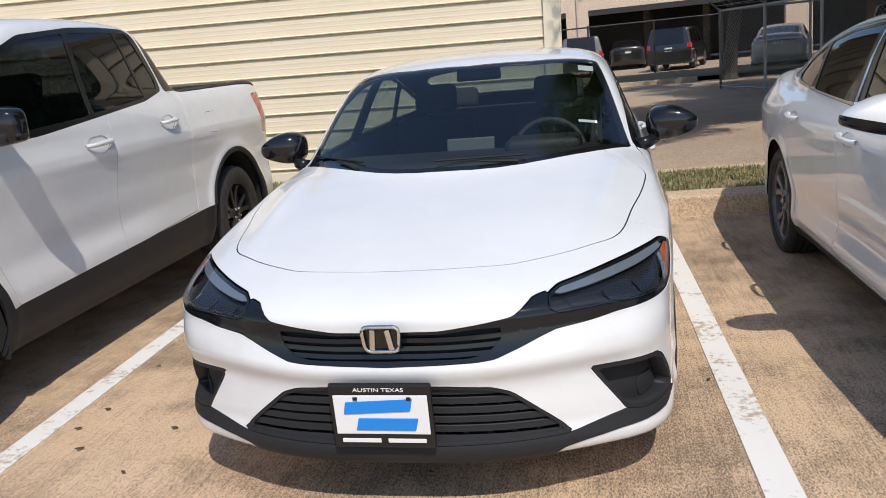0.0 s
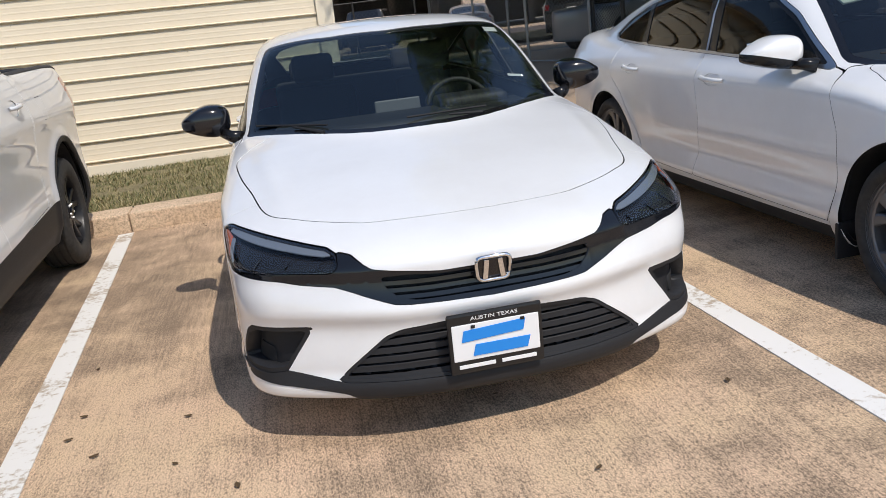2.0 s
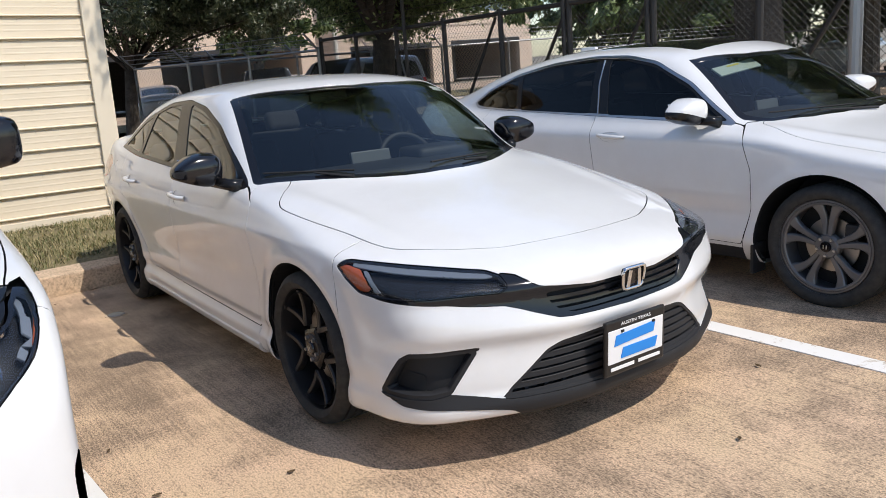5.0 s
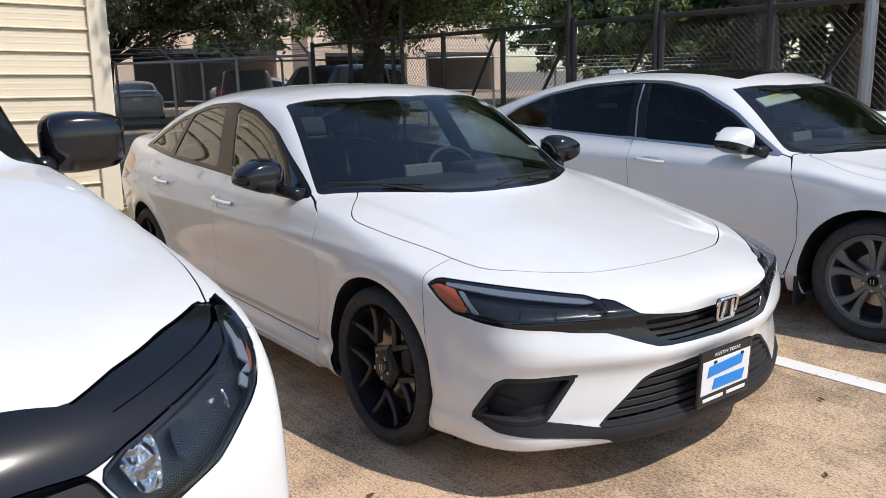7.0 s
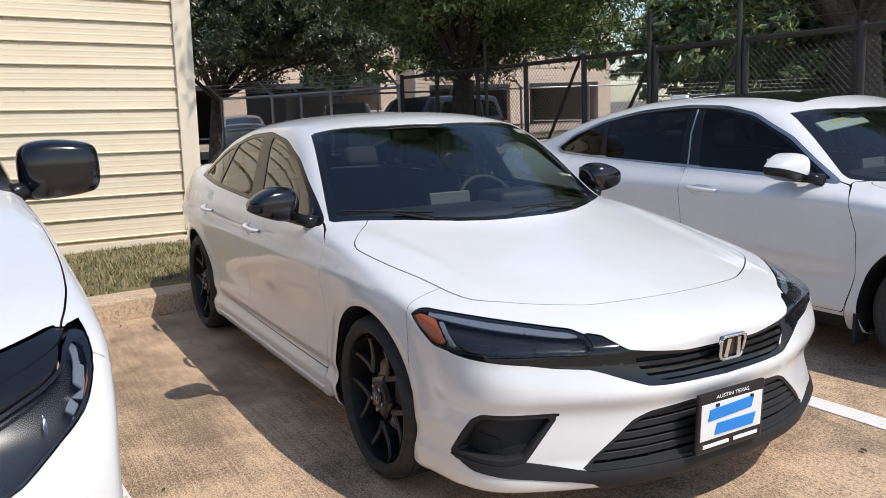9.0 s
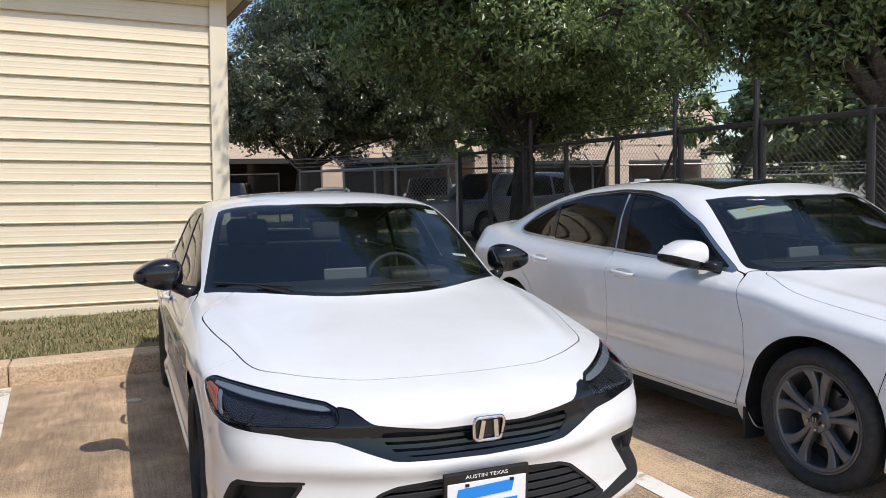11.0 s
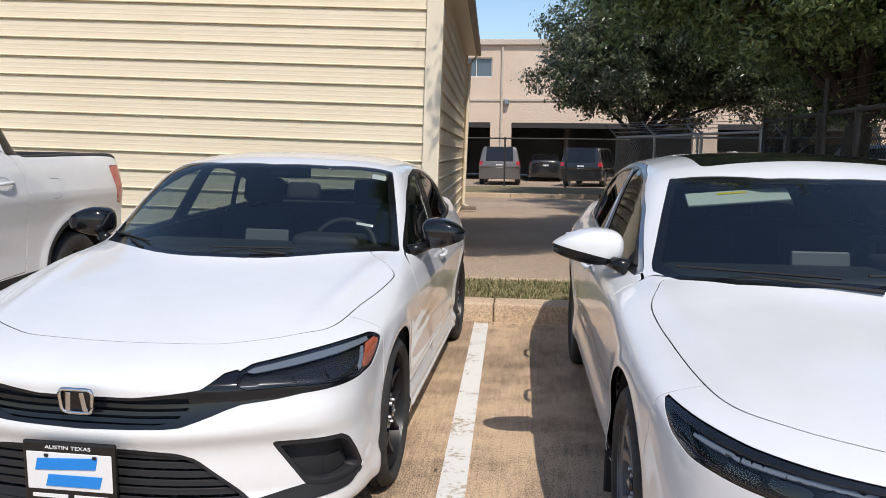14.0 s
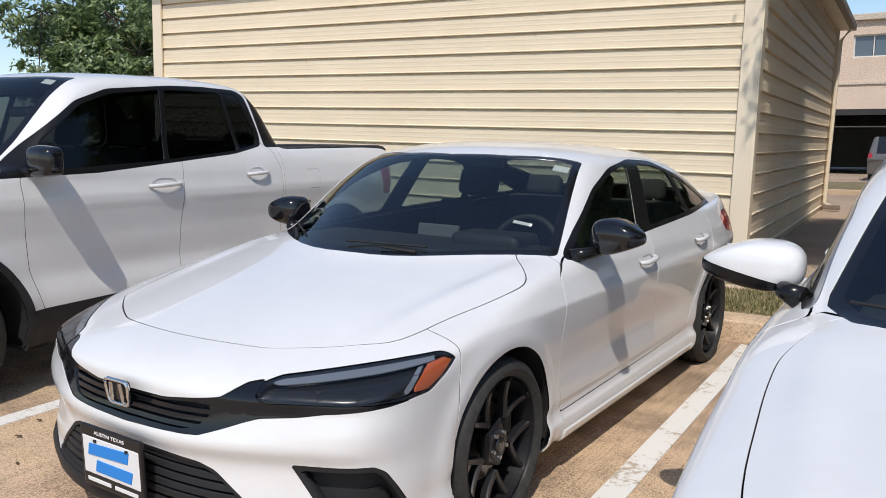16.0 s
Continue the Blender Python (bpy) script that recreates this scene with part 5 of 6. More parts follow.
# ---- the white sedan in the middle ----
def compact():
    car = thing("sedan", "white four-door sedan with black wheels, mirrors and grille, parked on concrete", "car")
    car.matrix_basis = pose(-0.664, 2.16, -0.004, 0, 0.6, -0.8)
    S = surface(compact_form, (-1.0, -0.12, 0.08), (1.0, 4.8, 1.5), 0.018)
    for a in CV["axles"]:
        S = S.cut(wheel_hole(a + CV["arch_y"], CV["hub"], CV["arch"], 0.5))[1]
    # glass
    ws = [(-0.3, 1.17), (0.0, 1.115), (0.12, 1.12), (0.22, 1.14), (0.32, 1.178), (0.42, 1.235), (0.5, 1.292), (0.58, 1.355), (0.66, 1.43), (0.765, 1.535), (0.772, 1.565), (0.625, 2.125), (0.60, 2.105), (0.3, 1.975), (0.0, 1.93), (-0.3, 1.975)]
    WS, S = gap_cut(S, on_top(ws, 0.86), 0.001)
    wg, frit = WS.cut(lambda *a: on_top(ws, 0.86)(*a) + 0.035)
    w = sheet_part("windshield", wg, M["windshield"], car, inset=0.004)
    w.visible_shadow = False
    sheet_part("windshield_border", frit, M["black_gloss"], w, inset=0.003, rim=0.006)
    rear = filleted([(-0.55, 3.48), (0.55, 3.48), (0.60, 3.62), (0.52, 4.22), (0.0, 4.28), (-0.52, 4.22), (-0.60, 3.62)], 0.05)
    RG, S = gap_cut(S, on_top(rear, 1.05), 0.001)
    sheet_part("rear_window", RG, M["side_glass"], car, inset=0.004).visible_shadow = False
    dlo = filleted([(1.555, 0.915), (1.74, 1.03), (2.03, 1.195), (2.3, 1.283), (2.62, 1.322), (2.95, 1.307), (3.37, 1.222), (3.75, 1.12), (4.03, 1.035), (3.98, 1.018), (3.3, 0.986), (2.6, 0.963), (1.9, 0.935)], 0.05)
    D, S = gap_cut(S, on_side(dlo, 0.3), 0.001)
    panes = {"front_window": [(1.66, 0.945), (1.80, 1.035), (2.05, 1.178), (2.32, 1.262), (2.555, 1.297), (2.40, 0.978)],
             "rear_window": [(2.59, 0.985), (2.72, 1.298), (2.95, 1.286), (3.17, 1.245), (3.30, 1.008)],
             "quarter_window": [(3.36, 1.012), (3.25, 1.225), (3.42, 1.19), (3.75, 1.095), (3.93, 1.036)]}
    for key, poly in panes.items():
        P, D = D.cut(on_side(filleted(poly, 0.025), 0.3))
        for h in halves(P):
            sheet_part(key, h, M["side_glass"], car, inset=0.006).visible_shadow = False
    for h in halves(D):
        sheet_part("window_trim", h, M["black_trim"], car, inset=0.002, rim=0.012)
    # lamps and openings of the nose
    hl = filleted([(0.597, 0.655), (0.642, 0.687), (0.72, 0.702), (0.90, 0.715), (1.157, 0.731), (1.257, 0.737), (1.415, 0.745), (1.45, 0.742), (1.50, 0.722), (1.44, 0.682), (1.354, 0.642), (1.22, 0.635), (1.03, 0.638), (0.78, 0.638), (0.63, 0.634)], 0.014)
    H, S = gap_cut(S, on_front(hl, 0.75), 0.0015)
    for h in halves(H):
        lamp = sheet_part("headlight", h, M["lamp_black"], car, "smoked headlight with a pale light guide and amber corner", inset=0.03)
        sheet_part("headlight_rim", h.cut(lambda *a: on_front(hl, 0.75)(*a) + 0.004)[1], M["black_gloss"], lamp, inset=0.002, rim=0.026)
        sheet_part("lens", h, M["lens"], lamp, inset=0.0005).visible_shadow = False
        top = [(0.655, 0.685), (0.72, 0.697), (0.90, 0.710), (1.157, 0.726), (1.30, 0.735), (1.40, 0.740), (1.40, 0.731), (1.30, 0.724), (1.157, 0.714), (0.90, 0.698), (0.72, 0.687)]
        sheet_part("light_guide", h.cut(on_front(top, 0.75))[0], M["led"], lamp, inset=0.007, rim=0.006)
        bar = [(1.330, 0.720), (1.300, 0.719), (1.215, 0.650), (1.248, 0.649)]
        sheet_part("light_guide", h.cut(on_front(bar, 0.75))[0], M["led"], lamp, inset=0.006, rim=0.006)
        amb = [(1.345, 0.722), (1.435, 0.733), (1.482, 0.718), (1.425, 0.682), (1.352, 0.650), (1.268, 0.650)]
        sheet_part("amber_reflector", h.cut(on_front(amb, 0.75))[0], M["amber"], lamp, "amber side reflector", inset=0.006, rim=0.006)
        for u0, u1 in ((0.70, 0.85), (0.87, 1.02), (1.04, 1.19)):
            mod = filleted([(u0, 0.646), (u0, 0.682 + (u0 - 0.8) * 0.045), (u1, 0.682 + (u1 - 0.8) * 0.045), (u1, 0.646)], 0.010)
            sheet_part("lamp_module", h.cut(on_front(mod, 0.75))[0], M["lamp_black"], lamp, inset=0.018, rim=0.005)
    gr = filleted([(-0.3, 0.612), (0.2, 0.612), (0.33, 0.626), (0.45, 0.640), (0.51, 0.664), (0.575, 0.684), (0.645, 0.692), (0.70, 0.66), (1.24, 0.638), (1.26, 0.634), (1.15, 0.627), (0.885, 0.613), (0.776, 0.601), (0.617, 0.590), (0.544, 0.573), (0.478, 0.554), (0.406, 0.535), (0.36, 0.523), (0.30, 0.518), (0.0, 0.511), (-0.3, 0.515)], 0.008)
    G, S = gap_cut(S, on_front(gr, 0.5), 0.001)
    grille = sheet_part("grille", G, M["under"], car, "gloss black upper grille", inset=0.030, rim=-0.028)
    mesh_in = filleted([(-0.3, 0.603), (0.2, 0.603), (0.33, 0.613), (0.43, 0.612), (0.40, 0.575), (0.345, 0.541), (0.28, 0.530), (-0.3, 0.526)], 0.01)
    sheet_part("grille_surround", G.cut(on_front(mesh_in, 0.5))[1], M["bar_black"], grille, inset=0.003, rim=0.024)
    inside = G.cut(on_front(mesh_in, 0.5))[0]
    for z in (0.541, 0.563, 0.586):
        for piece in pieces(band(inside, lambda x, y, zz, s: zz - z - 0.12 * np.maximum(x - 0.15, 0) ** 2, 0.0065)):
            sheet_part("grille_bar", piece, M["bar_black"], grille, inset=0.008, rim=0.016)
    lg = filleted([(-0.4, 0.442), (0.0, 0.445), (0.20, 0.442), (0.36, 0.430), (0.43, 0.410), (0.50, 0.365), (0.60, 0.302), (0.655, 0.262), (0.60, 0.257), (0.0, 0.253), (-0.5, 0.256)], 0.012)
    LG, S = gap_cut(S, on_front(lg, 0.5), 0.001)
    low = sheet_part("lower_grille", LG, M["under"], car, "textured black lower grille", inset=0.05)
    edge = lambda *a: on_front(lg, 0.5)(*a) + 0.012
    sheet_part("grille_frame", LG.cut(edge)[1], M["plastic"], low, inset=0.002, rim=0.045)
    inner = LG.cut(edge)[0]
    for k in range(6):
        z = 0.278 + k * 0.029
        slat = band(inner, lambda x, y, zz, s: zz - z + 0.02 * x, 0.0092)
        sheet_part("grille_slat", slat, M["plastic"], low, inset=0.008, rim=0.035)
        for j in range(7):
            u = 0.07 + j * 0.075 + (0.037 if k % 2 else 0)
            blk = band(band(inner, lambda x, y, zz, s: zz - z - 0.0145 + 0.02 * x, 0.010), lambda x, y, zz, s: x - u, 0.007)
            for hb in halves(blk):
                sheet_part("grille_block", hb, M["plastic"], low, inset=0.030, rim=0.015)
    vent = filleted([(0.742, 0.455), (1.09, 0.449), (1.144, 0.427), (1.198, 0.374), (1.265, 0.294), (1.12, 0.285), (0.99, 0.284), (0.893, 0.297)], 0.010)
    VT, S = gap_cut(S, on_front(vent, 0.6), 0.001)
    for h in halves(VT):
        v = sheet_part("corner_vent", h, M["plastic"], car, "textured black corner vent", inset=0.055)
        e = lambda *a: on_front(vent, 0.6)(*a) + 0.016
        sheet_part("vent_frame", h.cut(e)[1], M["plastic"], v, inset=0.002, rim=0.055)
        fog = filleted([(1.02, 0.30), (1.02, 0.36), (1.16, 0.372), (1.21, 0.31)], 0.02)
        sheet_part("vent_pocket", h.cut(on_front(fog, 0.6))[0], M["under"], v, inset=0.05, rim=0.006)
    lip = filleted([(-0.5, 0.254), (0.60, 0.258), (0.66, 0.264), (0.72, 0.274), (0.80, 0.286), (0.893, 0.299), (0.99, 0.286), (1.12, 0.287), (1.275, 0.296), (1.128, 0.258), (0.99, 0.250), (0.873, 0.245), (0.70, 0.231), (0.60, 0.217), (0.57, 0.20), (0.53, 0.10), (-0.5, 0.10)], 0.005)
    LP, S = gap_cut(S, on_front(lip, 0.7), 0.001)
    sheet_part("front_lip", LP, M["plastic"], car, "matte black lower lip", inset=-0.004, rim=0.03)
    # body panels
    tail = filleted([(3.98, 0.915), (4.15, 0.955), (4.9, 0.96), (4.9, 0.80), (4.3, 0.80), (4.02, 0.838)], 0.02)
    TL, S = gap_cut(S, on_side(tail, 0.35), 0.0015)
    TL, more = TL.cut(lambda x, y, z, s: 3.9 - y)
    for h in halves(TL):
        sheet_part("tail_light", h, M["red_lens"], car, "red tail light", rim=0.02)
    S = Sheet(np.concatenate([S.v, more.v]), np.concatenate([S.n, more.n]), np.concatenate([S.t, more.t + len(S.v)]))
    sheet_part("inner_shell", S, M["under"], car, inset=0.024)
    hood = [(-0.35, 0.288), (0.0, 0.247), (0.30, 0.276), (0.44, 0.332), (0.60, 0.442), (0.70, 0.555), (0.75, 0.78), (0.79, 0.96), (0.815, 1.15), (0.803, 1.225), (0.765, 1.285), (0.69, 1.37), (0.60, 1.46), (0.4, 1.46), (0.2, 1.30), (-0.2, 1.30)]
    HD, S = gap_cut(S, on_top(rounded(hood, 4), 0.6), 0.0025)
    sheet_part("hood", HD, M["paint"], car, rim=RIM)
    BP, S = gap_cut(S, lambda x, y, z, s: np.maximum(y - 0.655 + 0.10 * (0.74 - z), z - 0.90), GAP)
    sheet_part("front_bumper", BP, M["paint"], car, rim=RIM)
    FD, S = gap_cut(S, on_side(filleted([(0.3, 0.10), (0.3, 1.3), (1.52, 1.3), (1.52, 0.915), (1.43, 0.875), (1.41, 0.80), (1.405, 0.60), (1.44, 0.40), (1.475, 0.30), (1.475, 0.10)], 0.02), 0.4), GAP)
    for h in halves(FD):
        sheet_part("front_fender", h, M["paint"], car, rim=RIM)
    d1 = filleted([(1.62, 0.942), (1.52, 0.912), (1.43, 0.875), (1.41, 0.80), (1.405, 0.60), (1.44, 0.40), (1.475, 0.295), (2.64, 0.305), (2.60, 0.48), (2.515, 0.72), (2.50, 0.99), (2.0, 0.97)], 0.012)
    d2 = filleted([(2.50, 0.99), (2.515, 0.72), (2.60, 0.48), (2.64, 0.305), (3.16, 0.32), (3.32, 0.52), (3.45, 0.70), (3.60, 0.80), (3.64, 0.95), (3.60, 1.03), (3.2, 1.02)], 0.012)
    for key, poly in (("front_door", d1), ("rear_door", d2)):
        DR, S = gap_cut(S, on_side(poly, 0.45), GAP)
        hy0, hy1, hz = (2.27, 2.50, 0.824) if key == "front_door" else (3.22, 3.44, 0.845)
        cup = filleted([(hy0 + 0.02, hz - 0.035), (hy0 + 0.05, hz + 0.028), (hy1 - 0.05, hz + 0.032), (hy1 - 0.01, hz - 0.01), (hy1 - 0.06, hz - 0.04)], 0.03)
        CU, DR = DR.cut(on_side(cup, 0.45))
        for h, c, side in zip(halves(DR), halves(CU), (-1, 1)):
            door = sheet_part(key, h, M["paint"], car, rim=RIM)
            sheet_part("handle_cup", c, M["paint"], door, inset=0.004)
            pull_handle(door, side, compact_form, hy0, hy1, hz, M["paint"])
    TK_, S = gap_cut(S, on_top(filleted([(-0.62, 4.30), (0.62, 4.30), (0.66, 4.9), (-0.66, 4.9)], 0.04), 0.88), GAP)
    sheet_part("trunk_lid", TK_, M["paint"], car, rim=RIM)
    FU, S = gap_cut(S, lambda x, y, z, s: np.maximum(np.maximum(np.hypot(y - 3.86, z - 0.86) - 0.075, 0.4 - x), s), 0.0018)
    sheet_part("fuel_door", FU, M["paint"], car, rim=0.01)
    sheet_part("body_shell", S, M["paint"], car, rim=RIM)
    sheet_part("side_skirt", S.cut(lambda x, y, z, s: np.maximum(np.maximum(z - 0.215, 1.40 - y), y - 3.28))[0], M["paint"], car, inset=-0.012, rim=0.02)
    # wheels
    wheel_wells(car, CV, 0.875)
    for a in CV["axles"]:
        for side in (-1, 1):
            wheel(car, (side * 0.775, a, CV["hub"]), side < 0, 0.319, 0.251, 0.225, 5, M["rim_black"], "split")
    for side in (-1, 1):
        door_mirror(car, side, (0.966, 1.765, 1.012), (0.118, 0.098, 0.088), (0.825, 1.63, 0.935), M["black_gloss"], M["black_trim"])
    cabin_interior(car, 2.35, 0.32, 1.62, 0.93, 0.70, 1, M["seat"])
    on = lambda x, y, up: (x, y, height_on(compact_form, x, y) + up)
    wiper(car, on(0.30, 1.20, 0.0), on(0.14, 1.165, 0.012), on(0.33, 1.235, 0.012), on(-0.05, 1.17, 0.016))
    wiper(car, on(-0.42, 1.25, 0.0), on(-0.55, 1.38, 0.010), on(-0.40, 1.28, 0.010), on(-0.72, 1.56, 0.012))
    # emblem, plate, stickers
    bm = bmesh.new()
    ring = filleted([(-0.052, -0.036), (-0.058, 0.045), (0.058, 0.045), (0.052, -0.036)], 0.022, 4)
    tube([(p[0], -0.012, p[1]) for p in ring] + [(ring[0][0], -0.012, ring[0][1])], 0.0065, 8, bm, ends=False)
    em = part("emblem", bm, M["chrome"], car, "chrome rounded badge frame", smooth=True)
    em.matrix_basis = pose(0, 0.004, 0.605, 8, 0, 0)
    part("badge_back", boxed((0, -0.004, 0.004), (0.104, 0.012, 0.078), 0.012), M["black_gloss"], em)
    for sgn in (-1, 1):
        part("badge_bar", boxed((sgn * 0.026, -0.014, 0.004), (0.017, 0.01, 0.066), 0.003, Matrix.Rotation(radians(-sgn * 7), 4, "Y")), M["chrome"], em)
    fr = part("plate_frame", boxed((0, 0, 0), (0.318, 0.016, 0.212), 0.008), M["plate_black"], car, "black dealer plate frame with small white lettering")
    fr.matrix_basis = pose(-0.018, -0.022, 0.372, 2.5, 0, 0)
    plate = part("plate", boxed((0, -0.006, 0.006), (0.292, 0.008, 0.128), 0.003), M["plate_white"], fr, "white plate with two blue bars")
    for x, z, w, h, tip in ((-0.008, 0.034, 0.205, 0.040, -3), (0.016, -0.024, 0.185, 0.040, 0)):
        bm = boxed((x, -0.0115, z), (w, 0.003, h), 0.0012, Matrix.Rotation(radians(tip), 4, "Y"))
        for v in bm.verts:
            v.co.x += (v.co.z - z) * 0.28
        part("blue_bar", bm, M["plate_blue"], plate)
    for x, w in ((-0.070, 0.122), (0.072, 0.118)):
        part("white_bar", boxed((x, -0.0095, -0.079), (w, 0.003, 0.013), 0.001), M["plate_white"], fr)
    txt = bpy.data.curves.new("frame_text", "FONT")
    txt.body, txt.size, txt.align_x, txt.extrude = "AUSTIN TEXAS", 0.0205, "CENTER", 0.0008
    to = new("frame_text", txt)
    to.parent = fr
    to.data.materials.append(M["plate_white"])
    to.matrix_basis = pose(-0.002, -0.0092, 0.0815, 90, 0, 0) @ Matrix.Diagonal((1.15, 0.85, 1, 1))
    for sx in (-0.075, 0.09):
        part("plate_bolt", boxed((sx, -0.012, 0.060), (0.014, 0.006, 0.010), 0.002), M["plate_black"], plate)
    for name, px, py, w_, h_ in (("price_sticker", 0.575, 1.995, 0.075, 0.045), ("registration_sticker", 0.585, 1.60, 0.085, 0.02)):
        z = height_on(compact_form, px, py)
        st = part(name, boxed((0, 0, 0), (w_, h_, 0.0015)), M["paper"], car, "small white sticker inside the windshield")
        st.matrix_basis = pose(px, py, z - 0.012, 31, 9, 12)
    return car


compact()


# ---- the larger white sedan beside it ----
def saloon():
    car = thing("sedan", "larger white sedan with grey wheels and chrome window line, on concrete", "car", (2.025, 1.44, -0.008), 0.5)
    S = surface(saloon_form, (-1.04, -0.12, 0.08), (1.04, 5.1, 1.54), 0.02)
    for a in AC["axles"]:
        S = S.cut(wheel_hole(a + AC["arch_y"], AC["hub"], AC["arch"], 0.5))[1]
    ws = [(-0.3, 1.21), (0.0, 1.165), (0.3, 1.215), (0.49, 1.29), (0.67, 1.42), (0.745, 1.555), (0.745, 1.60), (0.612, 2.03), (0.59, 2.01), (0.24, 1.875), (0.0, 1.85), (-0.24, 1.875)]
    WS, S = gap_cut(S, on_top(ws, 0.86), 0.001)
    wg, frit = WS.cut(lambda *a: on_top(ws, 0.86)(*a) + 0.035)
    w = sheet_part("windshield", wg, M["windshield"], car, inset=0.004)
    w.visible_shadow = False
    sheet_part("windshield_border", frit, M["black_gloss"], w, inset=0.003, rim=0.006)
    rear = filleted([(-0.58, 3.66), (0.58, 3.66), (0.62, 3.80), (0.54, 4.42), (0.0, 4.48), (-0.54, 4.42), (-0.62, 3.80)], 0.05)
    RG, S = gap_cut(S, on_top(rear, 1.05), 0.001)
    sheet_part("rear_window", RG, M["tint_glass"], car, inset=0.004).visible_shadow = False
    sun_roof = filleted([(-0.47, 2.07), (0.47, 2.07), (0.47, 2.95), (-0.47, 2.95)], 0.05)
    SR, S = gap_cut(S, on_top(sun_roof, 1.2), 0.002)
    sheet_part("sunroof", SR, M["black_gloss"], car, "dark glass sunroof", inset=0.002, rim=0.02)
    dlo = filleted([(1.555, 0.94), (1.74, 1.065), (1.92, 1.195), (2.2, 1.325), (2.45, 1.372), (2.75, 1.383), (3.15, 1.353), (3.5, 1.29), (3.8, 1.195), (3.99, 1.09), (3.92, 1.05), (3.55, 1.035), (2.65, 1.0), (1.74, 0.962)], 0.05)
    D, S = gap_cut(S, on_side(dlo, 0.3), 0.001)
    panes = {"front_window": ([(1.68, 0.985), (1.90, 1.145), (2.2, 1.292), (2.45, 1.345), (2.585, 1.355), (2.50, 1.005)], "tint_glass"),
             "rear_window": ([(2.66, 1.013), (2.70, 1.36), (3.12, 1.33), (3.43, 1.278), (3.37, 1.036)], "dark_glass"),
             "quarter_window": ([(3.42, 1.04), (3.475, 1.265), (3.75, 1.188), (3.94, 1.092), (3.88, 1.062)], "dark_glass")}
    for key, (poly, mat) in panes.items():
        P, D = D.cut(on_side(filleted(poly, 0.025), 0.3))
        for h in halves(P):
            sheet_part(key, h, M[mat], car, inset=0.006)
    for h in halves(D):
        t = sheet_part("window_trim", h, M["black_trim"], car, inset=0.002, rim=0.012)
        strip = h.cut(lambda x, y, z, s: on_side(dlo, 0.3)(x, y, z, s) + 0.016)[1]
        sheet_part("chrome_strip", strip, M["silver"], t, "bright chrome window strip", inset=-0.001, rim=0.004)
    for side in (-1, 1):
        part("pillar_strip", tube([(side * 0.845, 2.575, 1.01), (side * 0.765, 2.625, 1.20), (side * 0.69, 2.635, 1.35)], 0.006, 6), M["silver"], car)
    hl = filleted([(1.44, 0.765), (1.23, 0.748), (0.98, 0.730), (0.7, 0.718), (0.50, 0.712), (0.50, 0.63), (0.70, 0.622), (0.84, 0.64), (0.97, 0.648), (1.19, 0.668), (1.31, 0.70)], 0.02)
    H, S = gap_cut(S, on_front(hl, 0.75), 0.0015)
    for h in halves(H):
        lamp = sheet_part("headlight", h, M["lamp_black"], car, "dark narrow headlight with a pale light line", inset=0.045)
        sheet_part("headlight_rim", h.cut(lambda *a: on_front(hl, 0.75)(*a) + 0.012)[1], M["black_gloss"], lamp, inset=0.002, rim=0.026)
        sheet_part("lens", h, M["lens"], lamp, inset=0.0005).visible_shadow = False
        top = [(0.55, 0.700), (0.98, 0.715), (1.22, 0.733), (1.22, 0.721), (0.98, 0.702), (0.55, 0.688)]
        sheet_part("light_guide", h.cut(on_front(top, 0.75))[0], M["led"], lamp, inset=0.016, rim=0.02)
        amb = [(1.25, 0.742), (1.38, 0.752), (1.31, 0.715), (1.22, 0.69)]
        sheet_part("side_reflector", h.cut(on_front(amb, 0.75))[0], M["lamp_black"], lamp, inset=0.02, rim=0.015)
        for u0, u1 in ((0.58, 0.72), (0.75, 0.89), (0.92, 1.06)):
            mod = filleted([(u0, 0.645), (u0, 0.685), (u1, 0.692), (u1, 0.66)], 0.012)
            sheet_part("lamp_module", h.cut(on_front(mod, 0.75))[0], M["black_gloss"], lamp, inset=0.022, rim=0.018)
    gr = filleted([(-0.3, 0.69), (0.52, 0.70), (0.52, 0.60), (0.46, 0.40), (-0.3, 0.40)], 0.03)
    G, S = gap_cut(S, on_front(gr, 0.5), 0.001)
    g = sheet_part("grille", G, M["under"], car, "black front grille", inset=0.03)
    for k in range(6):
        z = 0.43 + k * 0.045
        for piece in pieces(band(G, lambda x, y, zz, s: zz - z, 0.010)):
            sheet_part("grille_bar", piece, M["black_gloss"], g, inset=0.004, rim=0.02)
    sheet_part("inner_shell", S, M["under"], car, inset=0.024)
    hood = [(-0.35, 0.17), (0.0, 0.135), (0.30, 0.15), (0.43, 0.19), (0.6, 0.31), (0.71, 0.44), (0.76, 0.62), (0.79, 0.90), (0.803, 1.08), (0.80, 1.22), (0.76, 1.35), (0.70, 1.46), (0.5, 1.36), (0.2, 1.24), (-0.2, 1.24)]
    HD, S = gap_cut(S, on_top(rounded(hood, 4), 0.6), 0.0021)
    sheet_part("hood", HD, M["paint"], car, rim=RIM)
    BP, S = gap_cut(S, lambda x, y, z, s: np.maximum(y - 0.60 + 0.30 * (z - 0.70), z - 0.90), GAP)
    sheet_part("front_bumper", BP, M["paint"], car, rim=RIM)
    FD, S = gap_cut(S, on_side(filleted([(0.3, 0.10), (0.3, 1.06), (1.54, 0.955), (1.465, 0.90), (1.40, 0.71), (1.40, 0.50), (1.46, 0.26), (1.46, 0.10)], 0.02), 0.4), GAP)
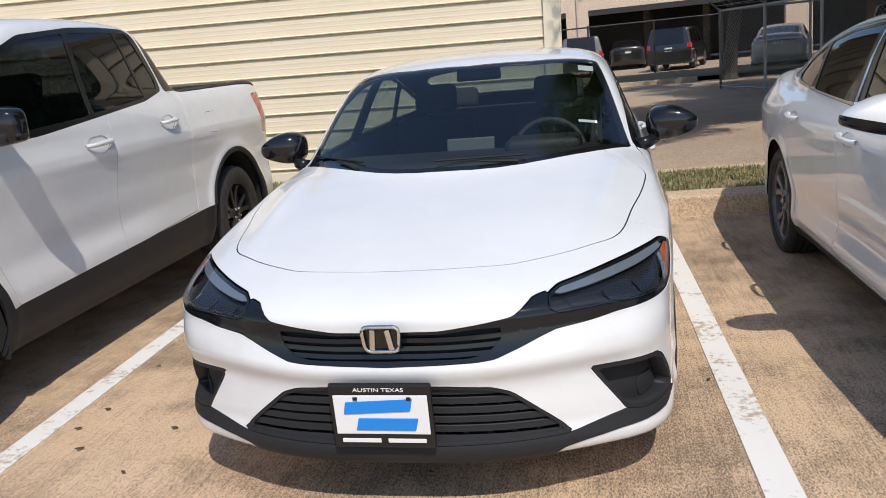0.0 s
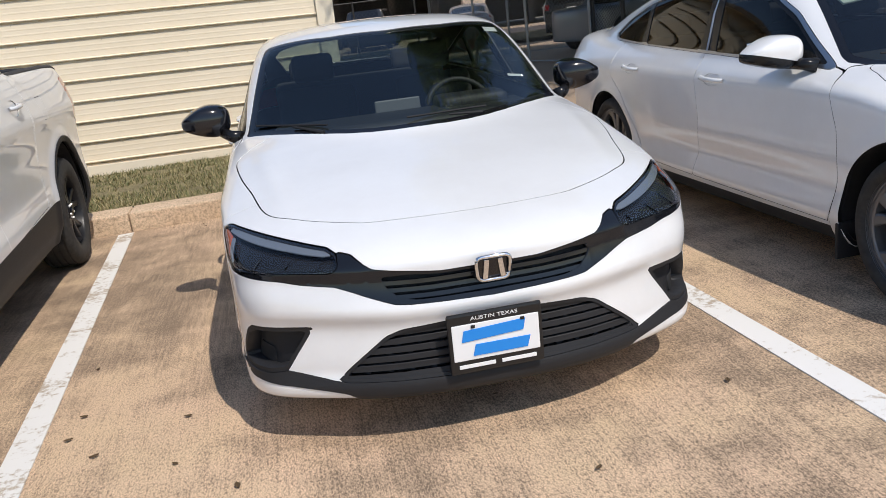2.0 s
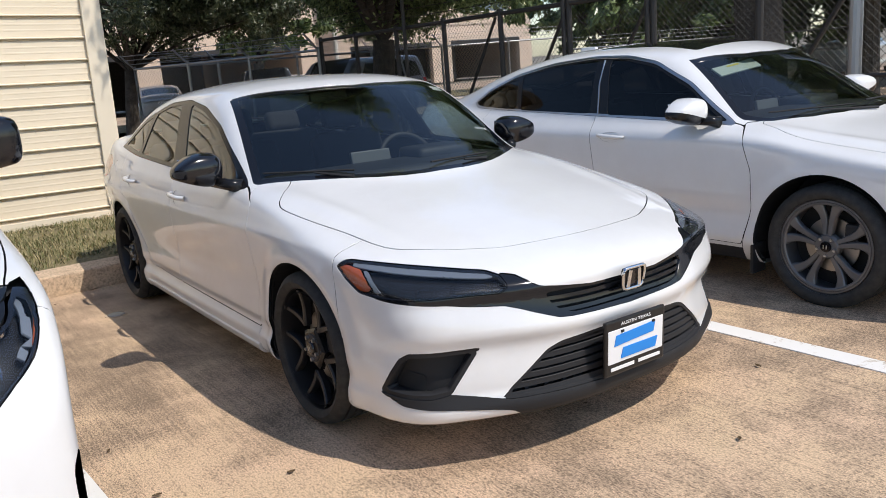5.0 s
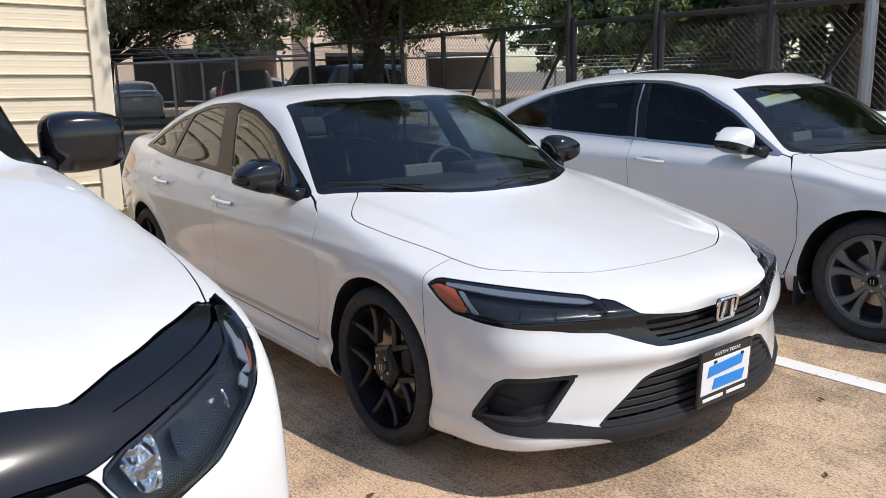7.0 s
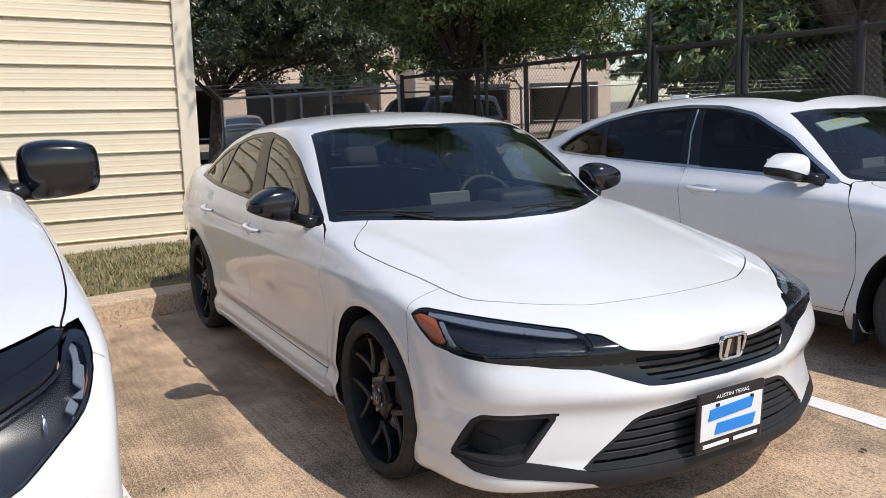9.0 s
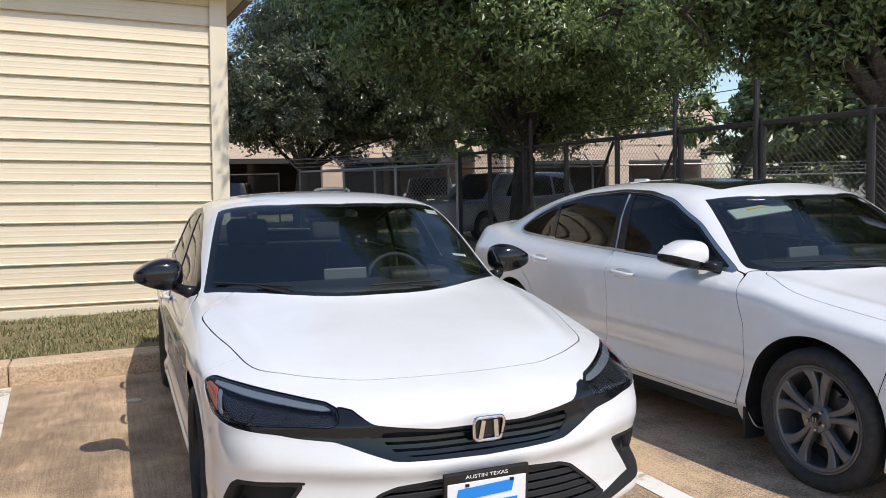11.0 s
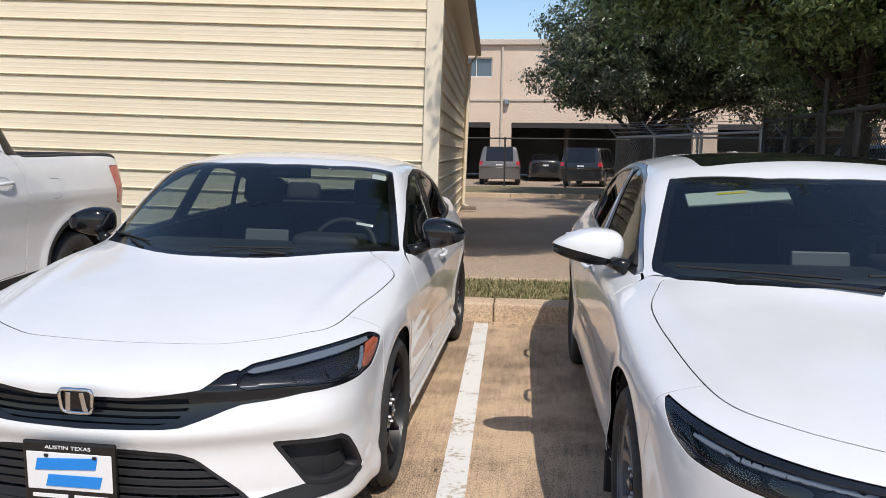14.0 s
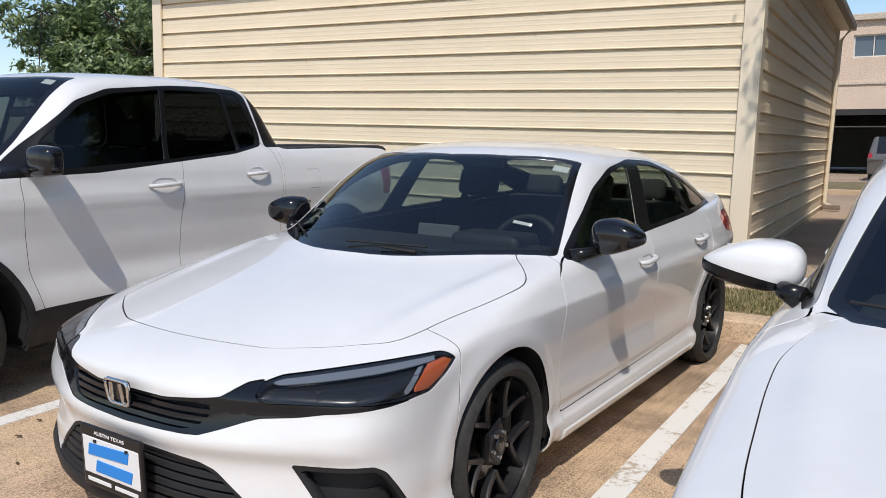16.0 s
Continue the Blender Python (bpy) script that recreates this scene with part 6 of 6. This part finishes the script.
    for h in halves(FD):
        sheet_part("front_fender", h, M["paint"], car, rim=RIM)
    d1 = filleted([(1.62, 0.965), (1.52, 0.94), (1.465, 0.90), (1.40, 0.71), (1.40, 0.50), (1.46, 0.285), (2.66, 0.295), (2.60, 0.45), (2.56, 0.66), (2.60, 1.03), (2.0, 1.0)], 0.012)
    d2 = filleted([(2.60, 1.03), (2.56, 0.66), (2.60, 0.45), (2.66, 0.295), (3.28, 0.31), (3.44, 0.55), (3.58, 0.72), (3.72, 0.82), (3.76, 0.98), (3.72, 1.07), (3.2, 1.05)], 0.012)
    for key, poly in (("front_door", d1), ("rear_door", d2)):
        DR, S = gap_cut(S, on_side(poly, 0.45), GAP)
        hy0, hy1, hz = (2.28, 2.51, 0.873) if key == "front_door" else (3.29, 3.51, 0.888)
        cup = filleted([(hy0 + 0.02, hz - 0.03), (hy0 + 0.05, hz + 0.026), (hy1 - 0.05, hz + 0.03), (hy1 - 0.01, hz - 0.01), (hy1 - 0.06, hz - 0.035)], 0.03)
        CU, DR = DR.cut(on_side(cup, 0.45))
        for h, c, side in zip(halves(DR), halves(CU), (-1, 1)):
            door = sheet_part(key, h, M["paint"], car, rim=RIM)
            sheet_part("handle_cup", c, M["paint"], door, inset=0.004)
            pull_handle(door, side, saloon_form, hy0, hy1, hz, M["paint"])
    SK, S = gap_cut(S, lambda x, y, z, s: np.maximum(np.maximum(z - 0.262, 1.36 - y), y - 3.44), 0.001)
    sheet_part("side_skirt", SK, M["plastic"], car, "dark lower sill", rim=0.02)
    sheet_part("body_shell", S, M["paint"], car, rim=RIM)
    wheel_wells(car, AC, 0.905)
    for a in AC["axles"]:
        for side in (-1, 1):
            wheel(car, (side * 0.80, a, AC["hub"]), side < 0, 0.329, 0.254, 0.225, 5, M["rim_grey"], "petal")
    for side in (-1, 1):
        door_mirror(car, side, (0.985, 1.79, 1.035), (0.152, 0.105, 0.086), (0.845, 1.66, 0.972), M["paint"], M["black_trim"], skirt=-0.25)
        part("mud_flap", boxed((side * 0.86, 1.385, 0.21), (0.13, 0.02, 0.17), 0.008), M["plastic"], car)
    cabin_interior(car, 2.42, 0.32, 1.68, 0.96, 0.72, 1, M["seat"])
    v = part("sun_visor", boxed((0, 0, 0), (0.42, 0.085, 0.012), 0.005), M["visor"], car, "pale folded sun visor with a yellow label")
    v.matrix_basis = pose(-0.36, 1.86, height_on(saloon_form, -0.36, 1.86) - 0.055, 34, -5, 0)
    part("visor_label", boxed((-0.02, 0.022, 0.008), (0.12, 0.012, 0.002)), M["yellow"], v)
    z1, z2, z3 = height_on(saloon_form, 0.35, 1.25), height_on(saloon_form, -0.45, 1.31), height_on(saloon_form, 0.60, 1.42)
    wiper(car, (0.58, 1.36, z3 + 0.005), (0.22, 1.215, z1 + 0.022), (0.55, 1.36, z3 + 0.018), (-0.08, 1.20, z1 + 0.045))
    wiper(car, (-0.05, 1.14, z1), (-0.45, 1.27, z2 + 0.018), (-0.16, 1.22, z1 + 0.03), (-0.68, 1.44, z2 + 0.026))
    part("aerial_fin", boxed((0, 3.42, height_on(saloon_form, 0, 3.42) + 0.02), (0.04, 0.16, 0.055), 0.018), M["paint"], car)
    st = part("price_sticker", boxed((0, 0, 0), (0.075, 0.045, 0.0015)), M["paper"], car, "small white sticker inside the windshield")
    st.matrix_basis = pose(0.56, 1.93, height_on(saloon_form, 0.56, 1.93) - 0.012, 31, 9, 12)
    return car


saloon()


# ---- the white crew-cab pickup ----
def truck():
    car = thing("pickup_truck", "white crew-cab pickup truck with black trim on concrete", "truck", (-3.545, 1.37, 0), 1.9)
    S = surface(truck_form, (-1.08, -0.1, 0.16), (1.08, 5.5, 1.94), 0.022)
    for a in TK["axles"]:
        S = S.cut(wheel_hole(a, TK["hub"], TK["arch"], 0.5))[1]
    ws = [(-0.3, 1.26), (0.0, 1.22), (0.3, 1.26), (0.55, 1.35), (0.72, 1.45), (0.81, 1.54), (0.812, 1.58), (0.70, 2.16), (0.67, 2.145), (0.35, 2.02), (0.0, 1.98), (-0.35, 2.02)]
    WS, S = gap_cut(S, on_top(ws, 1.1), 0.001)
    wg, frit = WS.cut(lambda *a: on_top(ws, 1.1)(*a) + 0.04)
    w = sheet_part("windshield", wg, M["windshield"], car, inset=0.004)
    w.visible_shadow = False
    sheet_part("windshield_border", frit, M["black_gloss"], w, inset=0.003, rim=0.006)
    dlo = filleted([(1.47, 1.195), (1.60, 1.30), (1.70, 1.375), (2.03, 1.625), (2.26, 1.705), (2.75, 1.753), (3.05, 1.762), (3.36, 1.757), (3.43, 1.72), (3.50, 1.45), (3.49, 1.365), (3.2, 1.31), (2.66, 1.262), (2.08, 1.212)], 0.03)
    D, S = gap_cut(S, on_side(dlo, 0.3), 0.001)
    panes = {"front_window": ([(1.66, 1.23), (1.78, 1.40), (2.06, 1.605), (2.28, 1.678), (2.66, 1.722), (2.57, 1.275)], "tint_glass"),
             "rear_window": ([(2.61, 1.281), (2.70, 1.724), (3.19, 1.735), (3.24, 1.335)], "dark_glass"),
             "quarter_window": ([(3.27, 1.34), (3.215, 1.735), (3.36, 1.73), (3.46, 1.45), (3.45, 1.38)], "dark_glass")}
    for key, (poly, mat) in panes.items():
        P, D = D.cut(on_side(filleted(poly, 0.02), 0.3))
        for h in halves(P):
            sheet_part(key, h, M[mat], car, inset=0.006)
    for h in halves(D):
        sheet_part("window_trim", h, M["black_trim"], car, inset=0.002, rim=0.012)
    back = filleted([(-0.70, 3.50), (0.70, 3.50), (0.72, 3.86), (-0.72, 3.86)], 0.03)
    BK, S = gap_cut(S, on_top(back, 1.40), 0.001)
    sheet_part("back_window", BK, M["dark_glass"], car, inset=0.004)
    edge = filleted([(3.53, 1.355), (3.47, 1.66), (3.445, 1.80), (3.62, 1.80), (3.86, 1.355)], 0.01)
    EB, S = gap_cut(S, on_side(edge, 0.45), 0.001)
    for h in halves(EB):
        sheet_part("cab_corner_trim", h, M["black_trim"], car, "black rear cab trim", rim=0.01)
    bar = filleted([(-0.3, 1.045), (0.60, 1.045), (0.85, 1.042), (0.90, 1.036), (0.938, 1.028), (1.056, 1.049), (1.224, 1.069), (1.40, 1.082), (1.425, 1.079), (1.40, 1.072), (1.329, 1.058), (1.279, 1.042), (1.216, 1.026), (1.059, 0.994), (0.937, 0.967), (0.877, 0.953), (0.80, 0.957), (-0.3, 0.965)], 0.005)
    hl = filleted([(1.408, 1.076), (1.485, 1.085), (1.427, 1.068), (1.349, 1.036), (1.305, 1.012), (1.242, 0.980), (1.16, 0.947), (1.07, 0.905), (0.992, 0.884), (0.955, 0.872), (0.90, 0.90), (0.885, 0.945), (0.937, 0.967), (1.059, 0.994), (1.216, 1.026), (1.279, 1.042), (1.329, 1.060)], 0.008)
    H, S = gap_cut(S, on_front(hl, 0.8), 0.0015)
    for h in halves(H):
        lamp = sheet_part("headlight", h, M["lamp_black"], car, "large clear headlight with chrome reflectors", inset=0.035)
        sheet_part("headlight_rim", h.cut(lambda *a: on_front(hl, 0.8)(*a) + 0.005)[1], M["black_gloss"], lamp, inset=0.002, rim=0.004)
        sheet_part("lens", h, M["lens"], lamp, inset=0.0005).visible_shadow = False
        for poly, mat, d in (([(0.925, 0.952), (0.968, 0.970), (1.004, 0.978), (0.985, 0.93), (0.962, 0.895), (0.932, 0.905)], "chrome_dim", 0.02), ([(1.012, 0.976), (1.020, 0.978), (0.990, 0.90), (0.982, 0.897)], "led", 0.03),
                             ([(1.40, 1.070), (1.365, 1.064), (1.30, 1.035), (1.245, 1.004), (1.205, 0.985), (1.215, 0.977), (1.265, 0.997), (1.34, 1.040)], "led", 0.02), ([(1.455, 1.076), (1.436, 1.074), (1.33, 1.030), (1.268, 1.000), (1.276, 0.993), (1.318, 1.012), (1.36, 1.036)], "amber", 0.012),
                             ([(1.075, 0.955), (1.082, 0.958), (1.055, 0.915), (1.047, 0.915)], "chrome_dim", 0.03), ([(1.19, 1.008), (1.20, 1.008), (1.16, 0.965), (1.15, 0.965)], "chrome_dim", 0.025)):
            sheet_part("reflector", h.cut(on_front(poly, 0.8))[0], M[mat], lamp, inset=d * 0.6, rim=0.006)
        mod = filleted([(1.03, 0.972), (1.07, 0.982), (1.05, 0.93), (1.015, 0.92)], 0.008)
        sheet_part("lamp_module", h.cut(on_front(mod, 0.8))[0], M["black_gloss"], lamp, inset=0.014, rim=0.008)
    B, S = gap_cut(S, on_front(bar, 0.8), 0.001)
    step = lambda x, y, z, s: np.interp(x + y, [0.3, 0.93, 0.976, 1.15, 1.336, 1.42], [1.07, 1.04, 1.008, 1.036, 1.063, 1.078]) - z
    upper, lower = gap_cut(B, step, 0.0015)
    sheet_part("grille_top_bar", upper, M["bar_black"], car, "textured black strip under the hood edge", inset=0.004, rim=0.02)
    sheet_part("grille_front_bar", lower, M["bar_black"], car, "gloss black bar over the grille", inset=-0.004, rim=0.03)
    gr = filleted([(-0.3, 0.968), (0.80, 0.958), (0.878, 0.953), (0.893, 0.90), (0.85, 0.68), (-0.3, 0.68)], 0.01)
    G, S = gap_cut(S, on_front(gr, 0.8), 0.001)
    g = sheet_part("grille", G, M["under"], car, "black front grille", inset=0.036, rim=-0.036)
    for k in range(6):
        z = 0.70 + k * 0.046
        for piece in pieces(band(G, lambda x, y, zz, s: zz - z, 0.014)):
            sheet_part("grille_bar", piece, M["plastic"], g, inset=0.008, rim=0.025)
    fog = filleted([(1.21, 0.58), (1.215, 0.77), (1.26, 0.80), (1.30, 0.78), (1.33, 0.58)], 0.02)
    FG, S = gap_cut(S, on_front(fog, 0.8), 0.001)
    for h in halves(FG):
        sheet_part("corner_vent", h, M["plastic"], car, "black corner vent", inset=0.035, rim=-0.035)
    tail = filleted([(4.88, 1.265), (4.94, 0.95), (5.6, 0.93), (5.6, 1.285)], 0.03)
    TL, S = gap_cut(S, on_side(tail, 0.74), 0.0015)
    for h in halves(TL):
        sheet_part("tail_light", h, M["red_lens"], car, "red tail light", rim=0.02)
    sheet_part("inner_shell", S, M["under"], car, inset=0.026)
    cap, S = S.cut(lambda x, y, z, s: np.maximum(np.maximum(1.322 - z, 3.72 - y), np.abs(x) - 0.885 + 0.0 * z))
    sheet_part("bed_rail_cap", cap, M["plastic"], car, "black bed rail caps", inset=-0.006, rim=0.01)
    clad = lambda x, y, z, s: np.maximum(np.maximum(z - 0.475 - 0.03 * (y - 1.6), 1.3 - y), y - 4.1)
    CL, S = gap_cut(S, clad, 0.001)
    sheet_part("lower_cladding", CL, M["plastic"], car, "black lower body cladding", rim=0.02)
    for a in TK["axles"]:
        AR, S = S.cut(wheel_hole(a, TK["hub"], TK["arch"] + 0.035, 0.5))
        sheet_part("arch_cladding", AR, M["plastic"], car, "black wheel arch lip", inset=-0.008, rim=0.02)
    hood = [(-0.5, -0.3), (0.0, -0.3), (0.80, -0.3), (0.86, 0.2), (0.885, 0.42), (0.903, 0.52), (0.918, 0.58), (0.94, 0.716), (0.955, 0.93), (0.955, 1.19), (0.93, 1.42), (0.88, 1.52), (0.80, 1.58), (0.55, 1.45), (0.2, 1.35), (-0.2, 1.35)]
    HD, S = gap_cut(S, on_top(rounded(hood, 4), 0.99), 0.002)
    sheet_part("hood", HD, M["paint"], car, rim=RIM)
    BP, S = gap_cut(S, lambda x, y, z, s: np.maximum(y - 0.44 + 0.32 * (z - 1.02), z - 1.3), GAP)
    sheet_part("front_bumper", BP, M["paint"], car, rim=RIM)
    d1 = filleted([(1.66, 1.24), (1.60, 1.19), (1.61, 0.94), (1.63, 0.7), (1.70, 0.47), (2.66, 0.50), (2.665, 0.85), (2.71, 1.30), (2.2, 1.26)], 0.012)
    d2 = filleted([(2.71, 1.30), (2.665, 0.85), (2.66, 0.50), (3.58, 0.55), (3.605, 0.63), (3.61, 0.9), (3.63, 1.2), (3.58, 1.34), (3.46, 1.40), (3.1, 1.36)], 0.012)
    for key, poly in (("front_door", d1), ("rear_door", d2)):
        DR, S = gap_cut(S, on_side(poly, 0.45), GAP)
        hy0, hy1, hz = (2.41, 2.67, 1.118) if key == "front_door" else (3.26, 3.48, 1.166)
        cup = filleted([(hy0 + 0.01, hz - 0.01), (hy0 + 0.06, hz + 0.045), (hy1 - 0.06, hz + 0.045), (hy1 - 0.01, hz + 0.0), (hy1 - 0.08, hz - 0.05), (hy0 + 0.07, hz - 0.05)], 0.04)
        CU, DR = DR.cut(on_side(cup, 0.45))
        for h, c, side in zip(halves(DR), halves(CU), (-1, 1)):
            door = sheet_part(key, h, M["paint"], car, rim=RIM)
            sheet_part("handle_cup", c, M["paint"], door, inset=0.005)
            pull_handle(door, side, truck_form, hy0, hy1, hz, M["paint"])
    FU, S = gap_cut(S, on_side(filleted([(3.93, 1.04), (3.91, 1.185), (4.07, 1.185), (4.05, 1.04)], 0.02), 0.5), GAP * 0.6)
    for h in halves(FU):
        sheet_part("fuel_door", max(pieces(h), key=lambda p: len(p.t)), M["paint"], car, rim=0.008)
    BD, S = gap_cut(S, lambda x, y, z, s: np.maximum(3.635 - y + 0.06 * (z - 0.9), z - 1.5), GAP)
    sheet_part("truck_bed", BD, M["paint"], car, rim=RIM)
    sheet_part("body_shell", S, M["paint"], car, rim=RIM)
    wheel_wells(car, TK, 0.95, 0.36)
    for a in TK["axles"]:
        for side in (-1, 1):
            wheel(car, (side * 0.84, a, TK["hub"]), side < 0, 0.377, 0.236, 0.245, 5, M["rim_black"], "twin")
    for side in (-1, 1):
        door_mirror(car, side, (1.075, 1.70, 1.285), (0.112, 0.085, 0.096), (0.94, 1.63, 1.225), M["black_gloss"], M["black_trim"], taper=0.3, power=3.4)
    cabin_interior(car, 2.35, 0.62, 1.62, 1.22, 0.78, 1, M["seat"])
    st = part("price_sticker", boxed((0, 0, 0), (0.08, 0.045, 0.0015)), M["paper"], car, "small white sticker inside the windshield")
    st.matrix_basis = pose(0.60, 2.04, height_on(truck_form, 0.60, 2.04, 2.0) - 0.012, 36, 8, 10)
    return car


truck()


# ---- parked vehicles in the distance ----
def suv_form(x, y, z):
    x = np.abs(x)
    side = x - 0.93 + 0.06 * np.clip((z - 1.0) / 0.1, 0, 1) * 0 + 0.12 * np.clip(0.4 - z, 0, 1)
    low = smax(smax(side, 0.05 + 0.25 * x ** 4 - y, 0.08), z - 1.02 - 0.05 * np.clip(y / 1.4, 0, 1), 0.08)
    low = smax(smax(low, y - 4.75 + 0.15 * x ** 3, 0.08), 0.26 - z, 0.03)
    cab = smax(smax(x - 0.90 + 0.20 * (z - 1.0), z - 1.74 + 0.05 * x * x, 0.08), smax((1.15 - y) * 0.75 + (z - 1.02) * 0.66, (y - 4.72) * 0.95 + (z - 1.0) * 0.24, 0.04), 0.06)
    cab = smax(cab, 0.8 - z, 0.03)
    return smin(low, cab, 0.03)


def far_car(label, form, length, paint, at, turn, axles, r, panes, rear, high):
    car = thing("car", label, "car", at, turn)
    S = surface(form, (-1.1, -0.15, 0.1), (1.1, length + 0.2, high), 0.045)
    for a in axles:
        S = S.cut(wheel_hole(a, r, r + 0.06, 0.5))[1]
    for poly in panes:
        P, S = S.cut(on_side(filleted(poly, 0.03), 0.3))
        for h in halves(P):
            sheet_part("side_window", h, M["black_gloss"], car, inset=0.004)
    for y0, y1 in rear:
        P, S = S.cut(lambda x, y, z, s: np.maximum(np.maximum(x - 0.66 + 0.05 * z, np.maximum(y0 - y, y - y1)), 1.05 - z))
        sheet_part("screen", P.cut(lambda x, y, z, s: z - high + 0.20)[0], M["black_gloss"], car, inset=0.004)
    T, S = S.cut(lambda x, y, z, s: np.maximum(np.maximum(np.maximum(length - 0.28 - y, np.abs(z - 0.98) - 0.09), 0.74 - x), -x))
    for h in halves(T):
        sheet_part("tail_light", h, M["red_lens"], car)
    sheet_part("body", S, paint, car)
    part("number_plate", boxed((0, length + 0.0, 0.86), (0.30, 0.02, 0.15)), M["plate_white"], car)
    for a in axles:
        for side in (-1, 1):
            w = part("wheel", lathe([(0.0, 0.09), (r * 0.66, 0.10), (r * 0.70, 0.11), (r * 0.95, 0.11), (r, 0.07), (r, -0.1)], 24), M["rubber"], car, smooth=True)
            w.matrix_basis = Matrix.Translation((side * 0.80, a, r)) @ (pose(0, 0, 0, 0, 0, 180) if side < 0 else Matrix())
            part("rim", lathe([(0.0, 0.105), (r * 0.6, 0.112), (r * 0.64, 0.10)], 20), M["rim_grey"], w, smooth=True)
    return car


SUV_PANES = [[(1.75, 1.10), (2.15, 1.60), (2.75, 1.64), (2.75, 1.08)], [(2.85, 1.08), (2.85, 1.64), (3.65, 1.62), (3.65, 1.10)], [(3.75, 1.12), (3.75, 1.60), (4.35, 1.52), (4.45, 1.15)]]
SED_PANES = [[(1.68, 0.985), (1.90, 1.145), (2.2, 1.292), (2.585, 1.355), (2.50, 1.005)], [(2.66, 1.013), (2.70, 1.36), (3.43, 1.278), (3.85, 1.07)]]
suv = lambda label, paint, at, turn: far_car(label, suv_form, 4.75, paint, at, turn, (0.95, 3.72), 0.36, SUV_PANES, ((0.9, 2.3), (4.2, 5.0)), 1.9)
sed = lambda label, paint, at, turn: far_car(label, saloon_form, 4.97, paint, at, turn, (0.985, 3.815), 0.33, SED_PANES, ((1.2, 2.0), (3.7, 4.45)), 1.6)
suv("brownish grey SUV parked before the garage", M["car_grey"], (-0.55, 40.3, 0), 180)
suv("dark grey SUV parked before the garage", M["car_black"], (4.2, 39.6, 0), 165)
sed("black sedan parked inside the garage bay", M["car_black"], (1.6, 46.0, 0), 180)
sed("silver sedan parked behind the chain-link fence", M["car_silver"], (7.2, 33.5, 0), 165)
suv("black SUV parked behind the chain-link fence", M["car_black"], (10.6, 31.0, 0), 160)
sed("silver hatchback parked behind the chain-link fence", M["car_silver"], (14.2, 29.5, 0), 60)
suv("blue-grey van parked close behind the fence", M["car_blue_grey"], (5.8, 18.5, 0), -70)
sed("pale car parked beyond the trees", M["car_silver"], (26.0, 14.5, 0), 100)
sed("white car parked beyond the trees", M["paint"], (27.0, 11.2, 0), 100)
sed("white car parked beyond the trees", M["paint"], (28.0, 8.0, 0), 100)


# ---- small things on the ground ----
drain = thing("drain_cap", "round pale metal cleanout cap flush in the concrete", "drain", (-1.70, 5.57, 0))
part("cap", lathe([(0.0, 0.006), (0.045, 0.006), (0.052, 0.004), (0.056, -0.01)], 28, "z"), M["galv"], drain, smooth=True)
part("collar", lathe([(0.058, -0.01), (0.058, 0.004), (0.072, 0.004), (0.074, -0.01)], 28, "z"), M["kerb"], drain, smooth=True)
rng = np.random.default_rng(31)


LEAVES = [(-2.11, 2.62), (-2.22, 2.99), (-2.24, 2.8), (-2.26, 3.5), (-1.58, 2.2), (-1.79, 2.8), (0.17, 2.18), (-0.47, 1.84)]


def fallen_leaf(x, y, z, size, turn):
    """A small curled dry leaf."""
    v, f = [], []
    for i in range(5):
        u = i / 4 - 0.5
        w = 0.26 * math.cos(u * 2.9) + 0.01
        for s in (-1, 0, 1):
            v.append((u * size, s * w * size, size * (0.10 + 0.22 * u * u + 0.12 * s * s)))
    for i in range(4):
        for k in range(2):
            f.append((i * 3 + k, i * 3 + k + 3, i * 3 + k + 4, i * 3 + k + 1))
    ob = raw("fallen_leaf", v, f, M["leaf_litter"])
    ob.matrix_basis = pose(x, y, z + 0.001, 0, 0, turn)
    return tagged(ob, "small curled dry brown leaf on concrete", "leaf", "fallen leaves")


for x, y in LEAVES:
    fallen_leaf(x, y, 0.002, rng.uniform(0.025, 0.038), rng.uniform(0, 360))
for k in range(46):
    y = 6.40 - abs(rng.normal(0, 0.10)) if k < 30 else rng.uniform(0.0, 6.2)
    fallen_leaf(rng.uniform(-5.4, 3.4), y, 0.002, rng.uniform(0.018, 0.032), rng.uniform(0, 360))
